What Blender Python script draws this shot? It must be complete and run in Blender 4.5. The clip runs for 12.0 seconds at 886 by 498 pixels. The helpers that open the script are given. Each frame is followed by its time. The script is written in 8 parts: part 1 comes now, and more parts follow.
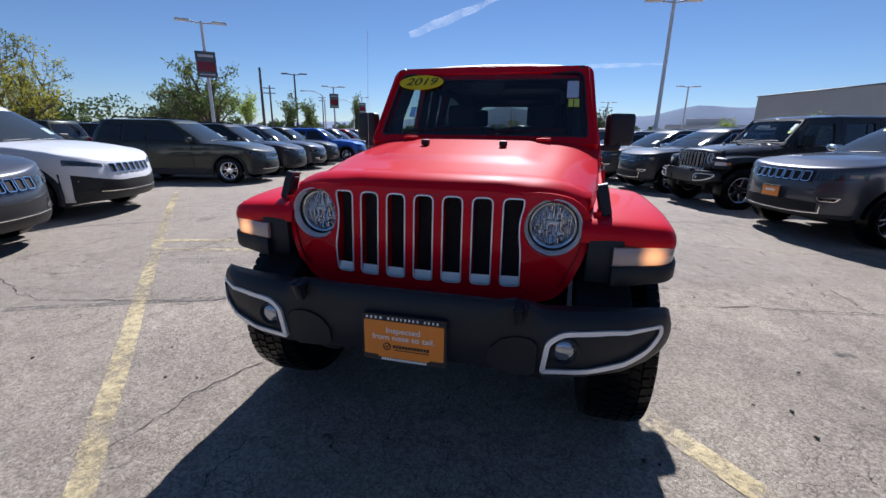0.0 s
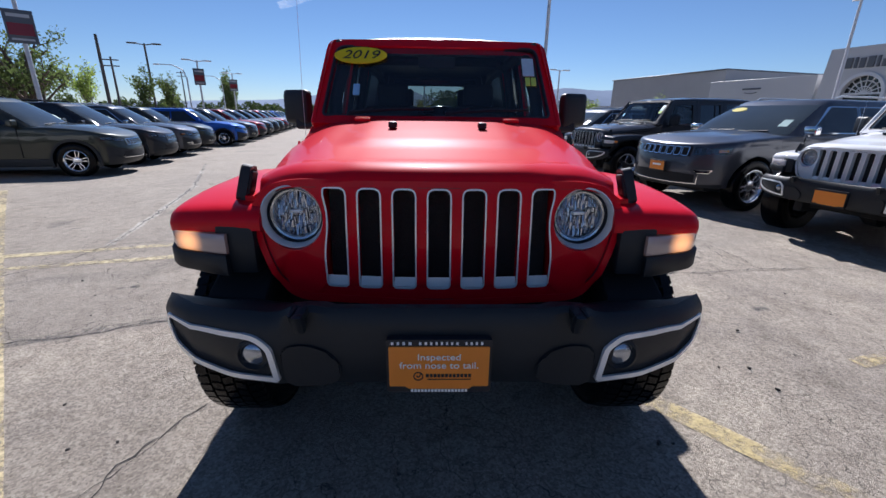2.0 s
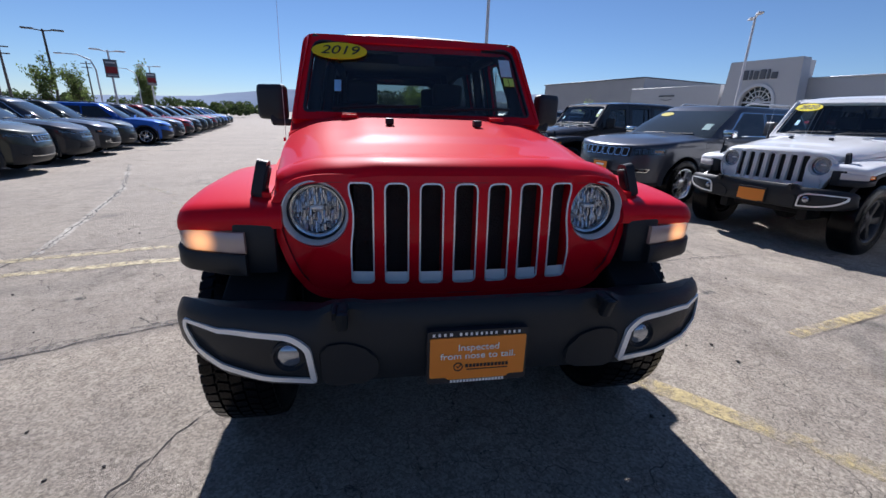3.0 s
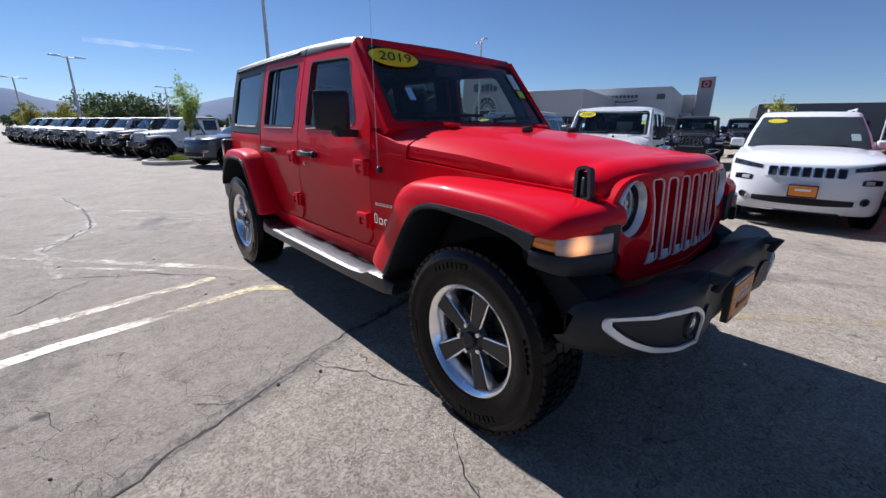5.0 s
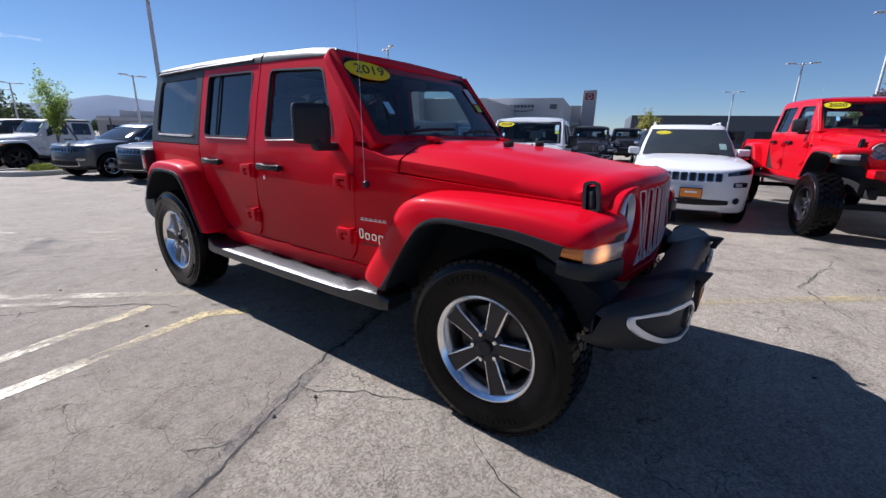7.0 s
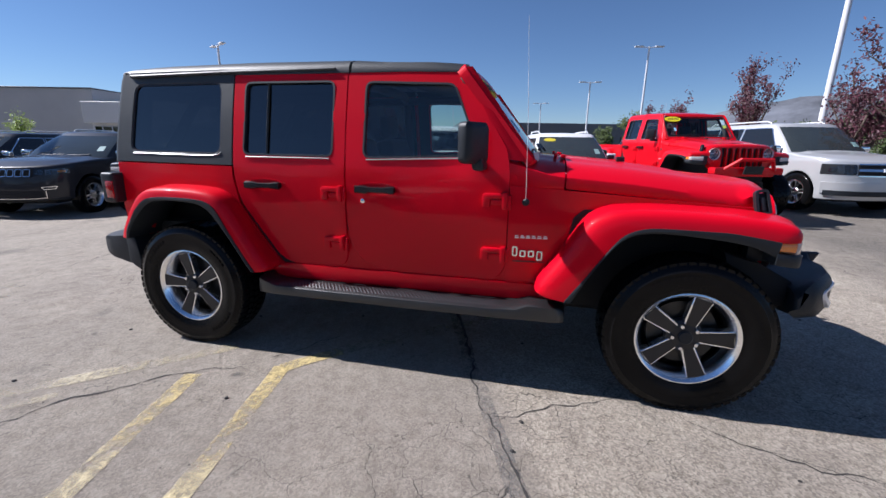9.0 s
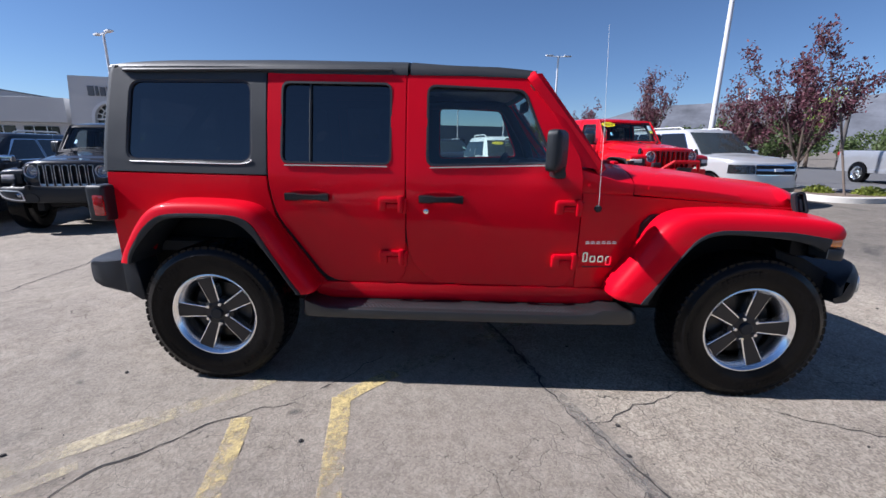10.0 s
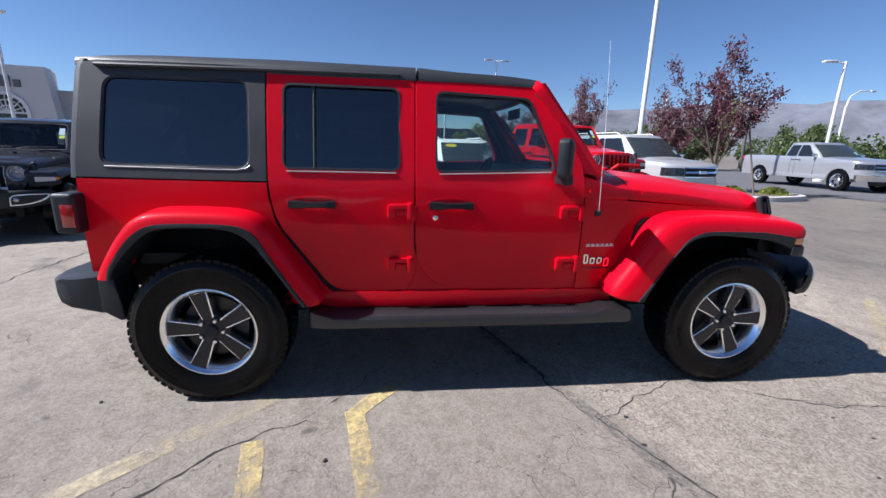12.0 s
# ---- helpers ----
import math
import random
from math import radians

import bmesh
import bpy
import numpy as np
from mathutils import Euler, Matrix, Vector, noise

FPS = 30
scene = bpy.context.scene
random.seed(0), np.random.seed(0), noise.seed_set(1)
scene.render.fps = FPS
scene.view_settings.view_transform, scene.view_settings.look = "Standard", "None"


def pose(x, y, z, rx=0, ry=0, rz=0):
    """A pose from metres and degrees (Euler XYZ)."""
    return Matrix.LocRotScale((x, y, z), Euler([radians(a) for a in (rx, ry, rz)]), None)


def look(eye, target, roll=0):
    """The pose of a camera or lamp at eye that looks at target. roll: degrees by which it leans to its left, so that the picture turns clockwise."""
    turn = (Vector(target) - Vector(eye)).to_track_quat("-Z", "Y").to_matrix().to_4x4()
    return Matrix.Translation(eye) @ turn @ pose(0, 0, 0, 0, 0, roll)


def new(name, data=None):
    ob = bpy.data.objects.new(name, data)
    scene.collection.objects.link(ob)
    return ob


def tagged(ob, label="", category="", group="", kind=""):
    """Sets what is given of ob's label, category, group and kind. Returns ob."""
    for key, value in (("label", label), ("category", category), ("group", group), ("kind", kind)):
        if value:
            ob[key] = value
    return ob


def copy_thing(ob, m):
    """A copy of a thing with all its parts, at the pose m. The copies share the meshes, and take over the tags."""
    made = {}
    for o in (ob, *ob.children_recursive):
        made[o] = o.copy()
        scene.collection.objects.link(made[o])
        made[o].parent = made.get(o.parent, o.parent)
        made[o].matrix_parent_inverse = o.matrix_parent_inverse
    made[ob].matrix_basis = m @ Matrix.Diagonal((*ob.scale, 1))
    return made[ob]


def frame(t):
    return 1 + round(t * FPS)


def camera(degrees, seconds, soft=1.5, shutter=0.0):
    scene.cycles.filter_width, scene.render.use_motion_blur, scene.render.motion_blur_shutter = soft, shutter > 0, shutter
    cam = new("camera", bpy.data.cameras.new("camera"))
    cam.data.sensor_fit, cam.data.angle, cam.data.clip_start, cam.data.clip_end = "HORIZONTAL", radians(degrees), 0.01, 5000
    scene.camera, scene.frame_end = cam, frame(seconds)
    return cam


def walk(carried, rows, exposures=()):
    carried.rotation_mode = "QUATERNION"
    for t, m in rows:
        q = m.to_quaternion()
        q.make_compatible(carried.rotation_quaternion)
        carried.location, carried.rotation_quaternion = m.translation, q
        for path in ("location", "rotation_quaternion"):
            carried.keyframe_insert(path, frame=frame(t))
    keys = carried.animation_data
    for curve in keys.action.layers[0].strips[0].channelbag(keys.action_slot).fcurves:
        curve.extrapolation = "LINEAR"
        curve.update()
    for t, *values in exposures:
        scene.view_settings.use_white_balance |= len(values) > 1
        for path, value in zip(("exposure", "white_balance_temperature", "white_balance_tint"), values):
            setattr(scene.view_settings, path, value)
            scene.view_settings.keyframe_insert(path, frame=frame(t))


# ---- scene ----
cam = camera(93.9, 12.0)

PATH = [
    (0, (0.448, -1.994, 1.325), (-0.005, -0.124, 0.780), 0.80),
    (0.5, (0.112, -1.923, 1.325), (-0.114, -0.021, 0.753), 0.55),
    (1, (-0.014, -1.838, 1.326), (-0.093, 0.070, 0.730), 0.45),
    (1.5, (-0.025, -1.794, 1.320), (-0.030, 0.110, 0.706), 0.60),
    (2, (-0.021, -1.791, 1.321), (0.029, 0.109, 0.700), 0.75),
    (2.5, (-0.050, -1.791, 1.319), (0.101, 0.105, 0.700), 1.30),
    (3, (-0.308, -1.796, 1.300), (0.024, 0.079, 0.688), 1.70),
    (3.2, (-0.503, -1.806, 1.292), (-0.069, 0.052, 0.695), 2.20),
    (4.8, (-1.938, -1.206, 1.258), (-0.728, 0.278, 0.691), 0.81),
    (5, (-2.053, -1.107, 1.271), (-0.778, 0.325, 0.709), 0.81),
    (5.5, (-2.273, -0.919, 1.288), (-0.880, 0.405, 0.740), 0.50),
    (6, (-2.345, -0.870, 1.296), (-0.872, 0.369, 0.759), 0.78),
    (6.5, (-2.356, -0.866, 1.296), (-0.833, 0.315, 0.767), 0.95),
    (6.7, (-2.352, -0.856, 1.302), (-0.812, 0.302, 0.771), 1.10),
    (8.3, (-2.918, 0.048, 1.323), (-1.135, 0.806, 0.823), 1.25),
    (8.5, (-3.042, 0.274, 1.345), (-1.216, 0.920, 0.845), 1.15),
    (9, (-3.082, 0.755, 1.351), (-1.198, 1.208, 0.856), 0.75),
    (9.5, (-3.159, 1.239, 1.363), (-1.235, 1.482, 0.877), 0.70),
    (10, (-3.103, 1.619, 1.369), (-1.163, 1.688, 0.887), 0.85),
    (10.5, (-3.071, 1.877, 1.387), (-1.132, 1.813, 0.903), 1.25),
    (11, (-3.088, 1.972, 1.395), (-1.151, 1.839, 0.911), 1.55),
    (11.5, (-3.096, 1.990, 1.393), (-1.161, 1.817, 0.914), 1.55),
    (12, (-3.084, 2.010, 1.393), (-1.153, 1.793, 0.919), 1.45),
]
walk(cam, [(t, look(eye, target, roll)) for t, eye, target, roll in PATH], exposures=[(0, 0.69, 5950, 15), (5, 0.70, 5950, 15), (9, 0.79, 5950, 15), (12, 0.98, 5950, 15)])

# ---- world, sun, exposure ----
SUN = Vector((-0.042, 1.08, 1.0)).normalized()
world = bpy.data.worlds.new("sky")
scene.world = world
world.use_nodes = True
wn = world.node_tree.nodes
sky = wn.new("ShaderNodeTexSky")
sky.sky_type, sky.sun_disc = "NISHITA", False
sky.sun_elevation, sky.sun_rotation = math.asin(SUN.z), math.atan2(SUN.x, SUN.y)
sky.altitude, sky.air_density, sky.dust_density, sky.ozone_density = 1300.0, 1.0, 0.0, 6.0
wn["Background"].inputs["Strength"].default_value = 0.053
world.node_tree.links.new(sky.outputs["Color"], wn["Background"].inputs["Color"])
sun = new("sun", bpy.data.lights.new("sun", "SUN"))
sun.data.energy, sun.data.angle, sun.data.color = 5.0, radians(0.55), (1.0, 0.96, 0.91)
sun.matrix_world = look(SUN * 50, (0, 0, 0))


# ---- materials ----
def material(name, color, rough=0.5, metal=0.0, coat=0.0, bump=0.0, bump_scale=60.0, vary=0.0, vary_scale=3.0,
             rough_vary=0.0, ior=1.5, emit=None, emit_strength=0.0, per_object=0.0, spec=0.5):
    """Principled surface with grain at bump_scale and broad stains at vary_scale."""
    m = bpy.data.materials.new(name)
    m.use_nodes = True
    n, l = m.node_tree.nodes, m.node_tree.links
    b = n["Principled BSDF"]
    b.inputs["Base Color"].default_value = (*color, 1)
    b.inputs["Roughness"].default_value, b.inputs["Metallic"].default_value = rough, metal
    b.inputs["Coat Weight"].default_value, b.inputs["Coat Roughness"].default_value = coat, 0.045
    b.inputs["IOR"].default_value = ior
    b.inputs["Specular IOR Level"].default_value = spec
    tc = n.new("ShaderNodeTexCoord")
    if vary or rough_vary:
        t = n.new("ShaderNodeTexNoise")
        t.inputs["Scale"].default_value, t.inputs["Detail"].default_value, t.inputs["Roughness"].default_value = vary_scale, 8, 0.65
        l.new(tc.outputs["Object"], t.inputs["Vector"])
        if vary:
            mix = n.new("ShaderNodeMix")
            mix.data_type = "RGBA"
            mix.inputs[6].default_value = (*[c * (1 - vary) for c in color], 1)
            mix.inputs[7].default_value = (*[min(1, c * (1 + vary)) for c in color], 1)
            l.new(t.outputs["Fac"], mix.inputs[0])
            l.new(mix.outputs[2], b.inputs["Base Color"])
            if per_object:
                oi, hsv = n.new("ShaderNodeObjectInfo"), n.new("ShaderNodeHueSaturation")
                mr = n.new("ShaderNodeMapRange")
                mr.inputs[3].default_value, mr.inputs[4].default_value = 1 - per_object, 1 + per_object
                l.new(oi.outputs["Random"], mr.inputs[0])
                l.new(mr.outputs[0], hsv.inputs["Value"])
                l.new(mix.outputs[2], hsv.inputs["Color"])
                l.new(hsv.outputs["Color"], b.inputs["Base Color"])
        if rough_vary:
            mr = n.new("ShaderNodeMapRange")
            mr.inputs[3].default_value, mr.inputs[4].default_value = rough - rough_vary, rough + rough_vary
            l.new(t.outputs["Fac"], mr.inputs[0])
            l.new(mr.outputs[0], b.inputs["Roughness"])
    if bump:
        t2, bp = n.new("ShaderNodeTexNoise"), n.new("ShaderNodeBump")
        t2.inputs["Scale"].default_value, t2.inputs["Detail"].default_value = bump_scale, 4
        bp.inputs["Strength"].default_value, bp.inputs["Distance"].default_value = bump, 0.01
        l.new(tc.outputs["Object"], t2.inputs["Vector"])
        l.new(t2.outputs["Fac"], bp.inputs["Height"])
        l.new(bp.outputs["Normal"], b.inputs["Normal"])
    if emit:
        b.inputs["Emission Color"].default_value, b.inputs["Emission Strength"].default_value = (*emit, 1), emit_strength
    return m


def glass(name, tint, gloss=1.0, rough=0.0, ior=1.5):
    """A thin tinted pane: see-through by its tint, mirror by Fresnel."""
    m = bpy.data.materials.new(name)
    m.use_nodes = True
    n, l = m.node_tree.nodes, m.node_tree.links
    n.remove(n["Principled BSDF"])
    tr, gl, fr, mx = n.new("ShaderNodeBsdfTransparent"), n.new("ShaderNodeBsdfGlossy"), n.new("ShaderNodeLayerWeight"), n.new("ShaderNodeMixShader")
    tr.inputs["Color"].default_value = (*tint, 1)
    gl.inputs["Color"].default_value, gl.inputs["Roughness"].default_value = (gloss, gloss, gloss, 1), rough
    fr.inputs["Blend"].default_value = 0.5
    f0 = ((ior - 1) / (ior + 1)) ** 2
    pw, ma = n.new("ShaderNodeMath"), n.new("ShaderNodeMath")
    pw.operation, ma.operation = "POWER", "MULTIPLY_ADD"
    pw.inputs[1].default_value, ma.inputs[1].default_value, ma.inputs[2].default_value = 5.0, 1.0 - f0, f0
    l.new(fr.outputs["Facing"], pw.inputs[0])
    l.new(pw.outputs[0], ma.inputs[0])
    l.new(ma.outputs[0], mx.inputs[0])
    l.new(tr.outputs[0], mx.inputs[1])
    l.new(gl.outputs[0], mx.inputs[2])
    l.new(mx.outputs[0], n["Material Output"].inputs["Surface"])
    return m


def paint(name, color, rough=0.38, metal=0.0, coat=0.8):
    m = material(name, color, rough, metal, coat=coat, spec=0.06, vary=0.05, vary_scale=1.3)
    m.node_tree.nodes["Principled BSDF"].inputs["Coat IOR"].default_value = 1.42
    return m


M = {}
M["red"] = paint("red_paint", (0.58, 0.001, 0.012), 0.46, coat=0.36)
M["lift_red"] = paint("bright_red_paint", (0.56, 0.003, 0.010))
M["white"] = paint("white_paint", (0.70, 0.71, 0.72))
M["black"] = paint("black_paint", (0.026, 0.027, 0.032))
M["granite"] = paint("granite_paint", (0.075, 0.08, 0.094), 0.32, 0.5)
M["olive"] = paint("olive_grey_paint", (0.042, 0.046, 0.037), 0.34, 0.4)
M["blue"] = paint("blue_paint", (0.02, 0.10, 0.42), 0.34, 0.3)
M["maroon"] = paint("maroon_paint", (0.22, 0.012, 0.02), 0.34, 0.3)
M["pearl"] = paint("pearl_paint", (0.54, 0.545, 0.55), 0.32, 0.4)
M["gloss"] = material("gloss_black", (0.012, 0.013, 0.015), 0.22)
M["silver"] = paint("silver_paint", (0.42, 0.43, 0.45), 0.32, 0.6)
M["plastic"] = material("black_plastic", (0.015, 0.018, 0.022), 0.48, bump=0.10, bump_scale=900, vary=0.25, vary_scale=5, rough_vary=0.08, spec=0.32)
M["hardtop"] = material("hardtop_black", (0.024, 0.027, 0.029), 0.50, bump=0.10, bump_scale=700, vary=0.2, vary_scale=4, rough_vary=0.06)
M["rubber"] = material("tyre_rubber", (0.0045, 0.0045, 0.005), 0.16, bump=0.12, bump_scale=120, vary=0.4, vary_scale=14, rough_vary=0.06, spec=0.14)
M["chrome"] = material("chrome", (0.78, 0.79, 0.80), 0.08, 1.0)
M["satin"] = material("satin_silver", (0.80, 0.80, 0.80), 0.28, 0.30, vary=0.05, vary_scale=9)
M["dull_trim"] = material("dull_grey_trim", (0.34, 0.34, 0.34), 0.35, 0.2, vary=0.1, vary_scale=9)
M["step"] = material("step_plastic", (0.012, 0.013, 0.014), 0.34, bump=0.12, bump_scale=700, spec=0.75, vary=0.2, vary_scale=6, rough_vary=0.06)
M["tread_pad"] = material("tread_pad", (0.035, 0.035, 0.037), 0.30, spec=0.9, vary=0.15, vary_scale=12)
M["alloy"] = material("machined_alloy", (0.93, 0.93, 0.935), 0.20, 1.0, rough_vary=0.05, vary_scale=30)
M["spoke"] = material("dark_grey_alloy", (0.014, 0.014, 0.017), 0.36, 0.1, vary=0.1)
# near-black for recesses, gaps and undersides; their deep shade is in the colour
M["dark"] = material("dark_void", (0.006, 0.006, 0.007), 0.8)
M["cabin"] = material("cabin_black", (0.02, 0.02, 0.021), 0.65, bump=0.2, bump_scale=200, vary=0.2)
M["seat"] = material("seat_cloth", (0.028, 0.028, 0.03), 0.85, bump=0.3, bump_scale=500, vary=0.2)
M["mesh"] = material("grille_mesh", (0.008, 0.008, 0.009), 0.45, bump=1.0, bump_scale=160)
M["windscreen"] = glass("windscreen_glass", (0.62, 0.68, 0.68), ior=1.6)
M["backglass"] = glass("rear_privacy_glass", (0.34, 0.38, 0.37), ior=1.55)
M["window"] = glass("window_glass", (0.70, 0.79, 0.76), ior=1.75)
M["privacy"] = glass("privacy_glass", (0.05, 0.055, 0.06), ior=1.92)
M["fargl"] = material("tinted_glass", (0.012, 0.014, 0.017), 0.02, spec=0.6)
# opaque pane; paler base stands in for cabin light and sky sheen
M["farscreen"] = material("windscreen_tint", (0.034, 0.041, 0.042), 0.04, spec=0.9, vary=0.3, vary_scale=2.5)
def lit_lens():
    """Clear plastic lamp cover with a warm bulb glowing behind it."""
    m = material("lit_lens", (0.30, 0.27, 0.28), 0.25, coat=1.0)
    n, l = m.node_tree.nodes, m.node_tree.links
    tc, sp, ab, cb, ds, mr = n.new("ShaderNodeTexCoord"), n.new("ShaderNodeSeparateXYZ"), n.new("ShaderNodeMath"), n.new("ShaderNodeCombineXYZ"), n.new("ShaderNodeVectorMath"), n.new("ShaderNodeMapRange")
    ab.operation, ds.operation = "ABSOLUTE", "DISTANCE"
    l.new(tc.outputs["Object"], sp.inputs[0])
    l.new(sp.outputs[0], ab.inputs[0])
    l.new(ab.outputs[0], cb.inputs[0])
    l.new(sp.outputs[1], cb.inputs[1])
    l.new(sp.outputs[2], cb.inputs[2])
    l.new(cb.outputs[0], ds.inputs[0])
    ds.inputs[1].default_value = (0.845, -0.42, 0.902)
    mr.interpolation_type = "SMOOTHSTEP"
    mr.inputs[1].default_value, mr.inputs[2].default_value, mr.inputs[3].default_value, mr.inputs[4].default_value = 0.0, 0.070, 1.0, 0.012
    l.new(ds.outputs["Value"], mr.inputs[0])
    b = n["Principled BSDF"]
    b.inputs["Emission Color"].default_value = (1.0, 0.42, 0.14, 1)
    l.new(mr.outputs[0], b.inputs["Emission Strength"])
    return m


M["litlens"] = lit_lens()
M["milky"] = material("milky_lens_back", (0.60, 0.56, 0.55), 0.35)
M["mirrorbowl"] = material("reflector_bowl", (0.42, 0.43, 0.45), 0.12, 1.0)
M["lamp_rib"] = material("reflector_rib", (0.55, 0.56, 0.58), 0.35, 0.45)
M["facet"] = material("reflector_facet", (0.60, 0.61, 0.63), 0.22, 0.9)
M["lens"] = glass("clear_lens", (0.90, 0.92, 0.95))
M["foglens"] = material("fog_lamp_glass", (0.30, 0.33, 0.38), 0.10, 0.75, coat=1.0, vary=0.5, vary_scale=60)
M["amber_dim"] = material("amber_reflector", (0.45, 0.12, 0.01), 0.2, coat=0.6)
M["amber"] = material("amber_lens", (0.75, 0.20, 0.01), 0.15, coat=1.0)
M["redlens"] = material("red_lens", (0.35, 0.008, 0.01), 0.12, coat=1.0)
M["yellow"] = material("yellow_vinyl", (0.80, 0.66, 0.02), 0.6, vary=0.08, spec=0.15)
# yellow vinyl with the tinted pane's dimming put into the colour
M["yellow_in"] = material("shaded_yellow_vinyl", (0.52, 0.43, 0.03), 0.3, vary=0.2, vary_scale=20)
M["ink"] = material("black_ink", (0.015, 0.015, 0.02), 0.5)
M["card"] = material("orange_card", (0.80, 0.25, 0.025), 0.45, vary=0.08)
M["white_ink"] = material("white_ink", (0.85, 0.85, 0.82), 0.5)
M["sticker"] = material("pale_sticker", (0.45, 0.62, 0.68), 0.5, vary=0.15, vary_scale=40)
# sticker lies outside the pane; the glass's dimming is in its colour
M["pane_sticker"] = material("sticker_behind_tint", (0.24, 0.36, 0.35), 0.4, vary=0.3, vary_scale=30)
M["green_st"] = material("green_sticker", (0.50, 0.70, 0.10), 0.5, vary=0.15, vary_scale=40)
M["blue_st"] = material("blue_sticker", (0.25, 0.55, 0.75), 0.5, vary=0.15, vary_scale=40)
M["disc"] = material("brake_disc", (0.055, 0.053, 0.05), 0.4, 0.9, vary=0.2, vary_scale=40)
M["pole"] = material("pole_paint", (0.62, 0.63, 0.65), 0.45, vary=0.08)
M["dkpole"] = material("dark_pole", (0.10, 0.09, 0.085), 0.7, vary=0.3, vary_scale=8, bump=0.3)
M["stucco"] = material("grey_stucco", (0.37, 0.372, 0.38), 0.9, vary=0.10, vary_scale=0.6, bump=0.3, bump_scale=30)
M["whitewall"] = material("white_panel", (0.50, 0.505, 0.515), 0.55, vary=0.05, vary_scale=0.5)
M["darkpanel"] = material("dark_panel", (0.10, 0.11, 0.125), 0.5, vary=0.1, vary_scale=0.5)
M["concrete"] = material("kerb_concrete", (0.50, 0.48, 0.44), 0.9, vary=0.18, vary_scale=3, bump=0.4, bump_scale=80)
M["mulch"] = material("mulch", (0.16, 0.12, 0.085), 0.95, vary=0.4, vary_scale=20, bump=1.0, bump_scale=70)
M["bark"] = material("bark", (0.12, 0.09, 0.07), 0.9, vary=0.3, vary_scale=12, bump=0.8, bump_scale=60)
M["stake"] = material("tree_stake", (0.14, 0.11, 0.09), 0.85, vary=0.2)


def leaf(name, color, glow=0.35):
    """A leaf that lets some light through."""
    m = bpy.data.materials.new(name)
    m.use_nodes = True
    n, l = m.node_tree.nodes, m.node_tree.links
    b = n["Principled BSDF"]
    geo, hsv, mr = n.new("ShaderNodeNewGeometry"), n.new("ShaderNodeHueSaturation"), n.new("ShaderNodeMapRange")
    hsv.inputs["Color"].default_value = (*color, 1)
    mr.inputs[3].default_value, mr.inputs[4].default_value = 0.55, 1.45
    l.new(geo.outputs["Random Per Island"], mr.inputs[0])
    l.new(mr.outputs[0], hsv.inputs["Value"])
    l.new(hsv.outputs["Color"], b.inputs["Base Color"])
    b.inputs["Roughness"].default_value = 0.55
    tl, mx = n.new("ShaderNodeBsdfTranslucent"), n.new("ShaderNodeMixShader")
    l.new(hsv.outputs["Color"], tl.inputs["Color"])
    mx.inputs[0].default_value = glow
    l.new(b.outputs[0], mx.inputs[1])
    l.new(tl.outputs[0], mx.inputs[2])
    l.new(mx.outputs[0], n["Material Output"].inputs["Surface"])
    return m


M["leaf"] = leaf("green_leaf", (0.12, 0.165, 0.05), 0.55)
M["fresh"] = leaf("fresh_leaf", (0.32, 0.42, 0.09), 0.5)
M["autumn"] = leaf("yellow_leaf", (0.30, 0.29, 0.05), 0.45)
M["sage"] = leaf("sage_leaf", (0.16, 0.20, 0.09), 0.45)
M["woods"] = leaf("dark_green_leaf", (0.075, 0.11, 0.032), 0.35)
M["plum"] = leaf("plum_leaf", (0.11, 0.035, 0.05))
M["lane"] = material("dark_asphalt", (0.105, 0.105, 0.108), 0.85, bump=0.5, bump_scale=220, vary=0.22, vary_scale=0.9)
M["shrub"] = leaf("shrub_leaf", (0.22, 0.26, 0.04))


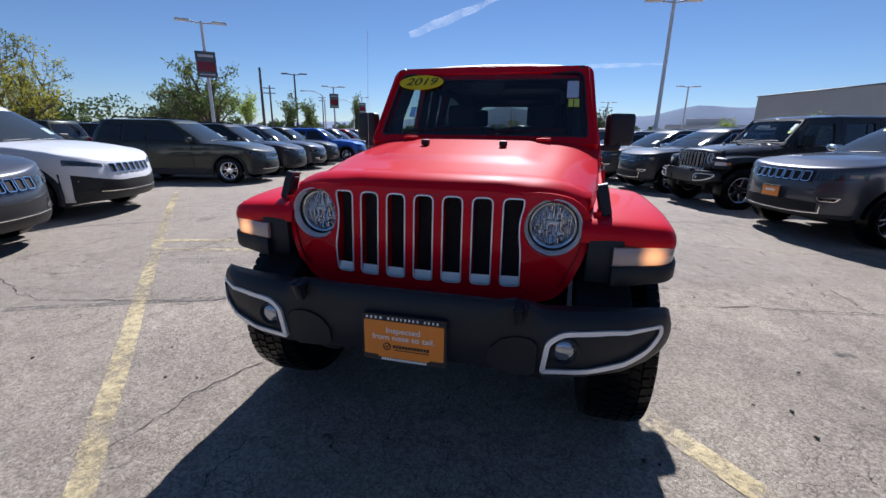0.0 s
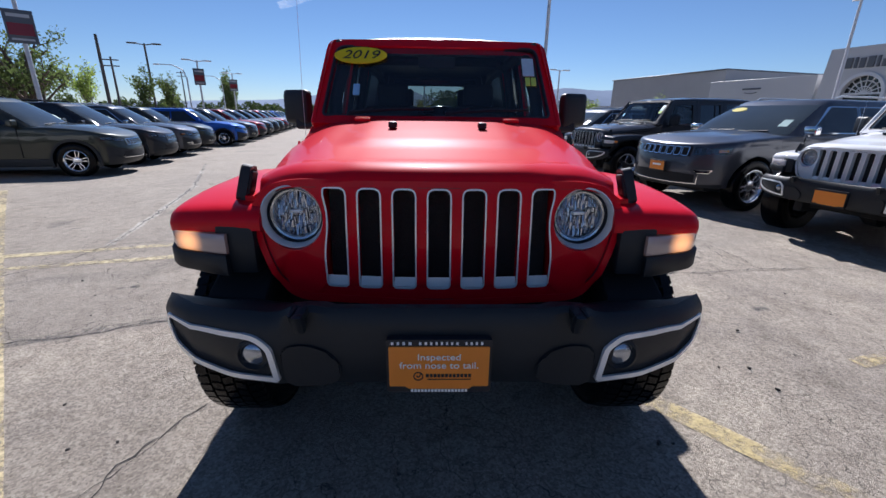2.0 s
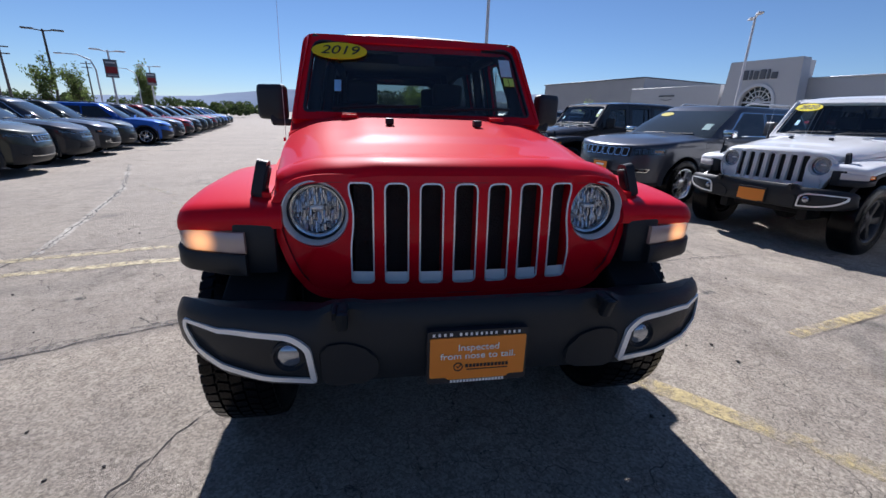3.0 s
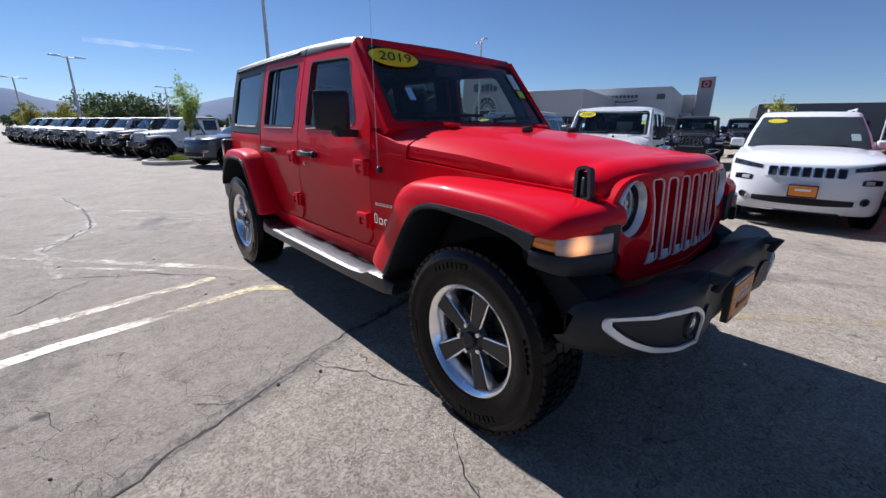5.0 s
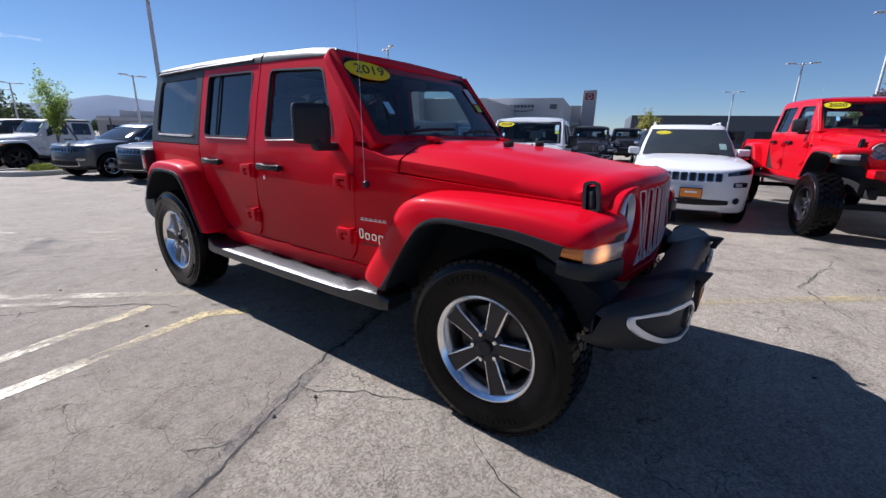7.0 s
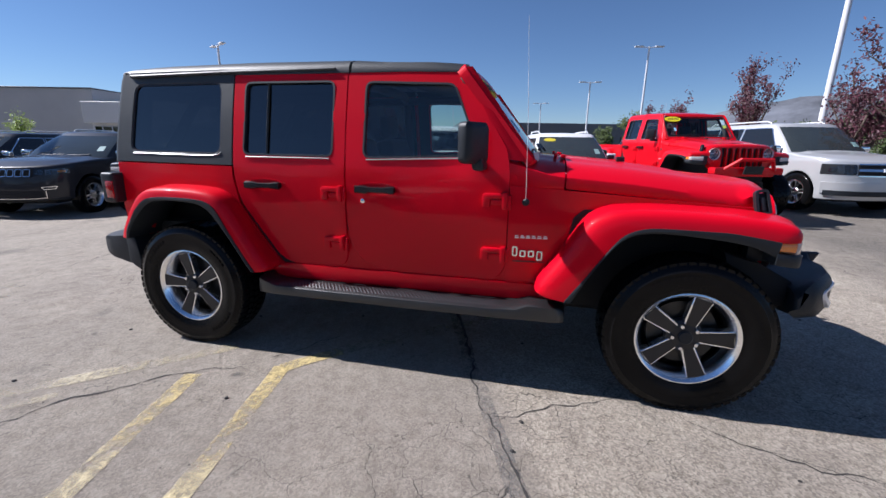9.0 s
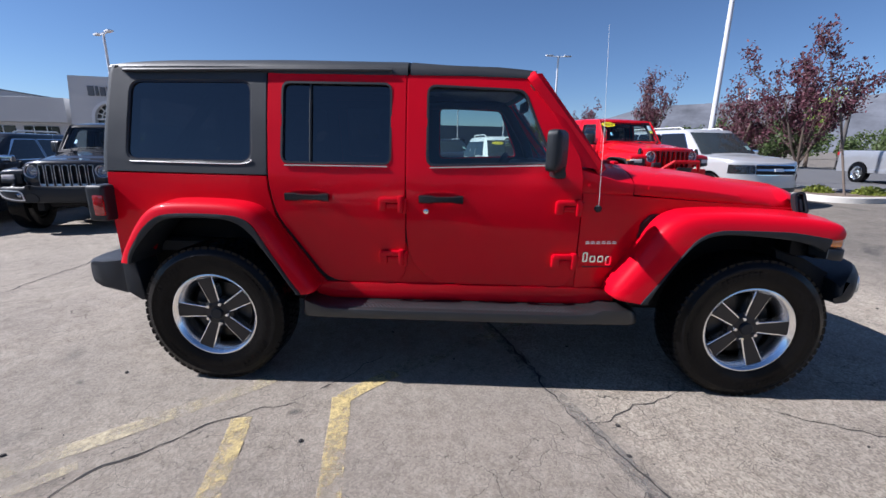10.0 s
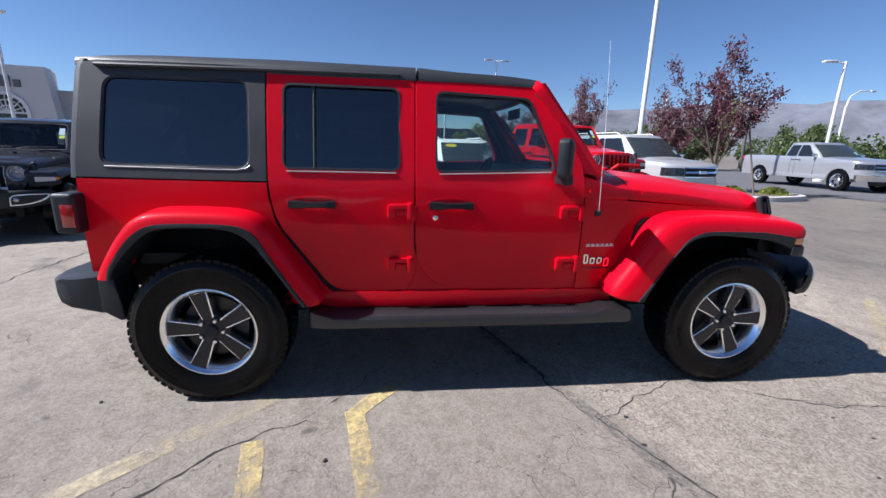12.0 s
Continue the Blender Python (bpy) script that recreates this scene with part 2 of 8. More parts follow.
def asphalt_material():
    """Sun-bleached asphalt: aggregate speckle, pale wear, dark oil stains, fine alligator cracks."""
    m = bpy.data.materials.new("worn_asphalt")
    m.use_nodes = True
    n, l = m.node_tree.nodes, m.node_tree.links
    b = n["Principled BSDF"]
    tc = n.new("ShaderNodeTexCoord")

    def noise_fac(scale, detail, lo, hi, rough=0.6, distort=0.0):
        t, r = n.new("ShaderNodeTexNoise"), n.new("ShaderNodeMapRange")
        t.inputs["Scale"].default_value, t.inputs["Detail"].default_value = scale, detail
        t.inputs["Roughness"].default_value, t.inputs["Distortion"].default_value = rough, distort
        r.inputs[1].default_value, r.inputs[2].default_value = lo, hi
        l.new(tc.outputs["Object"], t.inputs["Vector"])
        l.new(t.outputs["Fac"], r.inputs[0])
        return r.outputs[0]

    def blend(fac, a, c2, mode="MIX"):
        x = n.new("ShaderNodeMix")
        x.data_type, x.blend_type = "RGBA", mode
        for sock, val in ((x.inputs[0], fac), (x.inputs[6], a), (x.inputs[7], c2)):
            if hasattr(val, "is_linked"):
                l.new(val, sock)
            else:
                sock.default_value = val
        return x.outputs[2]

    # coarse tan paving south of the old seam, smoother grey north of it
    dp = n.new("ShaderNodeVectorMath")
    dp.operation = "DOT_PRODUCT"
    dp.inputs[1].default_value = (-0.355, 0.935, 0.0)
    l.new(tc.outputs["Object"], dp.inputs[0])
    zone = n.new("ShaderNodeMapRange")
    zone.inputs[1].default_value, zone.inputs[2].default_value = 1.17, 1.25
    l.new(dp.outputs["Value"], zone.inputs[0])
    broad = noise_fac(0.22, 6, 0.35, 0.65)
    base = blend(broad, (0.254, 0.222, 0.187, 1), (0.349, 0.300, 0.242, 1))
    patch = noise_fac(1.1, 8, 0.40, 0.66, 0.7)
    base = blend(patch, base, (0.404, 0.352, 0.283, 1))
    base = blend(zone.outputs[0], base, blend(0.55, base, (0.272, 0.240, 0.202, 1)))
    stain = noise_fac(0.55, 5, 0.60, 0.78, 0.55, 1.5)
    base = blend(stain, base, (0.100, 0.095, 0.090, 1))
    spot = noise_fac(3.5, 2, 0.70, 0.78)
    base = blend(spot, base, (0.090, 0.085, 0.080, 1))
    v = n.new("ShaderNodeTexVoronoi")
    v.inputs["Scale"].default_value = 110
    l.new(tc.outputs["Object"], v.inputs["Vector"])
    vm = n.new("ShaderNodeMapRange")
    for sock, near_, far_ in ((vm.inputs[3], 0.66, 0.80), (vm.inputs[4], 1.36, 1.21)):
        rg = n.new("ShaderNodeMapRange")
        rg.inputs[3].default_value, rg.inputs[4].default_value = near_, far_
        l.new(zone.outputs[0], rg.inputs[0])
        l.new(rg.outputs[0], sock)
    sx = n.new("ShaderNodeSeparateColor")
    l.new(v.outputs["Color"], sx.inputs[0])
    l.new(sx.outputs[0], vm.inputs[0])
    cmb = n.new("ShaderNodeCombineColor")
    for k in range(3):
        l.new(vm.outputs[0], cmb.inputs[k])
    base = blend(1.0, base, cmb.outputs[0], "MULTIPLY")
    grit = noise_fac(420, 3, 0.62, 0.72)
    base = blend(grit, base, (0.50, 0.45, 0.375, 1))
    # fine alligator cracks, only in worn areas
    dn = n.new("ShaderNodeTexNoise")
    dn.inputs["Scale"].default_value, dn.inputs["Detail"].default_value = 5, 4
    l.new(tc.outputs["Object"], dn.inputs["Vector"])
    va = n.new("ShaderNodeVectorMath")
    va.operation = "MULTIPLY_ADD"
    va.inputs[1].default_value = (0.28, 0.28, 0)
    l.new(dn.outputs["Color"], va.inputs[0])
    l.new(tc.outputs["Object"], va.inputs[2])
    vc = n.new("ShaderNodeTexVoronoi")
    vc.feature = "DISTANCE_TO_EDGE"
    vc.inputs["Scale"].default_value = 3.4
    l.new(va.outputs[0], vc.inputs["Vector"])
    cm = n.new("ShaderNodeMapRange")
    cm.inputs[1].default_value, cm.inputs[2].default_value = 0.006, 0.0
    l.new(vc.outputs["Distance"], cm.inputs[0])
    area = noise_fac(0.45, 3, 0.46, 0.57)
    mul = n.new("ShaderNodeMath")
    mul.operation = "MULTIPLY"
    l.new(cm.outputs[0], mul.inputs[0])
    l.new(area, mul.inputs[1])
    base = blend(mul.outputs[0], base, (0.050, 0.047, 0.043, 1))
    # a finer net of hairline cracks
    vf = n.new("ShaderNodeTexVoronoi")
    vf.feature = "DISTANCE_TO_EDGE"
    vf.inputs["Scale"].default_value = 7.5
    l.new(va.outputs[0], vf.inputs["Vector"])
    cf = n.new("ShaderNodeMapRange")
    cf.inputs[1].default_value, cf.inputs[2].default_value = 0.010, 0.0
    l.new(vf.outputs["Distance"], cf.inputs[0])
    mf = n.new("ShaderNodeMath")
    mf.operation = "MULTIPLY"
    l.new(cf.outputs[0], mf.inputs[0])
    l.new(noise_fac(0.8, 4, 0.44, 0.60), mf.inputs[1])
    base = blend(mf.outputs[0], base, (0.075, 0.068, 0.060, 1))
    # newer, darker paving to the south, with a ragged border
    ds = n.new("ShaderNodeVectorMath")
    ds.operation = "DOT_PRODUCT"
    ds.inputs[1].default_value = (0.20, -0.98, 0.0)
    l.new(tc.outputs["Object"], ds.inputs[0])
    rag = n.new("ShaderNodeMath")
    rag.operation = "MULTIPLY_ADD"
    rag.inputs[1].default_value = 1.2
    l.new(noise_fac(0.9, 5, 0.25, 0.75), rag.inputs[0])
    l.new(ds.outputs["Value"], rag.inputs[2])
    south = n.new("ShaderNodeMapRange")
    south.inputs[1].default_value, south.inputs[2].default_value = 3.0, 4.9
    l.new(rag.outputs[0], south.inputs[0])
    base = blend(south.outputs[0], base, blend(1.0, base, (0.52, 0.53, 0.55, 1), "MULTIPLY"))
    # mottled wear a hand wide
    base = blend(noise_fac(9.0, 6, 0.44, 0.70, 0.75), base, (0.74, 0.73, 0.72, 1), "MULTIPLY")
    base = blend(noise_fac(2.6, 5, 0.55, 0.70, 0.65, 0.8), base, (0.78, 0.77, 0.76, 1), "MULTIPLY")
    l.new(base, b.inputs["Base Color"])
    b.inputs["Roughness"].default_value = 0.88
    b.inputs["Specular IOR Level"].default_value = 0.35
    hh = n.new("ShaderNodeMath")
    hh.operation = "MULTIPLY_ADD"
    hh.inputs[1].default_value = -0.5
    l.new(mul.outputs[0], hh.inputs[0])
    tn = n.new("ShaderNodeTexNoise")
    tn.inputs["Scale"].default_value, tn.inputs["Detail"].default_value, tn.inputs["Roughness"].default_value = 130, 6, 0.75
    l.new(tc.outputs["Object"], tn.inputs["Vector"])
    l.new(tn.outputs["Fac"], hh.inputs[2])
    bp = n.new("ShaderNodeBump")
    bp.inputs["Strength"].default_value, bp.inputs["Distance"].default_value = 0.85, 0.014
    l.new(hh.outputs[0], bp.inputs["Height"])
    l.new(bp.outputs["Normal"], b.inputs["Normal"])
    return m


def worn_paint(name, color, lo, hi, scale=9.0, rough=0.42, spec=0.8):
    """Road paint that has flaked away in places."""
    m = bpy.data.materials.new(name)
    m.use_nodes = True
    n, l = m.node_tree.nodes, m.node_tree.links
    b = n["Principled BSDF"]
    b.inputs["Base Color"].default_value, b.inputs["Roughness"].default_value = (*color, 1), rough
    b.inputs["Specular IOR Level"].default_value = spec
    tc, t, t2, r = n.new("ShaderNodeTexCoord"), n.new("ShaderNodeTexNoise"), n.new("ShaderNodeTexNoise"), n.new("ShaderNodeMapRange")
    t.inputs["Scale"].default_value, t.inputs["Detail"].default_value, t.inputs["Roughness"].default_value = scale, 10, 0.8
    t2.inputs["Scale"].default_value, t2.inputs["Detail"].default_value = 1.1, 3
    r.inputs[1].default_value, r.inputs[2].default_value = lo, hi
    ad = n.new("ShaderNodeMath")
    ad.operation = "MULTIPLY_ADD"
    ad.inputs[1].default_value = 0.6
    l.new(tc.outputs["Object"], t.inputs["Vector"])
    l.new(tc.outputs["Object"], t2.inputs["Vector"])
    l.new(t2.outputs["Fac"], ad.inputs[0])
    l.new(t.outputs["Fac"], ad.inputs[2])
    l.new(ad.outputs[0], r.inputs[0])
    tr, mx = n.new("ShaderNodeBsdfTransparent"), n.new("ShaderNodeMixShader")
    l.new(r.outputs[0], mx.inputs[0])
    l.new(tr.outputs[0], mx.inputs[1])
    l.new(b.outputs[0], mx.inputs[2])
    l.new(mx.outputs[0], n["Material Output"].inputs["Surface"])
    return m


def cloud_material():
    """Thin lit vapour, patchy."""
    m = bpy.data.materials.new("vapour")
    m.use_nodes = True
    n, l = m.node_tree.nodes, m.node_tree.links
    tc, t, r = n.new("ShaderNodeTexCoord"), n.new("ShaderNodeTexNoise"), n.new("ShaderNodeMapRange")
    t.inputs["Scale"].default_value, t.inputs["Detail"].default_value = 0.012, 6
    r.inputs[1].default_value, r.inputs[2].default_value, r.inputs[4].default_value = 0.30, 0.75, 0.28
    tl, df, ad = n.new("ShaderNodeBsdfTranslucent"), n.new("ShaderNodeBsdfDiffuse"), n.new("ShaderNodeAddShader")
    tr, mx = n.new("ShaderNodeBsdfTransparent"), n.new("ShaderNodeMixShader")
    for q in (tl, df):
        q.inputs["Color"].default_value = (0.5, 0.5, 0.5, 1)
    l.new(tc.outputs["Object"], t.inputs["Vector"])
    l.new(t.outputs["Fac"], r.inputs[0])
    l.new(tl.outputs[0], ad.inputs[0])
    l.new(df.outputs[0], ad.inputs[1])
    l.new(r.outputs[0], mx.inputs[0])
    l.new(tr.outputs[0], mx.inputs[1])
    l.new(ad.outputs[0], mx.inputs[2])
    l.new(mx.outputs[0], n["Material Output"].inputs["Surface"])
    return m


M["cloud"] = cloud_material()
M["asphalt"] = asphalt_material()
M["line_yellow"] = worn_paint("yellow_road_paint", (0.58, 0.46, 0.21), 0.71, 0.98, 14.0)
M["line_cream"] = worn_paint("cream_road_paint", (0.54, 0.45, 0.25), 0.67, 0.93, 13.0)
M["line_pale"] = worn_paint("faded_road_paint", (0.50, 0.43, 0.28), 0.76, 1.06)
M["line_old"] = worn_paint("old_yellow_paint", (0.55, 0.44, 0.20), 0.75, 1.08, 14.0)
M["line_dust"] = worn_paint("pale_crumbs", (0.42, 0.39, 0.34), 0.62, 0.92, 12.0, 0.9, 0.2)
M["crack"] = material("crack_dark", (0.035, 0.032, 0.03), 0.95)
M["seal"] = worn_paint("dark_sealant", (0.17, 0.16, 0.15), 0.70, 1.05, 14.0, 0.9, 0.2)
# the blue haze of the far air is mixed into both hill colours
M["hill"] = material("hazy_hill", (0.23, 0.28, 0.37), 1.0, vary=0.25, vary_scale=0.004, spec=0.0)
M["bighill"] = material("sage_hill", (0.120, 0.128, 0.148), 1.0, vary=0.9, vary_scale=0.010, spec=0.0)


# ---- mesh helpers ----
def part(name, bm, mat, parent=None, label="", loc=None, smooth=38):
    """Link a bmesh as one mesh object under a thing or a part."""
    bmesh.ops.recalc_face_normals(bm, faces=bm.faces)
    me = bpy.data.meshes.new(name)
    bm.to_mesh(me)
    bm.free()
    if smooth:
        me.polygons.foreach_set("use_smooth", [True] * len(me.polygons))
        me.set_sharp_from_angle(angle=radians(smooth))
    me.materials.append(mat)
    ob = new(name, me)
    ob.parent = parent
    if loc is not None:
        ob.location = loc
    return tagged(ob, label)


def again(ob, parent, m):
    """Another object on the same mesh, under parent, at the local pose m."""
    o = new(ob.name.split(".")[0], ob.data)
    o.parent, o.matrix_basis = parent, m
    return o


def thing(name, m, label, category, group=""):
    e = new(name)
    e.empty_display_size = 0.3
    e.matrix_world = m
    return tagged(e, label, category, group)


def ring_faces(bm, a, b, closed=True):
    n = len(a)
    for i in range(n if closed else n - 1):
        j = (i + 1) % n
        if len({a[i], a[j], b[j], b[i]}) == 4:
            bm.faces.new((a[i], a[j], b[j], b[i]))


def loft(bm, rings, cap=True, closed=True):
    vs = [[bm.verts.new(p) for p in r] for r in rings]
    for a, b in zip(vs, vs[1:]):
        ring_faces(bm, a, b, closed)
    if cap and closed:
        bm.faces.new(vs[0])
        bm.faces.new(list(reversed(vs[-1])))
    return vs


def flip(bm):
    for v in bm.verts:
        v.co.x = -v.co.x
    bmesh.ops.reverse_faces(bm, faces=bm.faces)
    return bm


def rbox(bm, c, s, bevel=0.01, seg=2, rot=None):
    m = Matrix.Translation(c) @ (rot or Matrix()) @ Matrix.Diagonal((*s, 1))
    g = bmesh.ops.create_cube(bm, size=1.0, matrix=m)
    if bevel:
        es = list({e for v in g["verts"] for e in v.link_edges})
        bmesh.ops.bevel(bm, geom=es, offset=min(bevel, min(s) * 0.45), segments=seg, affect="EDGES", profile=0.6)
    return bm


def prism(bm, poly, a, b, axis="x", bevel=0.0, seg=2):
    """A polygon pushed from a to b along an axis; poly is in the two other axes, in order."""
    def at(p, h):
        return {"x": (h, p[0], p[1]), "y": (p[0], h, p[1]), "z": (p[0], p[1], h)}[axis]
    lo, hi = [bm.verts.new(at(p, a)) for p in poly], [bm.verts.new(at(p, b)) for p in poly]
    f = [bm.faces.new(lo), bm.faces.new(list(reversed(hi)))]
    n = len(poly)
    for i in range(n):
        f.append(bm.faces.new((lo[i], lo[(i + 1) % n], hi[(i + 1) % n], hi[i])))
    if bevel:
        es = list({e for q in f for e in q.edges})
        bmesh.ops.bevel(bm, geom=es, offset=bevel, segments=seg, affect="EDGES", profile=0.6)
    return bm


def lathe(bm, prof, axis="x", seg=48, c=(0, 0, 0), close=False, cap=True):
    """Turn (radius, height) pairs round an axis."""
    rings = []
    for r, h in prof:
        ring = []
        for k in range(seg):
            t = 2 * math.pi * k / seg
            p, q = r * math.cos(t), r * math.sin(t)
            v = {"x": (h, p, q), "y": (p, h, q), "z": (p, q, h)}[axis]
            ring.append(Vector(v) + Vector(c))
        rings.append(ring)
    if close:
        rings.append(rings[0])
        vs = [[bm.verts.new(p) for p in r] for r in rings[:-1]]
        for i in range(len(vs)):
            ring_faces(bm, vs[i], vs[(i + 1) % len(vs)])
        return bm
    loft(bm, rings, cap=cap)
    return bm


def tube(bm, pts, r, seg=8, r_end=None):
    pts = [Vector(p) for p in pts]
    rings = []
    for i, p in enumerate(pts):
        d = (pts[min(i + 1, len(pts) - 1)] - pts[max(i - 1, 0)]).normalized()
        u = d.orthogonal().normalized() if i == 0 else (u - d * u.dot(d)).normalized()
        w = d.cross(u)
        rr = r if r_end is None else r + (r_end - r) * i / (len(pts) - 1)
        rings.append([p + (u * math.cos(2 * math.pi * k / seg) + w * math.sin(2 * math.pi * k / seg)) * rr for k in range(seg)])
    loft(bm, rings)
    return bm


def rounded(poly, r, n=4):
    """A polygon with rounded corners; r is one radius or one a corner."""
    out, k = [], len(poly)
    for i in range(k):
        p, a, b = Vector(poly[i]), Vector(poly[i - 1]), Vector(poly[(i + 1) % k])
        rr = r[i] if isinstance(r, (list, tuple)) else r
        da, db = (a - p), (b - p)
        q = min(rr, da.length * 0.48, db.length * 0.48)
        s, e = p + da.normalized() * q, p + db.normalized() * q
        for j in range(n + 1):
            t = j / n
            out.append(tuple((1 - t) ** 2 * s + 2 * t * (1 - t) * p + t * t * e))
    return out


def scaled(poly, k):
    """The polygon moved outward by k metres (inward if negative), for plain outlines."""
    n, out = len(poly), []
    area = sum(poly[i][0] * poly[(i + 1) % n][1] - poly[(i + 1) % n][0] * poly[i][1] for i in range(n))
    sg = 1 if area > 0 else -1
    for i in range(n):
        a, p, b = Vector(poly[i - 1]), Vector(poly[i]), Vector(poly[(i + 1) % n])
        d1, d2 = (p - a), (b - p)
        n1 = Vector((d1.y, -d1.x)).normalized() if d1.length > 1e-9 else Vector((0, 0))
        n2 = Vector((d2.y, -d2.x)).normalized() if d2.length > 1e-9 else Vector((0, 0))
        nn = (n1 + n2)
        nn = nn.normalized() if nn.length > 1e-6 else n1
        c = max(0.5, nn.dot(n1))
        out.append(tuple(p + nn * (sg * k / c)))
    return out


def ray_out(poly, c, ang):
    """How far from c a ray at that angle leaves the polygon."""
    d, best = (math.cos(ang), math.sin(ang)), 0
    n = len(poly)
    for i in range(n):
        (x1, y1), (x2, y2) = poly[i], poly[(i + 1) % n]
        ex, ey = x2 - x1, y2 - y1
        den = d[0] * ey - d[1] * ex
        if abs(den) < 1e-12:
            continue
        t = ((x1 - c[0]) * ey - (y1 - c[1]) * ex) / den
        s = ((x1 - c[0]) * d[1] - (y1 - c[1]) * d[0]) / den
        if t > 0 and -1e-9 <= s <= 1 + 1e-9:
            best = max(best, t)
    return best


def star_panel(bm, outer, inner, fn, thick, rings=7, lip=0.004, centre=None, n=56):
    """A curved sheet between two outlines of the plane, laid on the surface fn(p, q, depth), with thickness and turned-in rims."""
    base = inner or outer
    c = centre or (sum(p[0] for p in base) / len(base), sum(p[1] for p in base) / len(base))
    angs = sorted({round(math.atan2(p[1] - c[1], p[0] - c[0]), 5) for p in list(outer) + list(inner or [])} |
                  {round(-math.pi + 2 * math.pi * k / n, 5) for k in range(n)})
    rows = []
    for a in angs:
        ro = ray_out(outer, c, a)
        ri = ray_out(inner, c, a) if inner else 0.0
        rows.append((a, ri, ro))
    grid = []
    steps = [i / rings for i in range(rings + 1)]
    if not inner:
        steps = steps[1:]
    for s in steps:
        grid.append([bm.verts.new(fn(c[0] + math.cos(a) * (ri + (ro - ri) * s), c[1] + math.sin(a) * (ri + (ro - ri) * s), 0)) for a, ri, ro in rows])
    for g, h in zip(grid, grid[1:]):
        ring_faces(bm, g, h)
    if not inner:
        mid = bm.verts.new(fn(c[0], c[1], 0))
        for i in range(len(rows)):
            bm.faces.new((mid, grid[0][i], grid[0][(i + 1) % len(rows)]))

    def rim(loop, getr, sign):
        prev = loop
        for off, dep in ((sign * lip, lip), (sign * lip, thick)):
            cur = [bm.verts.new(fn(c[0] + math.cos(a) * (getr(ri, ro) + off), c[1] + math.sin(a) * (getr(ri, ro) + off), dep)) for a, ri, ro in rows]
            ring_faces(bm, prev, cur)
            prev = cur
        return prev
    back_o = rim(grid[-1], lambda ri, ro: ro, 1)
    if inner:
        back_i = rim(grid[0], lambda ri, ro: ri, -1)
        ring_faces(bm, back_i, back_o)
    return bm


def holes_plate(bm, outer, holes, fn, thick):
    """A plate with holes, from outlines in the plane, laid on fn(p, q, depth)."""
    loops = []
    for poly in [outer] + holes:
        vs = [bm.verts.new((p[0], p[1], 0)) for p in poly]
        loops.append((poly, vs))
        for i in range(len(vs)):
            bm.edges.new((vs[i], vs[(i + 1) % len(vs)]))
    bmesh.ops.triangle_fill(bm, edges=bm.edges[:], use_beauty=True, normal=(0, 0, 1))
    for poly, vs in loops:
        back = [bm.verts.new(fn(p[0], p[1], thick)) for p in poly]
        for v, p in zip(vs, poly):
            v.co = fn(p[0], p[1], 0)
        ring_faces(bm, vs, back)
    return bm


def frame_ring(bm, outer, inner, fn, d0, d1):
    """A raised frame between two outlines of the same count, from depth d0 (front) to d1 (back)."""
    a = [bm.verts.new(fn(p[0], p[1], d0)) for p in outer]
    b = [bm.verts.new(fn(p[0], p[1], d0)) for p in inner]
    c = [bm.verts.new(fn(p[0], p[1], d1)) for p in inner]
    d = [bm.verts.new(fn(p[0], p[1], d1)) for p in outer]
    for p, q in ((a, b), (b, c), (c, d), (d, a)):
        ring_faces(bm, p, q)
    return bm


def sheet(bm, poly, fn, d=0.0, back=None):
    """A polygon laid on fn at depth d; with back, a solid slab to that depth."""
    a = [bm.verts.new(fn(p[0], p[1], d)) for p in poly]
    bm.faces.new(a)
    if back is not None:
        b = [bm.verts.new(fn(p[0], p[1], back)) for p in poly]
        bm.faces.new(list(reversed(b)))
        ring_faces(bm, a, b)
    return bm


def circle(cx, cy, r, n=32):
    return [(cx + r * math.cos(2 * math.pi * k / n), cy + r * math.sin(2 * math.pi * k / n)) for k in range(n)]


def letters(bm, body, size, m, depth=0.0008, shear=0.0, narrow=1.0, bold=0.0):
    """Built-in font lettering as mesh, centred, on the pose m."""
    cu = bpy.data.curves.new("letters", "FONT")
    cu.body, cu.size, cu.align_x, cu.align_y, cu.extrude, cu.shear, cu.offset = body, size, "CENTER", "CENTER", depth, shear, bold
    ob = bpy.data.objects.new("letters", cu)
    scene.collection.objects.link(ob)
    me = bpy.data.meshes.new_from_object(ob.evaluated_get(bpy.context.evaluated_depsgraph_get()))
    me.transform(m @ Matrix.Diagonal((narrow, 1, 1, 1)))
    bm.from_mesh(me)
    bpy.data.objects.remove(ob)
    bpy.data.curves.remove(cu)
    bpy.data.meshes.remove(me)
    return bm


def B():
    return bmesh.new()


def lerp(a, b, t):
    return a + (b - a) * t


def ease(t):
    t = min(1.0, max(0.0, t))
    return t * t * (3 - 2 * t)


def interp(x, pts):
    """Piecewise linear through (x, y) pairs."""
    if x <= pts[0][0]:
        return pts[0][1]
    for (x0, y0), (x1, y1) in zip(pts, pts[1:]):
        if x <= x1:
            return lerp(y0, y1, (x - x0) / (x1 - x0))
    return pts[-1][1]


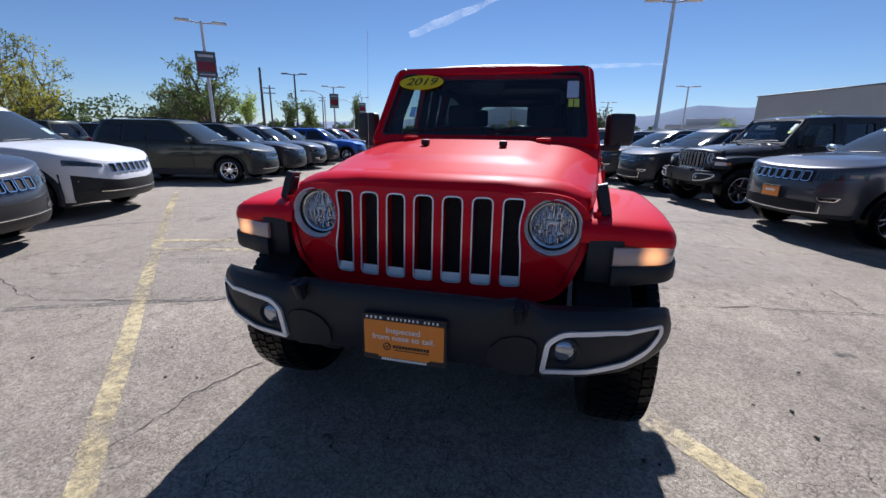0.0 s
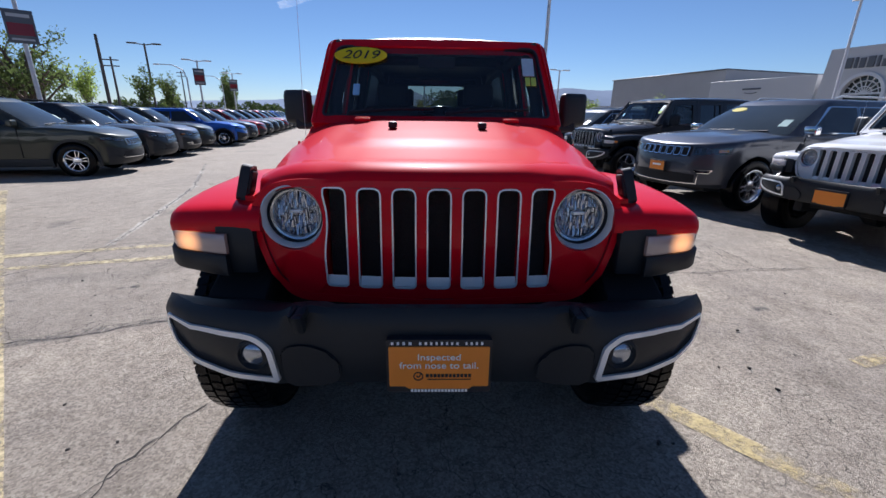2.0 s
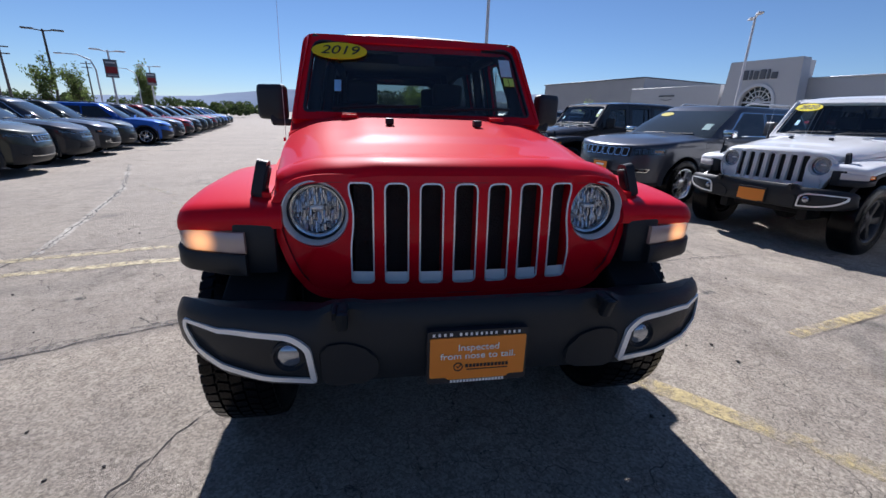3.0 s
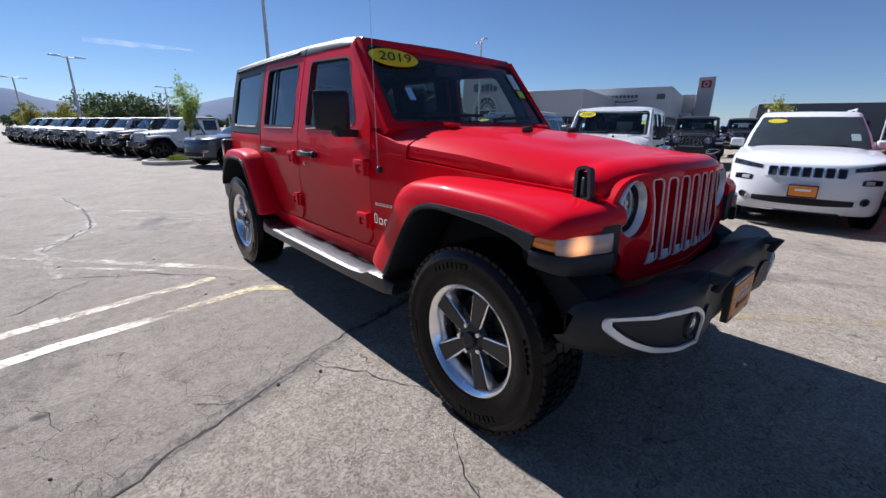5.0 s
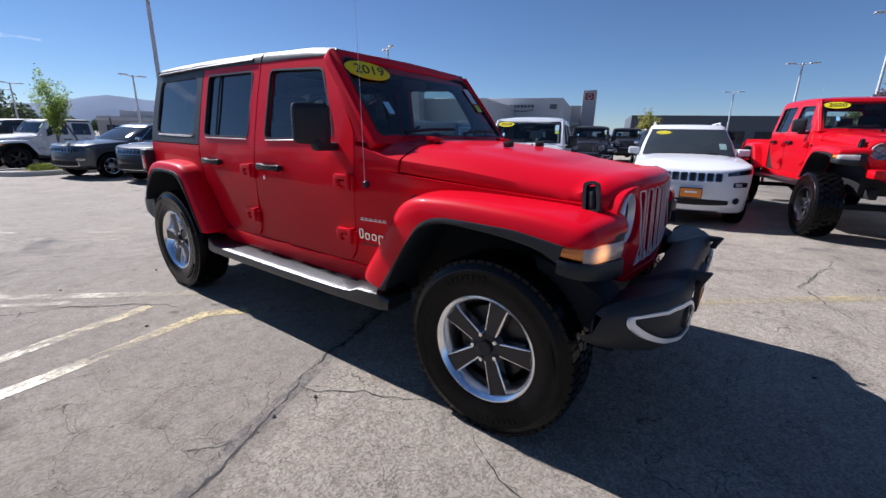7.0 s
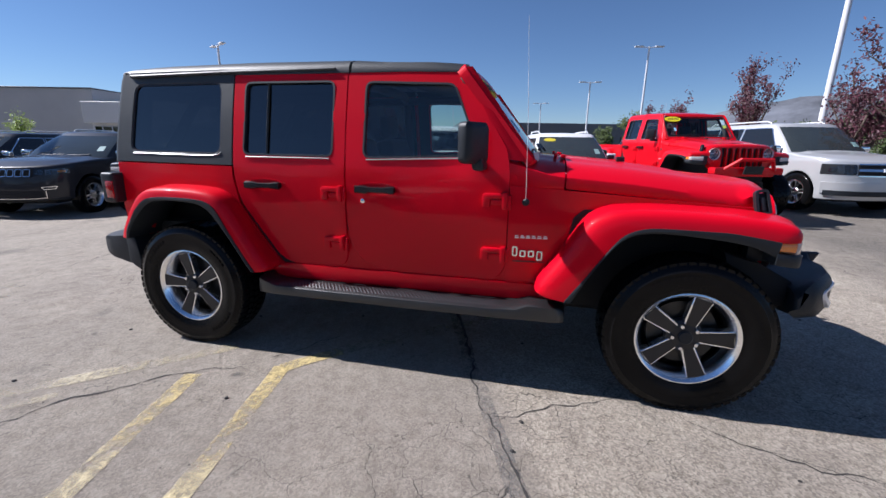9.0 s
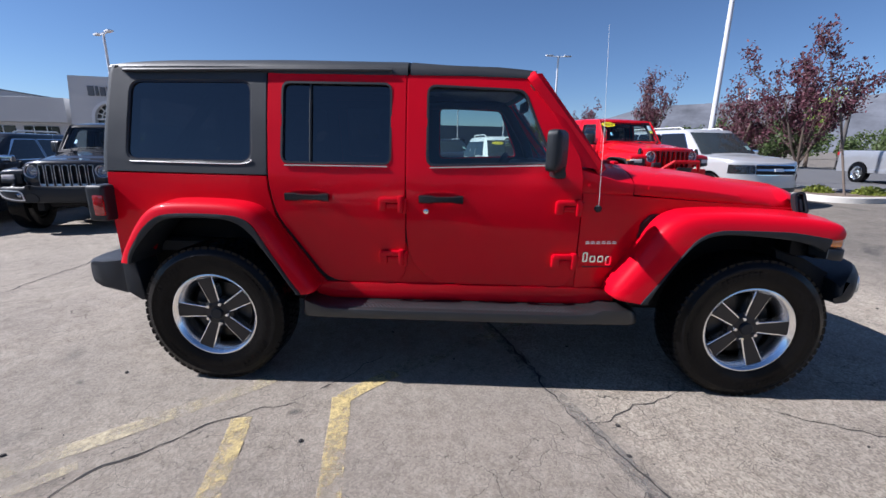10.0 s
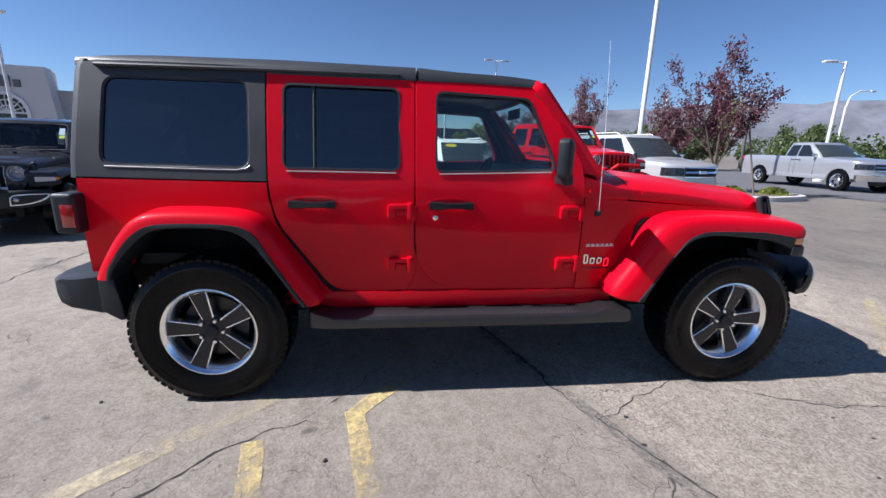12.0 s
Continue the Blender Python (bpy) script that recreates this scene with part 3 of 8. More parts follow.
# ---- wheels ----
def tyre_mesh(r, rim_r, w, chunky=False):
    bm = B()
    h = w / 2
    g = 0.014 if chunky else 0.008
    prof = [(rim_r - 0.012, h * 0.86), (rim_r + 0.01, h * 0.97), (rim_r + (r - rim_r) * 0.45, h * 1.04), (r - 0.045, h * 0.99), (r - 0.018, h * 0.90), (r - g, h * 0.80), (r - g, -h * 0.80),
            (r - 0.016, -h * 0.90), (r - 0.040, -h * 0.985), (r - 0.052, -h * 1.02), (r - 0.056, -h * 1.045), (r - 0.066, -h * 1.045), (r - 0.070, -h * 1.03), (rim_r + (r - rim_r) * 0.45, -h * 1.05), (rim_r + 0.030, -h * 1.015),
            (rim_r + 0.024, -h * 0.985), (rim_r + 0.016, -h * 0.98), (rim_r + 0.006, -h * 0.95), (rim_r - 0.012, -h * 0.86)]
    lathe(bm, prof, "x", 80, close=True)
    return bm


def tread_mesh(r, w, lugs=58, chunky=False):
    """Tread blocks: two shoulders and three inner ribs, staggered."""
    bm = B()
    h = w / 2
    for row, (x0, x1) in enumerate(((-0.93, -0.56), (-0.50, -0.20), (-0.15, 0.15), (0.20, 0.50), (0.56, 0.93))):
        edge = row in (0, 4)
        for k in range(lugs):
            t0 = 2 * math.pi * (k + (0.5 if row % 2 else 0.0)) / lugs
            dt = 2 * math.pi / lugs * (0.74 if not chunky else 0.60)
            sk = 0.25 * dt * (1 if row % 2 else -1)
            ring = []
            for rr in (r - 0.03, r):
                for tt, xx in ((t0, x0), (t0 + dt, x0), (t0 + dt + sk, x1), (t0 + sk, x1)):
                    drop = 0.010 if edge and abs(xx) > 0.9 and rr == r else 0.0
                    ring.append(Vector((xx * h, (rr - drop) * math.cos(tt), (rr - drop) * math.sin(tt))))
            v = [bm.verts.new(p) for p in ring]
            for f in ((4, 5, 6, 7), (0, 1, 5, 4), (1, 2, 6, 5), (2, 3, 7, 6), (3, 0, 4, 7)):
                bm.faces.new([v[i] for i in f])
    return bm


def wheel_set(parent, spots, r=0.405, rim_r=0.236, w=0.25, style="five", dark=False, tread=True):
    """Wheels of a vehicle: rim with tyre, spokes, hub cap and nuts. spots: (x, y) of each; outer face away from the centre line."""
    k = rim_r / 0.236
    out = -w / 2
    bm = B()
    lathe(bm, [(rim_r + 0.010, out + 0.022), (rim_r + 0.007, out + 0.010), (rim_r - 0.004, out + 0.007), (rim_r - 0.013, out + 0.014), (rim_r - 0.022, out + 0.030), (rim_r - 0.046, out + 0.085), (rim_r - 0.048, w / 2 - 0.03),
               (rim_r - 0.040, w / 2 - 0.03), (rim_r - 0.036, out + 0.09), (rim_r - 0.012, out + 0.03)], "x", 56, close=True)
    first = part("wheel", bm, M["spoke"] if dark else M["alloy"], parent)
    bm = tyre_mesh(r, rim_r, w, style == "mud") if tread else lathe(B(), [(rim_r - 0.01, w * 0.44), (r - 0.05, w * 0.52), (r - 0.008, w * 0.42), (r, w * 0.3), (r, -w * 0.3), (r - 0.008, -w * 0.42), (r - 0.05, -w * 0.52), (rim_r + 0.02, -w * 0.5), (rim_r - 0.01, -w * 0.44)], "x", 48, close=True)
    if tread and style == "five":
        xo = -w / 2 * 1.047
        for base_, count_ in ((0.25, 8), (3.35, 8), (1.9, 5), (5.0, 5)):
            for i in range(count_):
                a, b = base_ + i * 0.085, base_ + i * 0.085 + 0.055
                r0, r1 = (0.318, 0.340) if count_ == 8 else (0.322, 0.334)
                v = [bm.verts.new((xo + dx, rr * math.sin(t), rr * math.cos(t))) for dx in (-0.0035, 0.004) for t, rr in ((a, r0), (b, r0), (b, r1), (a, r1))]
                for f in ((0, 1, 2, 3), (0, 1, 5, 4), (1, 2, 6, 5), (2, 3, 7, 6), (3, 0, 4, 7)):
                    bm.faces.new([v[q] for q in f])
    subs = [part("tyre", bm, M["rubber"], first)]
    if tread:
        subs.append(tagged(part("tread", tread_mesh(r, w, 30 if style == "mud" else 58, style == "mud"), M["rubber"], subs[0].parent), kind="stuff"))
    count = 8 if style == "mud" else 5
    sp, face = B(), B()
    wi, wo = {"five": (0.029, 0.046), "mud": (0.016, 0.026)}.get(style, (0.008, 0.011))
    pairs = (-0.030 * k, 0.030 * k) if style == "multi" else (0.0,)

    def dish(q):
        return out + 0.030 + 0.018 * (1 - q / (rim_r - 0.012)) if style != "mud" else out + 0.07
    stations = [0.045 * k, 0.09 * k, 0.15 * k, rim_r - 0.014]
    for bmx, grow, front, back in ((sp, 0.0, 0.0, 0.045), (face, -0.0085, -0.004, 0.004)):
        for aside in pairs:
            rings = []
            for q in stations:
                qq = q + (0.012 if q == stations[0] and bmx is face else 0) - (0.012 if q == stations[-1] and bmx is face else 0)
                u = (q - stations[0]) / (stations[-1] - stations[0])
                ww = lerp(wi, wo, u) * k + grow
                d, c = dish(q), aside * (0.6 + 0.7 * u)
                rings.append([Vector((d + front, c - ww, qq)), Vector((d + front, c + ww, qq)), Vector((d + back, c + ww * 1.1, qq)), Vector((d + back, c - ww * 1.1, qq))])
            loft(bmx, rings)
        if bmx is sp:
            bmesh.ops.bevel(bmx, geom=bmx.edges[:], offset=0.003, segments=1, affect="EDGES")
    spoke0 = part("spoke", sp, M["spoke"] if dark else M["alloy"], first)
    face0 = part("spoke_inlay", face, M["spoke"], first) if style == "five" else None
    spins = [spoke0] + ([face0] if face0 else [])
    if not tread:
        # far wheels: the spokes are one casting
        for o in spins:
            me = B()
            for i in range(count):
                t = B()
                t.from_mesh(o.data)
                t.transform(Matrix.Rotation(2 * math.pi * i / count, 4, "X"))
                tmp = bpy.data.meshes.new("spokes")
                t.to_mesh(tmp)
                t.free()
                me.from_mesh(tmp)
                bpy.data.meshes.remove(tmp)
            me.to_mesh(o.data)
            me.free()
            o.name = o.data.name = "spokes"
    else:
        for i in range(1, count):
            m = Matrix.Rotation(2 * math.pi * i / count, 4, "X")
            subs += [again(o, first, m) for o in spins]
    hub = lathe(B(), [(0.085 * k, dish(0) + 0.05), (0.085 * k, dish(0) + 0.008), (0.070 * k, dish(0) - 0.006), (0.064 * k, dish(0) - 0.0085), (0.0005, dish(0) - 0.009)], "x", 30)
    subs.append(part("hub", hub, M["spoke"] if (dark or style == "five") else M["alloy"], first))
    if tread:
        cap = lathe(B(), [(0.034 * k, dish(0) + 0.01), (0.034 * k, dish(0) - 0.020), (0.029 * k, dish(0) - 0.025), (0.0005, dish(0) - 0.025)], "x", 30)
        subs.append(part("hub_cap", cap, M["plastic"], first))
        nut = lathe(B(), [(0.012, 0.0), (0.012, -0.012), (0.009, -0.018), (0.0005, -0.018)], "x", 8)
        nut0 = part("lug_nut", nut, M["chrome"], first)
        for i in range(5):
            a = 2 * math.pi * i / 5 + math.pi / 5
            m = Matrix.Translation((dish(0) - 0.006, 0.060 * k * math.sin(a), 0.060 * k * math.cos(a)))
            if i == 0:
                nut0.matrix_basis = m
            else:
                subs.append(again(nut0, first, m))
    if tread:
        disc = lathe(B(), [(0.165 * k, 0.005), (0.165 * k, -0.02), (0.08 * k, -0.024), (0.08 * k, 0.005)], "x", 40, close=True)
        subs.append(part("brake_disc", disc, M["disc"], first))
    well = lathe(B(), [(rim_r - 0.046, 0.05), (0.0005, 0.05), (0.0005, 0.055), (rim_r - 0.046, 0.055)], "x", 30)
    subs.append(part("backing_plate", well, M["dark"], first))
    kids = list(first.children)
    for i, (x, y, z, turn) in enumerate(spots):
        m = Matrix.Translation((x, y, z)) @ Matrix.Rotation(math.pi if x > 0 else 0, 4, "Z") @ Matrix.Rotation(radians(turn), 4, "X")
        if i == 0:
            first.matrix_basis = m
            continue
        o = again(first, parent, m)
        for c in kids:
            again(c, o, c.matrix_basis.copy())
    return first


# ---- the off-roader ----
XS = [(0.45, 0.765), (0.60, 0.783), (0.95, 0.797), (1.12, 0.793), (1.20, 0.787), (1.28, 0.775), (1.50, 0.735), (1.78, 0.672)]
XT = [(-0.45, -0.135), (0.30, -0.060), (0.64, -0.030), (0.93, 0.0), (2.80, 0.0), (3.64, -0.025)]


def side(y, z, d=0.0):
    return Vector((-(interp(z, XS) + interp(y, XT) - d), y, z))


def grid_panel(bm, y0, y1, lo, hi, ny=36, nz=8, thick=0.03):
    ys = sorted({lerp(y0, y1, i / ny) for i in range(ny + 1)} | {p[0] for p in lo + hi if y0 < p[0] < y1})
    front = [[bm.verts.new(side(y, lerp(interp(y, lo), interp(y, hi), k / nz))) for k in range(nz + 1)] for y in ys]
    back = [[bm.verts.new(side(y, lerp(interp(y, lo), interp(y, hi), k / nz), thick)) for k in range(nz + 1)] for y in ys]
    for g in (front, back):
        for a, b in zip(g, g[1:]):
            ring_faces(bm, a, b, False)
    for k in (0, nz):
        ring_faces(bm, [c[k] for c in front], [c[k] for c in back], False)
    for i in (0, -1):
        ring_faces(bm, front[i], back[i], False)
    return bm


def ws(x, s, d=0.0):
    """The windscreen's plane: x across, s is height z; d deepens it inward; gently bowed."""
    bow = 0.03 * (abs(x) / 0.65) ** 2
    return Vector((x, 1.104 + (s - 1.67) * 0.83 + bow + d * 0.77, s - d * 0.64))


def grille(x, z, d=0.0):
    return Vector((x, -0.474 + (z - 0.76) * 0.12 + 0.065 * (x / 0.6) ** 2 + d, z))


def sides(fn):
    """A part's bmesh for the right side and its mirror image."""
    return (fn(), flip(fn()))


BUMP = [(0.0, -0.700), (0.38, -0.702), (0.46, -0.714), (0.50, -0.718), (0.62, -0.702), (0.75, -0.660), (0.82, -0.614), (0.868, -0.568), (0.905, -0.532), (0.924, -0.498)]


def smooth_line(pts, n):
    """A rounded line through the points, n steps to each span."""
    out = []
    for i in range(len(pts) - 1):
        a, b, c, d = [Vector(pts[min(max(k, 0), len(pts) - 1)]) for k in (i - 1, i, i + 1, i + 2)]
        for q in range(n):
            t = q / n
            out.append(tuple(0.5 * (2 * b + (c - a) * t + (2 * a - 5 * b + 4 * c - d) * t * t + (3 * b - a - 3 * c + d) * t ** 3)))
    return out + [tuple(pts[-1])]


def off_roader(name, m, label, colour, group="", top="hardtop", bed=False, lift=0.0, big=False, chrome_slots=True, card="", oval="", winch=False, lamps=True, tread=True, dark_wheels=False):
    car = thing(name, m, label, "car", group)
    P, up = M[colour], Matrix.Translation((0, 0, lift))
    body_top = M["hardtop"] if top == "hardtop" else M[top]
    rear_axle = 3.488 if bed else 3.008

    def add(nm, bm, mat, parent=None, lab=""):
        for v in bm.verts:
            # the upper nose between the fenders stands a little forward
            x, y, z = v.co
            if y < -0.05 and z > 0.74 and abs(x) < 0.86:
                k = ease((-0.05 - y) / 0.25) * ease((z - 0.74) / 0.06) * (1 - ease((abs(x) - 0.72) / 0.14))
                v.co = (x * (1 - 0.012 * k), y - 0.035 * k, z)
        if lift:
            bm.transform(up)
        return part(nm, bm, mat, parent or car, lab)

    # hood
    hw = [(-0.455, 0.600), (-0.44, 0.622), (-0.40, 0.640), (-0.25, 0.660), (0.30, 0.718), (0.64, 0.748)]
    zc = [(-0.455, 1.118), (-0.44, 1.142), (-0.41, 1.160), (-0.35, 1.174), (-0.15, 1.198), (0.30, 1.252), (0.64, 1.280)]
    zs = [(-0.44, 1.035), (0.64, 1.120)]
    def drop_at(t):
        q = max(0.0, min(1.0, (t - 0.42) / 0.24))
        return 0.016 * q * q * (3 - 2 * q) + 0.014 * t * t + 0.070 * max(0.0, (t - 0.60) / 0.385) ** 2.6
    cross = [(0.985 * k / 26, drop_at(0.985 * k / 26)) for k in range(27)]
    bm = B()
    rings = []
    def ramp(v, a, b):
        q = max(0.0, min(1.0, (v - a) / (b - a)))
        return q * q * (3 - 2 * q)

    def dome(t, y):
        """The raised middle of the hood falls away ahead of it."""
        return 0.014 * (1 - ramp(t, 0.44, 0.64)) * (1 - ramp(y, -0.11, 0.05)) * ramp(y, -0.40, -0.27)
    for y in (-0.455, -0.45, -0.44, -0.42, -0.39, -0.34, -0.30, -0.26, -0.21, -0.16, -0.12, -0.09, -0.06, -0.03, 0.0, 0.03, 0.06, 0.1, 0.2, 0.3, 0.5, 0.63, 0.64):
        half = []
        for t, drop in cross:
            flat = 0.35 if y < -0.3 else 1.0
            half.append(Vector((t * interp(y, hw), y + 0.105 * t * t * max(0.0, min(1.0, (0.15 - y) / 0.55)), interp(y, zc) - dome(t, y) - drop * (0.55 + 0.45 * flat))))
        e = interp(y, hw)
        ye = y + 0.105 * max(0.0, min(1.0, (0.15 - y) / 0.55))
        half.append(Vector((e, ye, max(interp(y, zs) + 0.012, interp(y, zs)))))
        half.append(Vector((e - 0.004, ye, interp(y, zs))))
        half.append(Vector((e - 0.03, ye, interp(y, zs))))
        rings.append([Vector((-p.x, p.y, p.z)) for p in reversed(half)] + half[1:])
    loft(bm, rings, cap=False, closed=False)
    hood = add("hood", bm, P)
    for sx in (-1, 1):
        bm = B()
        rbox(bm, (sx * 0.216, 0.30, 1.268), (0.04, 0.05, 0.03), 0.008)
        add("hood_bumper", bm, M["plastic"], hood)
        bm = B()
        rbox(bm, (sx * 0.42, 0.655, 1.285), (0.085, 0.03, 0.02), 0.006)
        rbox(bm, (sx * 0.42, 0.70, 1.29), (0.085, 0.02, 0.025), 0.006)
        add("hood_hinge", bm, P, hood)
    # cowl between hood and windscreen
    bm = B()
    rings = []
    for y, dz, k in ((0.648, 0.0, 1.0), (0.72, 0.006, 0.95), (0.80, 0.013, 0.82), (0.88, 0.020, 0.66), (0.96, 0.026, 0.5)):
        w = -side(y, 1.12).x - 0.006
        half = [Vector((t * w, y, 1.280 + dz - d * k)) for t, d in cross] + [Vector((w, y, 1.135 + dz)), Vector((w - 0.004, y, 1.115)), Vector((w - 0.03, y, 1.09))]
        rings.append([Vector((-p.x, p.y, p.z)) for p in reversed(half)] + half[1:])
    loft(bm, rings)
    add("cowl", bm, P)
    # wipers
    for x0, x1 in ((-0.52, -0.02), (0.05, 0.55)):
        bm = B()
        tube(bm, [ws(x0, 1.305, -0.03), ws(lerp(x0, x1, 0.5), 1.325, -0.028), ws(x1, 1.335, -0.02)], 0.009, 6)
        tube(bm, [ws(x0, 1.29, -0.03), ws(x0 + 0.14, 1.335, -0.03)], 0.007, 6)
        add("wiper", bm, M["plastic"])

    # grille panel with seven slots and two lamp openings
    half = [(0.0, 1.118), (0.48, 1.112), (0.575, 1.09), (0.632, 1.03), (0.640, 0.98), (0.615, 0.875), (0.565, 0.765), (0.525, 0.715), (0.47, 0.696), (0.0, 0.686)]
    outer = rounded(half + [(-x, z) for x, z in reversed(half[1:-1])], 0.05, 3)
    slots = []
    for i in range(7):
        cx = -0.3475 + 0.1158 * i
        q = [(cx - 0.039, 0.748), (cx + 0.039, 0.748), (cx + 0.039, 1.090), (cx - 0.039, 1.090)]
        rr = [0.018, 0.018, 0.026, 0.026]
        if i in (0, 6):
            s = -1 if i == 0 else 1
            inn, out = (cx - s * 0.039), (cx + s * 0.039)
            q = [(inn, 0.748), (out - s * 0.004, 0.748), (out - s * 0.001, 0.88), (out - s * 0.012, 0.955), (out - s * 0.012, 1.01), (out, 1.06), (out, 1.090), (inn, 1.090)]
            rr = [0.018, 0.018, 0.05, 0.05, 0.05, 0.03, 0.02, 0.026]
            if s < 0:
                q, rr = list(reversed(q)), list(reversed(rr))
        slots.append(rounded(q, rr, 4))
    eyes = [circle(s * 0.497, 0.985, 0.108, 40) for s in (-1, 1)]
    bm = B()
    holes_plate(bm, outer, slots + eyes, grille, 0.10)
    face = add("grille_panel", bm, P)
    add("grille_rim", frame_ring(B(), scaled(outer, 0.003), scaled(outer, -0.022), grille, -0.008, 0.02), P, face)
    # ink-dark ring draws the shade in the groove inside the rim
    add("grille_seam", frame_ring(B(), scaled(outer, -0.021), scaled(outer, -0.0245), grille, -0.0015, 0.004), M["ink"], face)
    bm = B()
    sheet(bm, [(-0.372, 0.742), (0.372, 0.742), (0.372, 1.096), (-0.372, 1.096)], grille, 0.030)
    add("grille_mesh", bm, M["mesh"], face)
    for q in slots:
        bm = B()
        frame_ring(bm, scaled(q, 0.0020), scaled(q, -0.0032), grille, -0.004, 0.002)
        add("slot_trim", bm, M["satin"] if chrome_slots else M["plastic"], face)
        if chrome_slots:
            xs = [p[0] for p in q]
            bm = B()
            a, b = min(xs) + 0.003, max(xs) - 0.003
            loft(bm, [[grille(x, z, d) for z, d in ((0.752, -0.001), (0.757, -0.002), (0.790, 0.024), (0.752, 0.026))] for x in (a, lerp(a, b, 0.15), lerp(a, b, 0.85), b)])
            add("slot_insert", bm, M["satin"], face)
    for s in (-1, 1):
        c = grille(s * 0.497, 0.985) + Vector((0, 0.016, 0))
        bm = B()
        lathe(bm, [(0.1085, -0.010), (0.1050, -0.013), (0.1015, -0.008), (0.090, 0.038), (0.089, 0.07), (0.1085, 0.07)], "y", 48, c, close=True)
        lamp = add("headlight", bm, M["satin"], face)
        bm = B()
        lathe(bm, [(0.089, 0.032), (0.082, 0.034), (0.075, 0.060), (0.045, 0.088), (0.02, 0.095), (0.0005, 0.095)], "y", 40, c, cap=False)
        add("reflector", bm, M["mirrorbowl"], lamp)
        bm = B()
        rnd = random.Random(8)
        for q in range(21):
            dx = -0.075 + q * 0.0075
            hh = math.sqrt(max(0.0004, 0.083 ** 2 - dx * dx))
            zz = -hh
            while zz < hh - 0.006:
                z2 = min(hh, zz + rnd.uniform(0.014, 0.050))
                rbox(bm, c + Vector((dx, 0.062 + rnd.uniform(-0.007, 0.007), (zz + z2) / 2)), (0.0072, 0.010, z2 - zz - 0.0015), 0.0015, 1, Matrix.Rotation(radians(rnd.uniform(-26, 14)), 4, "X") @ Matrix.Rotation(radians(rnd.uniform(-26, 26)), 4, "Z"))
                zz = z2
        tagged(add("reflector_ribs", bm, M["facet"], lamp), kind="stuff")
        bm = B()
        rbox(bm, c + Vector((0, 0.046, 0.010)), (0.044, 0.02, 0.012), 0.004)
        lathe(bm, [(0.086, 0.040), (0.082, 0.034), (0.080, 0.040), (0.080, 0.05), (0.086, 0.05)], "y", 40, c, close=True)
        add("bulb_shield", bm, M["satin"], lamp)
        bm = lathe(B(), [(0.0945, 0.016), (0.0925, 0.014), (0.0890, 0.026), (0.0890, 0.036), (0.0945, 0.030)], "y", 40, c, close=True)
        add("lamp_gasket", bm, M["ink"], lamp)
        bm = B()
        lathe(bm, [(0.089, 0.030), (0.07, 0.019), (0.045, 0.012), (0.02, 0.009), (0.0005, 0.0085)], "y", 40, c, cap=False)
        o = add("lens", bm, M["lens"], lamp)
        o.visible_shadow = False

    # front bumper
    bm = B()
    rings = []
    prof = [(-0.924, 0.600, 0.704, -0.450), (-0.914, 0.578, 0.730, -0.440), (-0.890, 0.560, 0.748, -0.435), (-0.84, 0.545, 0.758, -0.44), (-0.75, 0.528, 0.764, -0.45), (-0.62, 0.512, 0.768, -0.46), (-0.50, 0.505, 0.764, -0.48), (-0.47, 0.505, 0.768, -0.50),
            (-0.435, 0.50, 0.790, -0.52), (-0.375, 0.50, 0.790, -0.52), (-0.33, 0.498, 0.776, -0.52), (0.0, 0.498, 0.774, -0.52)]
    prof += [(-x, a, b, c) for x, a, b, c in reversed(prof[:-1])]
    for x, zl, zh, yb in prof:
        yf = interp(abs(x), BUMP)
        h = zh - zl
        rings.append([Vector((x, y, z)) for y, z in ((yb, zl + 0.02), (yf + 0.09, zl), (yf + 0.03, zl + 0.012), (yf + 0.008, zl + h * 0.22), (yf, zl + h * 0.5), (yf + 0.004, zh - h * 0.22), (yf + 0.018, zh - 0.02), (yf + 0.045, zh - 0.004), (lerp(yf, yb, 0.45), zh - 0.012), (yb, zh - 0.07))])
    loft(bm, rings)
    if winch:
        bm.free()
        bm = B()
        for x0, x1, z0, z1 in ((-0.46, 0.46, 0.60, 0.76), (-0.62, -0.44, 0.64, 0.76), (0.44, 0.62, 0.64, 0.76)):
            rbox(bm, ((x0 + x1) / 2, -0.60, (z0 + z1) / 2), (x1 - x0, 0.20, z1 - z0), 0.03, 2)
    bumper = add("front_bumper", bm, P if winch else M["plastic"])
    for s in () if winch else (0, 1):
        def fogfn(x, z, d=0.0):
            return Vector((-x, interp(x, BUMP) + 0.012 * abs(z - 0.635) / 0.1 + d, z))
        wide = rounded([(0.478, 0.544), (0.65, 0.556), (0.765, 0.582), (0.840, 0.618), (0.884, 0.666), (0.878, 0.702), (0.70, 0.712), (0.54, 0.704), (0.490, 0.664)], [0.012, 0.05, 0.04, 0.03, 0.02, 0.014, 0.05, 0.03, 0.02], 3)
        inn = [(x, z + 0.006 * max(0.0, (x - 0.62) / 0.25)) for x, z in scaled(wide, -0.016)]
        bm = B()
        frame_ring(bm, wide, inn, fogfn, -0.014, 0.012)
        if s:
            flip(bm)
        bez = add("fog_lamp_bezel", bm, M["satin"] if chrome_slots else M["plastic"], bumper)
        bm = B()
        sheet(bm, inn, fogfn, -0.006, 0.01)
        if s:
            flip(bm)
        add("bezel_insert", bm, M["dark"], bez)
        c = Vector((-0.550, interp(0.550, BUMP) + 0.004, 0.634))
        bm = B()
        lathe(bm, [(0.054, 0.01), (0.052, -0.008), (0.044, -0.011), (0.038, -0.002), (0.038, 0.01)], "y", 30, c, close=True)
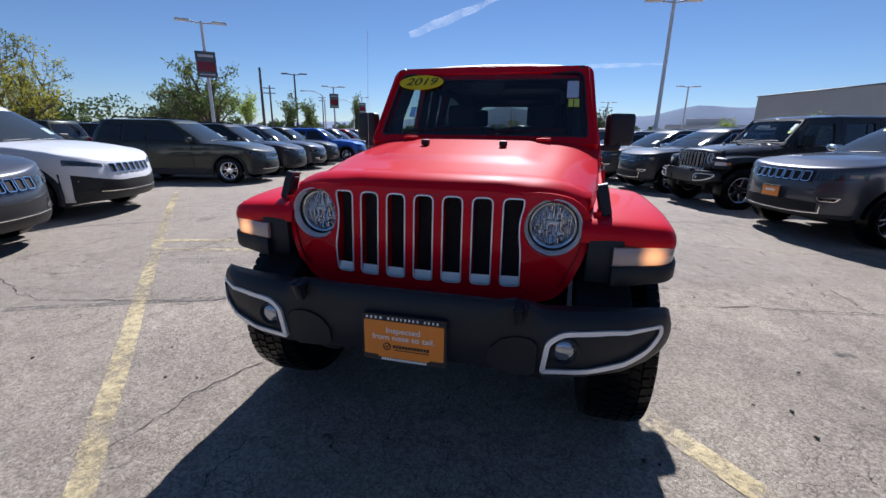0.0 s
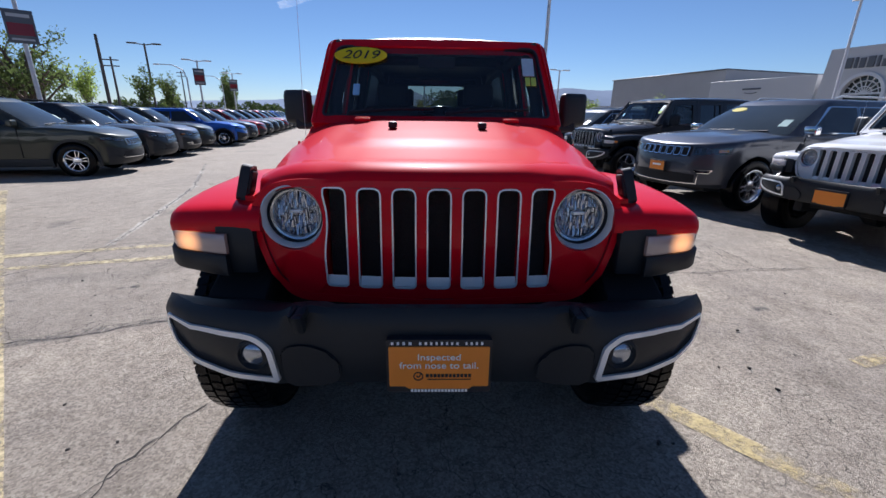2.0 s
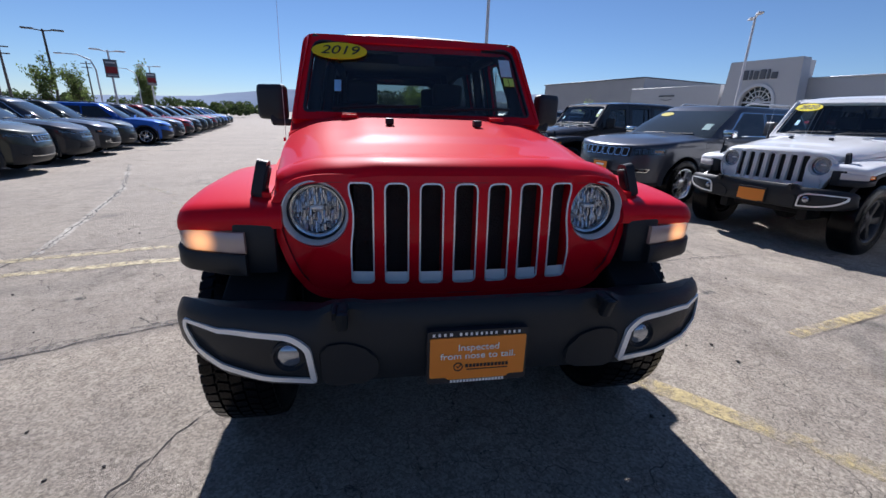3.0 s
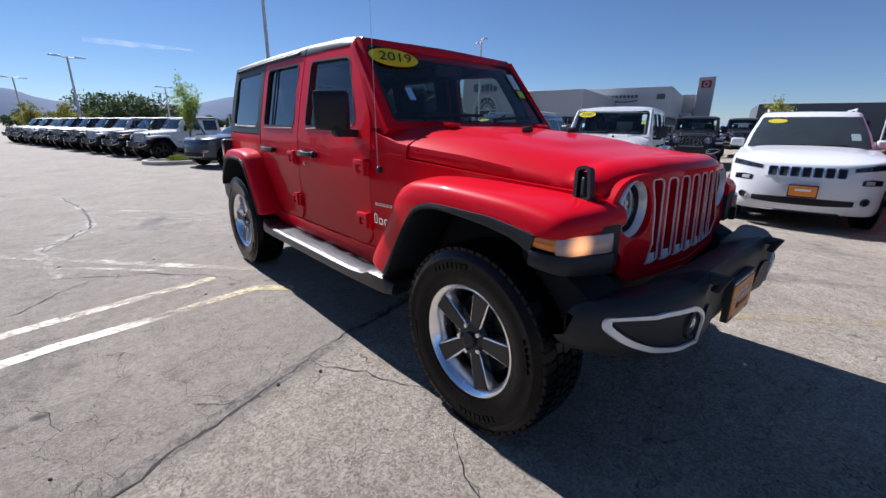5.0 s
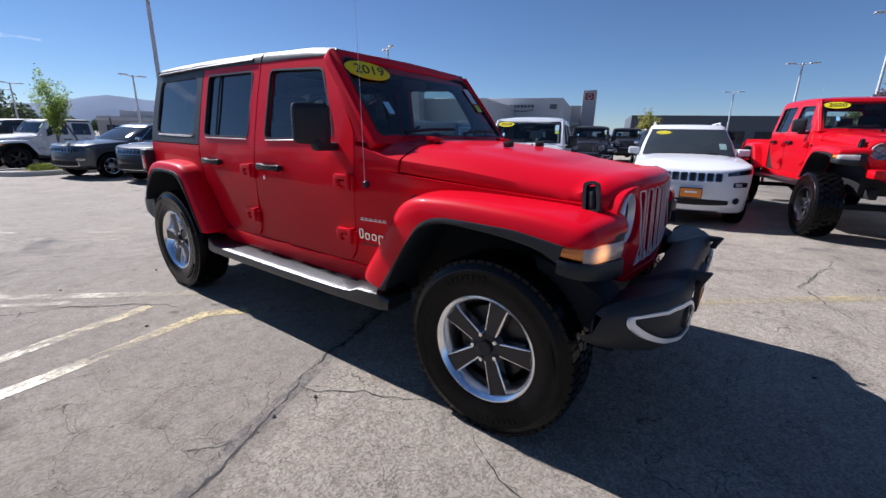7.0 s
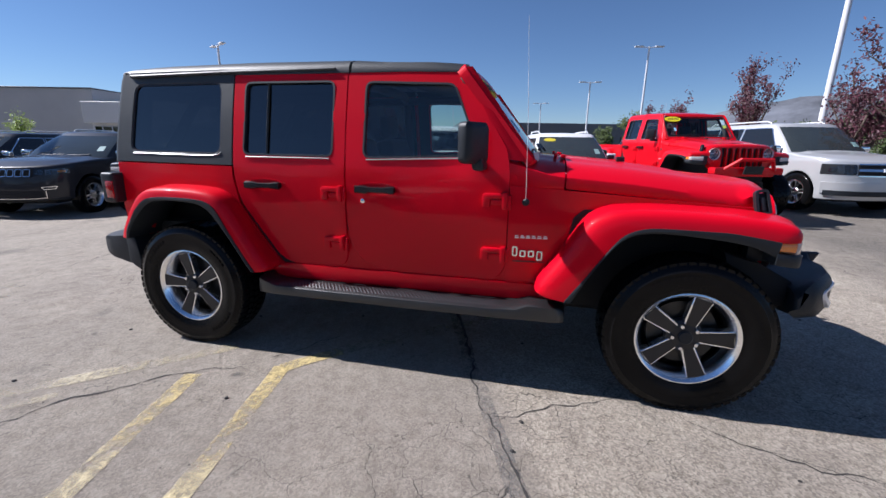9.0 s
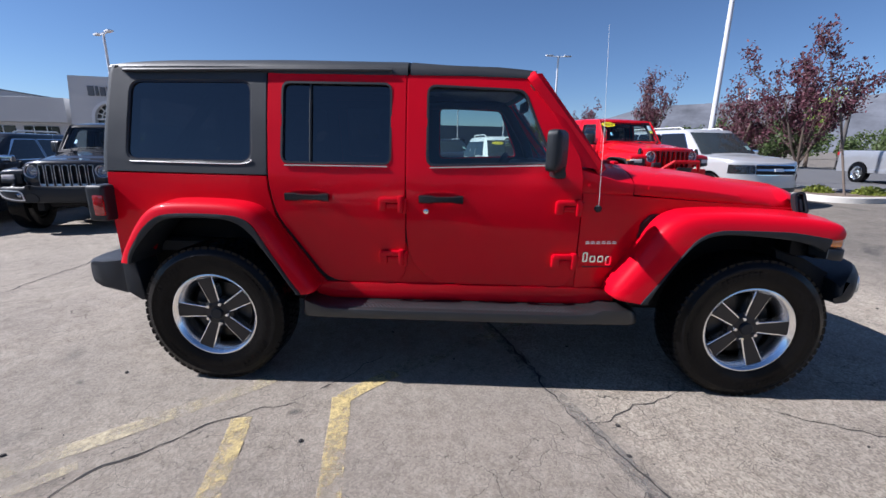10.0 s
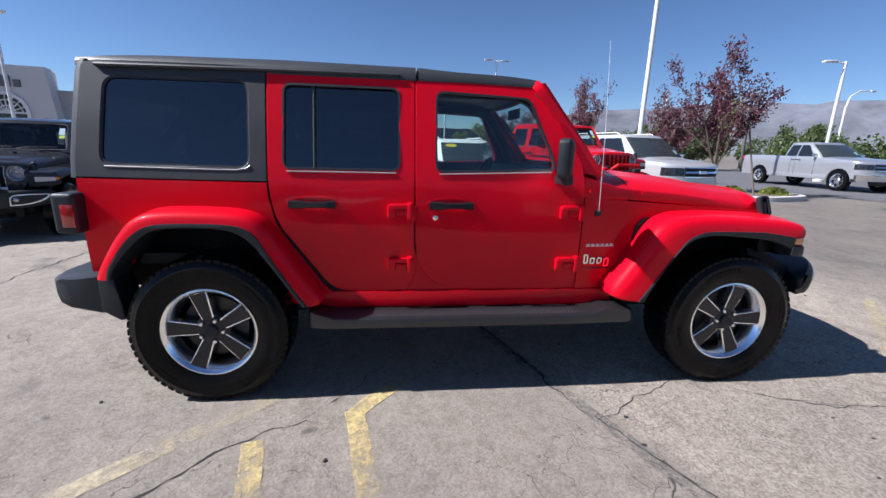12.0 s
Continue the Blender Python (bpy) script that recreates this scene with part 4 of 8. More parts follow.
        if s:
            flip(bm)
        add("fog_lamp_ring", bm, M["plastic"], bez)
        bm = B()
        lathe(bm, [(0.038, 0.000), (0.030, -0.006), (0.016, -0.010), (0.0005, -0.011)], "y", 30, c)
        if s:
            flip(bm)
        add("fog_lamp", bm, M["foglens"], bez)
        bm = B()
        x0 = -0.40
        rbox(bm, (x0, -0.672, 0.770), (0.034, 0.09, 0.032), 0.014)
        rbox(bm, (x0, -0.726, 0.752), (0.034, 0.036, 0.070), 0.014)
        rbox(bm, (x0 - 0.022, -0.69, 0.768), (0.012, 0.08, 0.036), 0.006)
        if s:
            flip(bm)
        add("tow_hook", bm, M["plastic"], bumper)
        bm = B()
        sheet(bm, rounded([(0.315, 0.522), (0.462, 0.524), (0.470, 0.662), (0.40, 0.668), (0.325, 0.640), (0.290, 0.580)], 0.026, 4), lambda x, z, d=0.0: Vector((-x, interp(x, BUMP) + 0.012 * abs(z - 0.635) / 0.1 + d, z)), -0.012, 0.02)
        bmesh.ops.bevel(bm, geom=bm.edges[:], offset=0.006, segments=2, affect="EDGES")
        if s:
            flip(bm)
        add("bumper_pod", bm, M["plastic"], bumper)
    if winch:
        bm = B()
        tube(bm, [(-0.45, -0.68, 0.72), (-0.28, -0.80, 0.90), (0.28, -0.80, 0.90), (0.45, -0.68, 0.72)], 0.035, 8)
        add("bull_bar", bm, P)
        bm = B()
        rbox(bm, (0, -0.78, 0.72), (0.32, 0.05, 0.14), 0.01)
        rbox(bm, (0, -0.81, 0.72), (0.22, 0.02, 0.06), 0.005)
        add("winch", bm, M["plastic"])
    for s in (0, 1):
        bm = prism(B(), [(-0.142, 0.84), (-0.30, 0.79), (-0.46, 0.715), (-0.50, 0.62), (-0.42, 0.575), (-0.33, 0.58), (-0.20, 0.66)], -0.80, -0.60, "x", 0.01)
        if not winch:
            add("bumper_wing", bm if s == 0 else flip(bm), M["dark"], bumper)
        else:
            bm.free()
    if card:
        # dealer card in a dark frame
        def pl(x, z, d=0.0):
            return Vector((x, -0.722 + d, z))
        fr = [(-0.157, 0.514), (0.157, 0.514), (0.157, 0.694), (-0.157, 0.694)]
        bm = B()
        sheet(bm, rounded(fr, 0.01, 2), pl, -0.004, 0.02)
        frame = add("card_frame", bm, M["ink"], bumper)
        bm = B()
        sheet(bm, rounded([(-0.149, 0.537), (-0.10, 0.537), (-0.092, 0.528), (0.092, 0.528), (0.10, 0.537), (0.149, 0.537), (0.149, 0.672), (-0.149, 0.672)], 0.004, 2), pl, -0.0075, -0.004)
        add("dealer_card", bm, M["card"], frame, "orange paper card with white lettering")
        if card == "text":
            face_on = Matrix.Translation((0, -0.7315, lift)) @ Matrix.Rotation(radians(90), 4, "X")
            bm = B()
            letters(bm, "Inspected", 0.030, face_on @ Matrix.Translation((0, 0.638, 0)), narrow=1.12, bold=0.00015)
            letters(bm, "from nose to tail.", 0.030, face_on @ Matrix.Translation((0, 0.610, 0)), narrow=1.12, bold=0.00015)
            part("card_lettering", bm, M["white_ink"], frame, smooth=0)
            bm = B()
            x = -0.145
            for w in (0.014, 0.013, 0.014, 0.016, 0.0, 0.013, 0.013, 0.012, 0.012, 0.012, 0.011, 0.012, 0.012, 0.0, 0.011, 0.012, 0.012, 0.012):
                if w:
                    rbox(bm, (x + w / 2, -0.7275, 0.6825), (w * 0.55, 0.002, 0.009), 0)
                x += (w or 0.008) + 0.0035
            for k in range(17):
                rbox(bm, (-0.081 + k * 0.0102, -0.7275, 0.5205), (0.0075, 0.002, 0.009), 0)
            tagged(add("frame_lettering", bm, M["white_ink"], frame), kind="stuff")
            bm = B()
            for k in range(12):
                rbox(bm, (-0.035 + k * 0.0115, -0.730, 0.575), (0.009, 0.002, 0.011), 0)
            rbox(bm, (0.03, -0.730, 0.562), (0.13, 0.002, 0.003), 0)
            lathe(bm, [(0.015, -0.7295), (0.015, -0.7315), (0.0115, -0.7315), (0.0115, -0.7295)], "y", 24, (-0.062, 0, 0.573), close=True)
            for a, b in (((-0.067, 0.575), (-0.062, 0.569)), ((-0.062, 0.569), (-0.052, 0.583))):
                tube(bm, [(a[0], -0.731, a[1]), (b[0], -0.731, b[1])], 0.0018, 6)
            add("card_mark", bm, M["ink"], frame)

    # fenders with black lips
    FO = [(0.735, 0.553), (0.768, 0.60), (0.654, 0.775), (0.537, 0.963), (0.457, 1.021), (0.372, 1.043), (0.193, 1.051), (0.009, 1.046), (-0.18, 1.036), (-0.330, 1.018), (-0.395, 1.000), (-0.420, 0.966), (-0.420, 0.930)]
    FR = [(0.600, 0.550), (0.606, 0.556), (0.515, 0.690), (0.415, 0.845), (0.350, 0.922), (0.265, 0.959), (0.160, 0.966), (0.0, 0.964), (-0.109, 0.961), (-0.222, 0.946), (-0.290, 0.935), (-0.312, 0.931), (-0.313, 0.929)]
    FI = [(0.566, 0.548), (0.572, 0.556), (0.490, 0.710), (0.395, 0.855), (0.322, 0.918), (0.248, 0.938), (0.160, 0.942), (0.0, 0.932), (-0.114, 0.920), (-0.213, 0.901), (-0.270, 0.878), (-0.299, 0.862), (-0.300, 0.860)]
    RO = [(3.535, 0.705), (3.515, 0.750), (3.468, 0.837), (3.400, 0.941), (3.338, 1.007), (3.250, 1.047), (3.10, 1.058), (2.90, 1.054), (2.785, 1.038), (2.716, 1.003), (2.650, 0.932), (2.569, 0.803), (2.458, 0.642), (2.418, 0.575), (2.430, 0.548)]
    RR = [(3.462, 0.705), (3.447, 0.765), (3.405, 0.832), (3.350, 0.905), (3.285, 0.960), (3.215, 0.988), (3.08, 0.997), (2.90, 0.993), (2.800, 0.978), (2.735, 0.935), (2.675, 0.838), (2.612, 0.732), (2.533, 0.606), (2.500, 0.562), (2.495, 0.548)]
    RI = [(3.445, 0.705), (3.428, 0.755), (3.385, 0.815), (3.325, 0.880), (3.262, 0.936), (3.195, 0.965), (3.07, 0.975), (2.90, 0.968), (2.812, 0.943), (2.748, 0.888), (2.695, 0.815), (2.639, 0.734), (2.560, 0.610), (2.526, 0.562), (2.522, 0.548)]
    dy = rear_axle - 3.008
    for (O, K, I), sh, nm in (((FO, FR, FI), 0.0, "front_fender"), ((RO, RR, RI), dy, "rear_fender")):
        O, K, I = [[(y + sh, z) for y, z in smooth_line(c, 4)] for c in (O, K, I)]

        def red(O=O, K=K, nm=nm):
            bm, rings = B(), []
            root = 0.60 if nm == "front_fender" else 0.70
            for (oy, oz), (iy, iz) in zip(O, K):
                ring = [Vector((-root, oy, oz + 0.014)), Vector((-0.77, oy, oz + 0.008))]
                for x, t in ((0.84, 0.0), (0.872, 0.025), (0.898, 0.08), (0.917, 0.19), (0.929, 0.37), (0.936, 0.64), (0.940, 1.0)):
                    ring.append(Vector((-x, lerp(oy, iy, t), lerp(oz, iz, t))))
                for x, t in ((0.915, 1.0), (0.87, 0.6), (root, 0.5)):
                    ring.append(Vector((-x, lerp(oy, iy, t), lerp(oz, iz, t))))
                rings.append(ring)
            loft(bm, rings)
            return bm

        def lip(K=K, I=I):
            bm, rings = B(), []
            for (oy, oz), (iy, iz) in zip(K, I):
                rings.append([Vector((-x, lerp(oy, iy, t), lerp(oz, iz, t))) for x, t in ((0.935, -0.04), (0.946, 0.0), (0.949, 0.5), (0.942, 1.0), (0.90, 1.05), (0.66, 0.6), (0.66, 0.1), (0.90, -0.04))])
            loft(bm, rings)
            return bm
        for a, b in zip(sides(red), sides(lip)):
            fnd = add(nm, a, P)
            add("fender_lip", b, M["plastic"], fnd)
    # turn lamps and chin at the fender noses
    NOSE = smooth_line([(0.715, -0.432), (0.82, -0.431), (0.885, -0.418), (0.920, -0.385), (0.934, -0.335), (0.938, -0.300)], 3)

    def nose_band(i, j, lo, hi, out, deep, s):
        bm, rings = B(), []
        for q in range(i, j):
            (x0, y0), (x1, y1) = NOSE[max(0, q - 1)], NOSE[min(len(NOSE) - 1, q + 1)]
            d = Vector((y1 - y0, -(x1 - x0))).normalized()
            x, y = NOSE[q]
            t = q / (len(NOSE) - 1)
            a, b = lo(t), hi(t)
            rings.append([Vector((-(x + d.x * w_), y + d.y * w_, z)) for w_, z in ((out - 0.004, a), (out, a + 0.006), (out, b - 0.006), (out - 0.004, b), (-deep, b), (-deep, a))])
        loft(bm, rings)
        return flip(bm) if s else bm
    last = len(NOSE)
    for s in (0, 1):
        chin = add("fender_chin", nose_band(0, last, lambda t: 0.792 + 0.036 * t, lambda t: 0.864 + 0.018 * t, 0.014, 0.10, s), M["plastic"])
        # bracket raised and widened into the shell to block sun from the bumper
        bm = B()
        rbox(bm, (0.690, -0.330, 0.875), (0.13, 0.18, 0.168), 0.012)
        bm = bm if s else flip(bm)
        add("fender_bracket", bm, M["plastic"], chin)
        add("clear_lens", nose_band(0, last - 6, lambda t: 0.866 + 0.012 * t, lambda t: 0.934, 0.004, 0.06, s), M["litlens"] if lamps else M["milky"], chin)
        add("side_marker", nose_band(last - 7, last, lambda t: 0.872 + 0.020 * t, lambda t: 0.930 - 0.004 * t, 0.003, 0.04, s), M["amber"], chin)
        # hood latch
        bm = B()
        lean = Matrix.Rotation(radians(-10), 4, "X") @ Matrix.Rotation(radians(-12), 4, "Y")
        loop = rounded([(-0.034, -0.060), (0.034, -0.060), (0.028, 0.066), (-0.028, 0.066)], [0.018, 0.018, 0.024, 0.024], 5)
        frame_ring(bm, loop, scaled(loop, -0.012), lambda y, z, d=0.0: lean @ Vector((d, y, z)) + Vector((0.682, -0.288, 1.080)), -0.017, 0.017)
        rbox(bm, (0.668, -0.288, 1.076), (0.020, 0.048, 0.100), 0.009, 3, lean)
        off = lean @ Vector((0.010, 0.0, -0.012))
        rbox(bm, (0.672 + off.x, -0.288 + off.y, 1.080 + off.z), (0.026, 0.026, 0.078), 0.012, 3, lean)
        rbox(bm, (0.676, -0.300, 1.026), (0.046, 0.058, 0.028), 0.012, 3)
        bm = flip(bm) if not s else bm
        add("hood_latch", bm, M["plastic"], hood)

    # body sides
    def cowl_side():
        return grid_panel(B(), -0.34, 0.934, [(-0.34, 0.93), (0.35, 0.96), (0.46, 0.88), (0.58, 0.70), (0.70, 0.52), (0.76, 0.495), (0.934, 0.495)], [(-0.34, 1.045), (0.63, 1.112), (0.648, 1.114), (0.80, 1.122), (0.934, 1.130)])

    outs = []

    def front_door():
        out = rounded([(1.909, 0.585), (1.0, 0.585), (0.942, 0.66), (0.940, 1.20), (0.962, 1.325), (1.222, 1.736), (1.909, 1.747)][::-1], [0.012, 0.02, 0.02, 0.02, 0.10, 0.10, 0.30], 5)
        outs.append(out)
        return star_panel(B(), out, FW, side, 0.035)

    def rear_door():
        out = rounded([(1.921, 1.748), (1.921, 0.585), (2.37, 0.585), (2.655, 0.98), (2.690, 1.16), (2.690, 1.750)], [0.012, 0.10, 0.10, 0.10, 0.10, 0.012], 5)
        outs.append(out)
        return star_panel(B(), out, RW, side, 0.035)
    FW = rounded([(1.80, 1.262), (1.115, 1.285), (1.135, 1.36), (1.272, 1.672), (1.80, 1.694)][::-1], [0.05, 0.04, 0.03, 0.05, 0.05], 4)
    RW = rounded([(2.0, 1.266), (2.615, 1.268), (2.610, 1.704), (2.0, 1.700)], [0.045, 0.045, 0.045, 0.045], 4)
    QW = rounded([(2.782, 1.262), (3.530, 1.268), (3.500, 1.712), (2.782, 1.712)], [0.07, 0.07, 0.07, 0.07], 5)
    for bm in sides(cowl_side):
        add("cowl_side", bm, P)
    for k in (0, 1):
        bm = B()
        strip = B()
        for z0, z1, y0, y1, d in ((0.50, 0.578, 0.90, 2.72, 0.012), (0.60, 1.74, 1.9105, 1.9215, 0.004), (0.575, 0.80, 1.66, 1.99, 0.010), (0.575, 0.74, 0.90, 1.08, 0.010)):
            a = [strip.verts.new(side(y, z, d)) for y in (y0, y1) for z in (z0, lerp(z0, z1, 0.6), z1)]
            for q in (0, 1):
                strip.faces.new((a[q], a[q + 1], a[q + 4], a[q + 3]))
        add("sill_panel", strip if k == 0 else flip(strip), P)
        # near-black backing paints the shade seen through the door gaps
        for z0, z1, y0, y1 in ((0.578, 1.20, 0.90, 2.72), (1.20, 1.76, 1.86, 1.97), (1.20, 1.76, 2.64, 2.72)):
            a = [bm.verts.new(side(y, z, 0.014)) for y in (y0, y1) for z in (z0, lerp(z0, z1, 0.5), z1)]
            for q in (0, 1):
                bm.faces.new((a[q], a[q + 1], a[q + 4], a[q + 3]))
        add("door_frame", bm if k == 0 else flip(bm), M["dark"])
    for k, (a, b) in enumerate(zip(sides(front_door), sides(rear_door))):
        fd, rd = add("front_door", a, P), add("rear_door", b, P)
        s = -1 if k == 0 else 1
        for dr, win, gl in ((fd, FW, M["window"]), (rd, RW, M["privacy"])):
            bm = star_panel(B(), scaled(outs[0] if dr is fd else outs[-1], -0.012), scaled(win, 0.003), lambda y, z, d=0.0: side(y, z, d + 0.039), 0.006, rings=3, lip=0.001)
            add("door_trim", bm if k == 0 else flip(bm), M["cabin"], dr)
            bm = frame_ring(B(), scaled(win, 0.004), scaled(win, -0.007), side, -0.003, 0.02)
            add("window_seal", bm if k == 0 else flip(bm), M["ink"], dr)
            bm = B()
            ys = [p[0] for p in win]
            lo = [(min(ys) + 0.02, min(p[1] for p in win) - 0.012), (max(ys) - 0.02, min(p[1] for p in win) - 0.012)]
            tube(bm, [side(lerp(lo[0][0], lo[1][0], q), (lo[0][1] + (0.022 if dr is fd else 0) * (1 - q)), -0.004) for q in (0, 0.5, 1)], 0.0035, 6)
            add("beltline_trim", bm if k == 0 else flip(bm), M["dull_trim"], dr)
            bm = sheet(B(), win, side, 0.018)
            bmesh.ops.triangulate(bm, faces=bm.faces)
            o = add("window_pane", bm if k == 0 else flip(bm), gl, dr)
            o.visible_shadow = gl is not M["window"]
        bm = B()
        tube(bm, [side(2.452, z, 0.010) for z in (1.27, 1.4, 1.55, 1.70)], 0.007, 6)
        add("window_bar", bm if k == 0 else flip(bm), M["hardtop"], rd)
        # hinges, handles, lock
        for dr, hy in ((fd, 0.945), (rd, 1.93)):
            for hz in (1.052, 0.745):
                bm = B()
                rbox(bm, side(hy + 0.065, hz + 0.022, -0.014) , (0.030, 0.13, 0.030), 0.009)
                rbox(bm, side(hy + 0.115, hz - 0.005, -0.012), (0.028, 0.045, 0.070), 0.009)
                rbox(bm, side(hy + 0.045, hz - 0.012, -0.009), (0.022, 0.09, 0.028), 0.006)
                rbox(bm, side(hy + 0.012, hz - 0.002, -0.016), (0.040, 0.030, 0.095), 0.010)
                rbox(bm, side(hy - 0.012, hz - 0.012, -0.010), (0.026, 0.022, 0.085), 0.008)
                add("door_hinge", bm if k == 0 else flip(bm), P, dr)
        for dr, hy in ((fd, 1.715), (rd, 2.465)):
            c = side(hy, 1.083, 0.0)
            bm = B()
            rings = []
            for q in range(9):
                t = q / 8
                yy = hy + lerp(-0.122, 0.122, t)
                off = 0.036 + 0.006 * math.sin(math.pi * t)
                hh = 0.017 if 0.15 < t < 0.75 else 0.023
                rings.append([side(yy, 1.083 + dz, -off - dx) for dz, dx in ((-hh, -0.006), (-hh * 0.7, 0.006), (hh * 0.7, 0.006), (hh, -0.006), (hh * 0.6, -0.014), (-hh * 0.6, -0.014))])
            loft(bm, rings)
            for yy in (hy - 0.105, hy + 0.105):
                rbox(bm, side(yy, 1.083, -0.015), (0.04, 0.03, 0.036), 0.008)
            add("door_handle", bm if k == 0 else flip(bm), M["gloss"], dr)
            oval_ = [(hy + 0.138 * math.cos(2 * math.pi * q / 28), 1.083 + 0.040 * math.sin(2 * math.pi * q / 28)) for q in range(28)]
            bm = frame_ring(B(), oval_, scaled(oval_, -0.007), side, -0.004, 0.002)
            add("handle_recess", bm if k == 0 else flip(bm), P, dr)
        bm = lathe(B(), [(0.014, 0.0), (0.014, -0.008), (0.010, -0.010), (0.0005, -0.010)], "x", 18, side(1.80, 1.012, 0.0))
        add("door_lock", bm if k == 0 else flip(bm), M["chrome"], fd)
        # mirror, its outer end swept back
        sweep = Matrix.Translation((-0.83, 1.075, 0)) @ Matrix.Rotation(radians(-26), 4, "Z") @ Matrix.Translation((0.83, -1.075, 0))
        bm = B()
        rings = []
        for q, (yy, g) in enumerate(((1.040, 0.70), (1.047, 0.89), (1.062, 1.0), (1.090, 1.0), (1.108, 0.97), (1.112, 0.92))):
            cx, cz, hx, hz = -0.926, 1.350, 0.098 * g, 0.108 * g
            rings.append([Vector((x, yy, z)) for x, z in rounded([(cx - hx, cz - hz * 0.9), (cx + hx, cz - hz), (cx + hx, cz + hz), (cx - hx, cz + hz)], 0.03, 3)])
        loft(bm, rings)
        bm.transform(sweep)
        mir = add("mirror", bm if k == 0 else flip(bm), M["plastic"])
        bm = B()
        rbox(bm, (-0.845, 1.095, 1.235), (0.15, 0.06, 0.045), 0.016)
        rbox(bm, (-0.890, 1.100, 1.25), (0.075, 0.060, 0.06), 0.02)
        add("mirror_arm", bm if k == 0 else flip(bm), M["plastic"], mir)
        bm = B()
        rbox(bm, (-0.926, 1.1135, 1.350), (0.155, 0.004, 0.175), 0.0)
        bm.transform(sweep)
        add("mirror_glass", bm if k == 0 else flip(bm), M["chrome"], mir)
        # vent in the cowl side and lettering bars
        bm = sheet(B(), rounded([(0.604, 0.875), (0.562, 0.862), (0.496, 0.962), (0.385, 1.022), (0.54, 1.014), (0.588, 0.969)], 0.014, 3), side, -0.004, 0.004)
        vent = add("fender_vent", bm if k == 0 else flip(bm), M["plastic"])
        bm = sheet(B(), rounded([(0.592, 0.888), (0.566, 0.880), (0.508, 0.968), (0.430, 1.012), (0.535, 1.004), (0.578, 0.965)], 0.010, 3), side, -0.0065, -0.004)
        add("vent_mesh", bm if k == 0 else flip(bm), M["dark"], vent)
        bm = B()
        yb, zb = 0.905, 0.755
        for w, h, up_ in ((0.030, 0.058, 0.012), (0.034, 0.040, 0.0), (0.034, 0.040, 0.0), (0.034, 0.056, -0.010)):
            o = rounded([(yb, zb - h / 2 + up_), (yb - w, zb - h / 2 + up_), (yb - w, zb + h / 2 + up_), (yb, zb + h / 2 + up_)], 0.010, 3)
            i = scaled(o, -0.0085)
            frame_ring(bm, o, i, side, -0.008, 0.002)
            yb -= w + 0.012
        tagged(add("badge_shapes", bm if k == 0 else flip(bm), M["chrome"]), kind="stuff")
        bm = B()
        for q in range(6):
            y1 = 0.895 - q * 0.031
            sheet(bm, [(y1, 0.843), (y1 - 0.024, 0.843), (y1 - 0.024, 0.850), (y1, 0.850)], side, -0.004, 0.001)
            sheet(bm, [(y1 - 0.002, 0.853), (y1 - 0.020, 0.853), (y1 - 0.020, 0.859), (y1 - 0.002, 0.859)], side, -0.004, 0.001)
        add("trim_lettering", bm if k == 0 else flip(bm), M["satin"])
        bm = sheet(B(), [(0.90, 0.705), (0.725, 0.705), (0.725, 0.711), (0.90, 0.711)], side, -0.003, 0.001)
        add("small_bar", bm if k == 0 else flip(bm), M["ink"])
        # rocker and step
        bm = B()
        yr = rear_axle - 0.56
        prism(bm, [(-0.775, 0.475), (-0.782, 0.49), (-0.785, 0.578), (-0.74, 0.578), (-0.70, 0.475)], 0.70, yr, "y", 0.006)
        add("rocker", bm if k == 0 else flip(bm), P)
        bm, rings = B(), []
        for yy, xo, zt in ((0.60, 0.885, 0.470), (0.625, 0.905, 0.492), (0.66, 0.915, 0.503), (0.80, 0.918, 0.503), (0.86, 0.922, 0.478), (1.0, 0.928, 0.472), (1.5, 0.93, 0.472), (2.2, 0.928, 0.472), (2.36, 0.925, 0.475), (2.45, 0.915, 0.50), (2.485, 0.905, 0.512), (2.50, 0.885, 0.505)):
            yy = yy if yy < 1.6 else yy + dy
            rings.append([Vector((-x, yy, z)) for x, z in ((0.70, 0.41), (xo - 0.02, 0.404), (xo + 0.004, 0.413), (xo + 0.008, 0.433), (xo + 0.000, zt - 0.010), (xo - 0.016, zt), (0.80, zt + 0.004), (0.70, zt))])
        loft(bm, rings)
        step = add("side_step", bm if k == 0 else flip(bm), M["step"])
        bm = B()
        for q in range(64):
            for xx in (0.815, 0.832, 0.849, 0.866, 0.883, 0.900):
                yy = 0.90 + q * 0.0232 + (0.0116 if int(xx * 1000) % 2 else 0)
                if 0.9 < yy < 2.34:
                    v = [bm.verts.new(Vector((-(xx + a), yy + b, 0.472 + c))) for a, b, c in ((-0.007, -0.009, 0), (0.007, -0.009, 0), (0.007, 0.009, 0), (-0.007, 0.009, 0), (0, 0, 0.006))]
                    for f in ((0, 1, 4), (1, 2, 4), (2, 3, 4), (3, 0, 4)):
                        bm.faces.new([v[i] for i in f])
        if tread:
            add("step_tread", bm if k == 0 else flip(bm), M["tread_pad"], step)
        else:
            bm.free()

    # antenna on the right cowl
    bm = tube(B(), [(-0.792, 0.845, 1.04), (-0.80, 0.845, 1.06), (-0.80, 0.86, 1.5), (-0.795, 0.885, 1.97)], 0.0016, 6, 0.0010)
    ant = add("antenna", bm, M["pole"])
    bm = lathe(B(), [(0.020, 0.01), (0.020, -0.010), (0.012, -0.018), (0.0005, -0.018)], "x", 16, side(0.845, 1.045, 0.0))
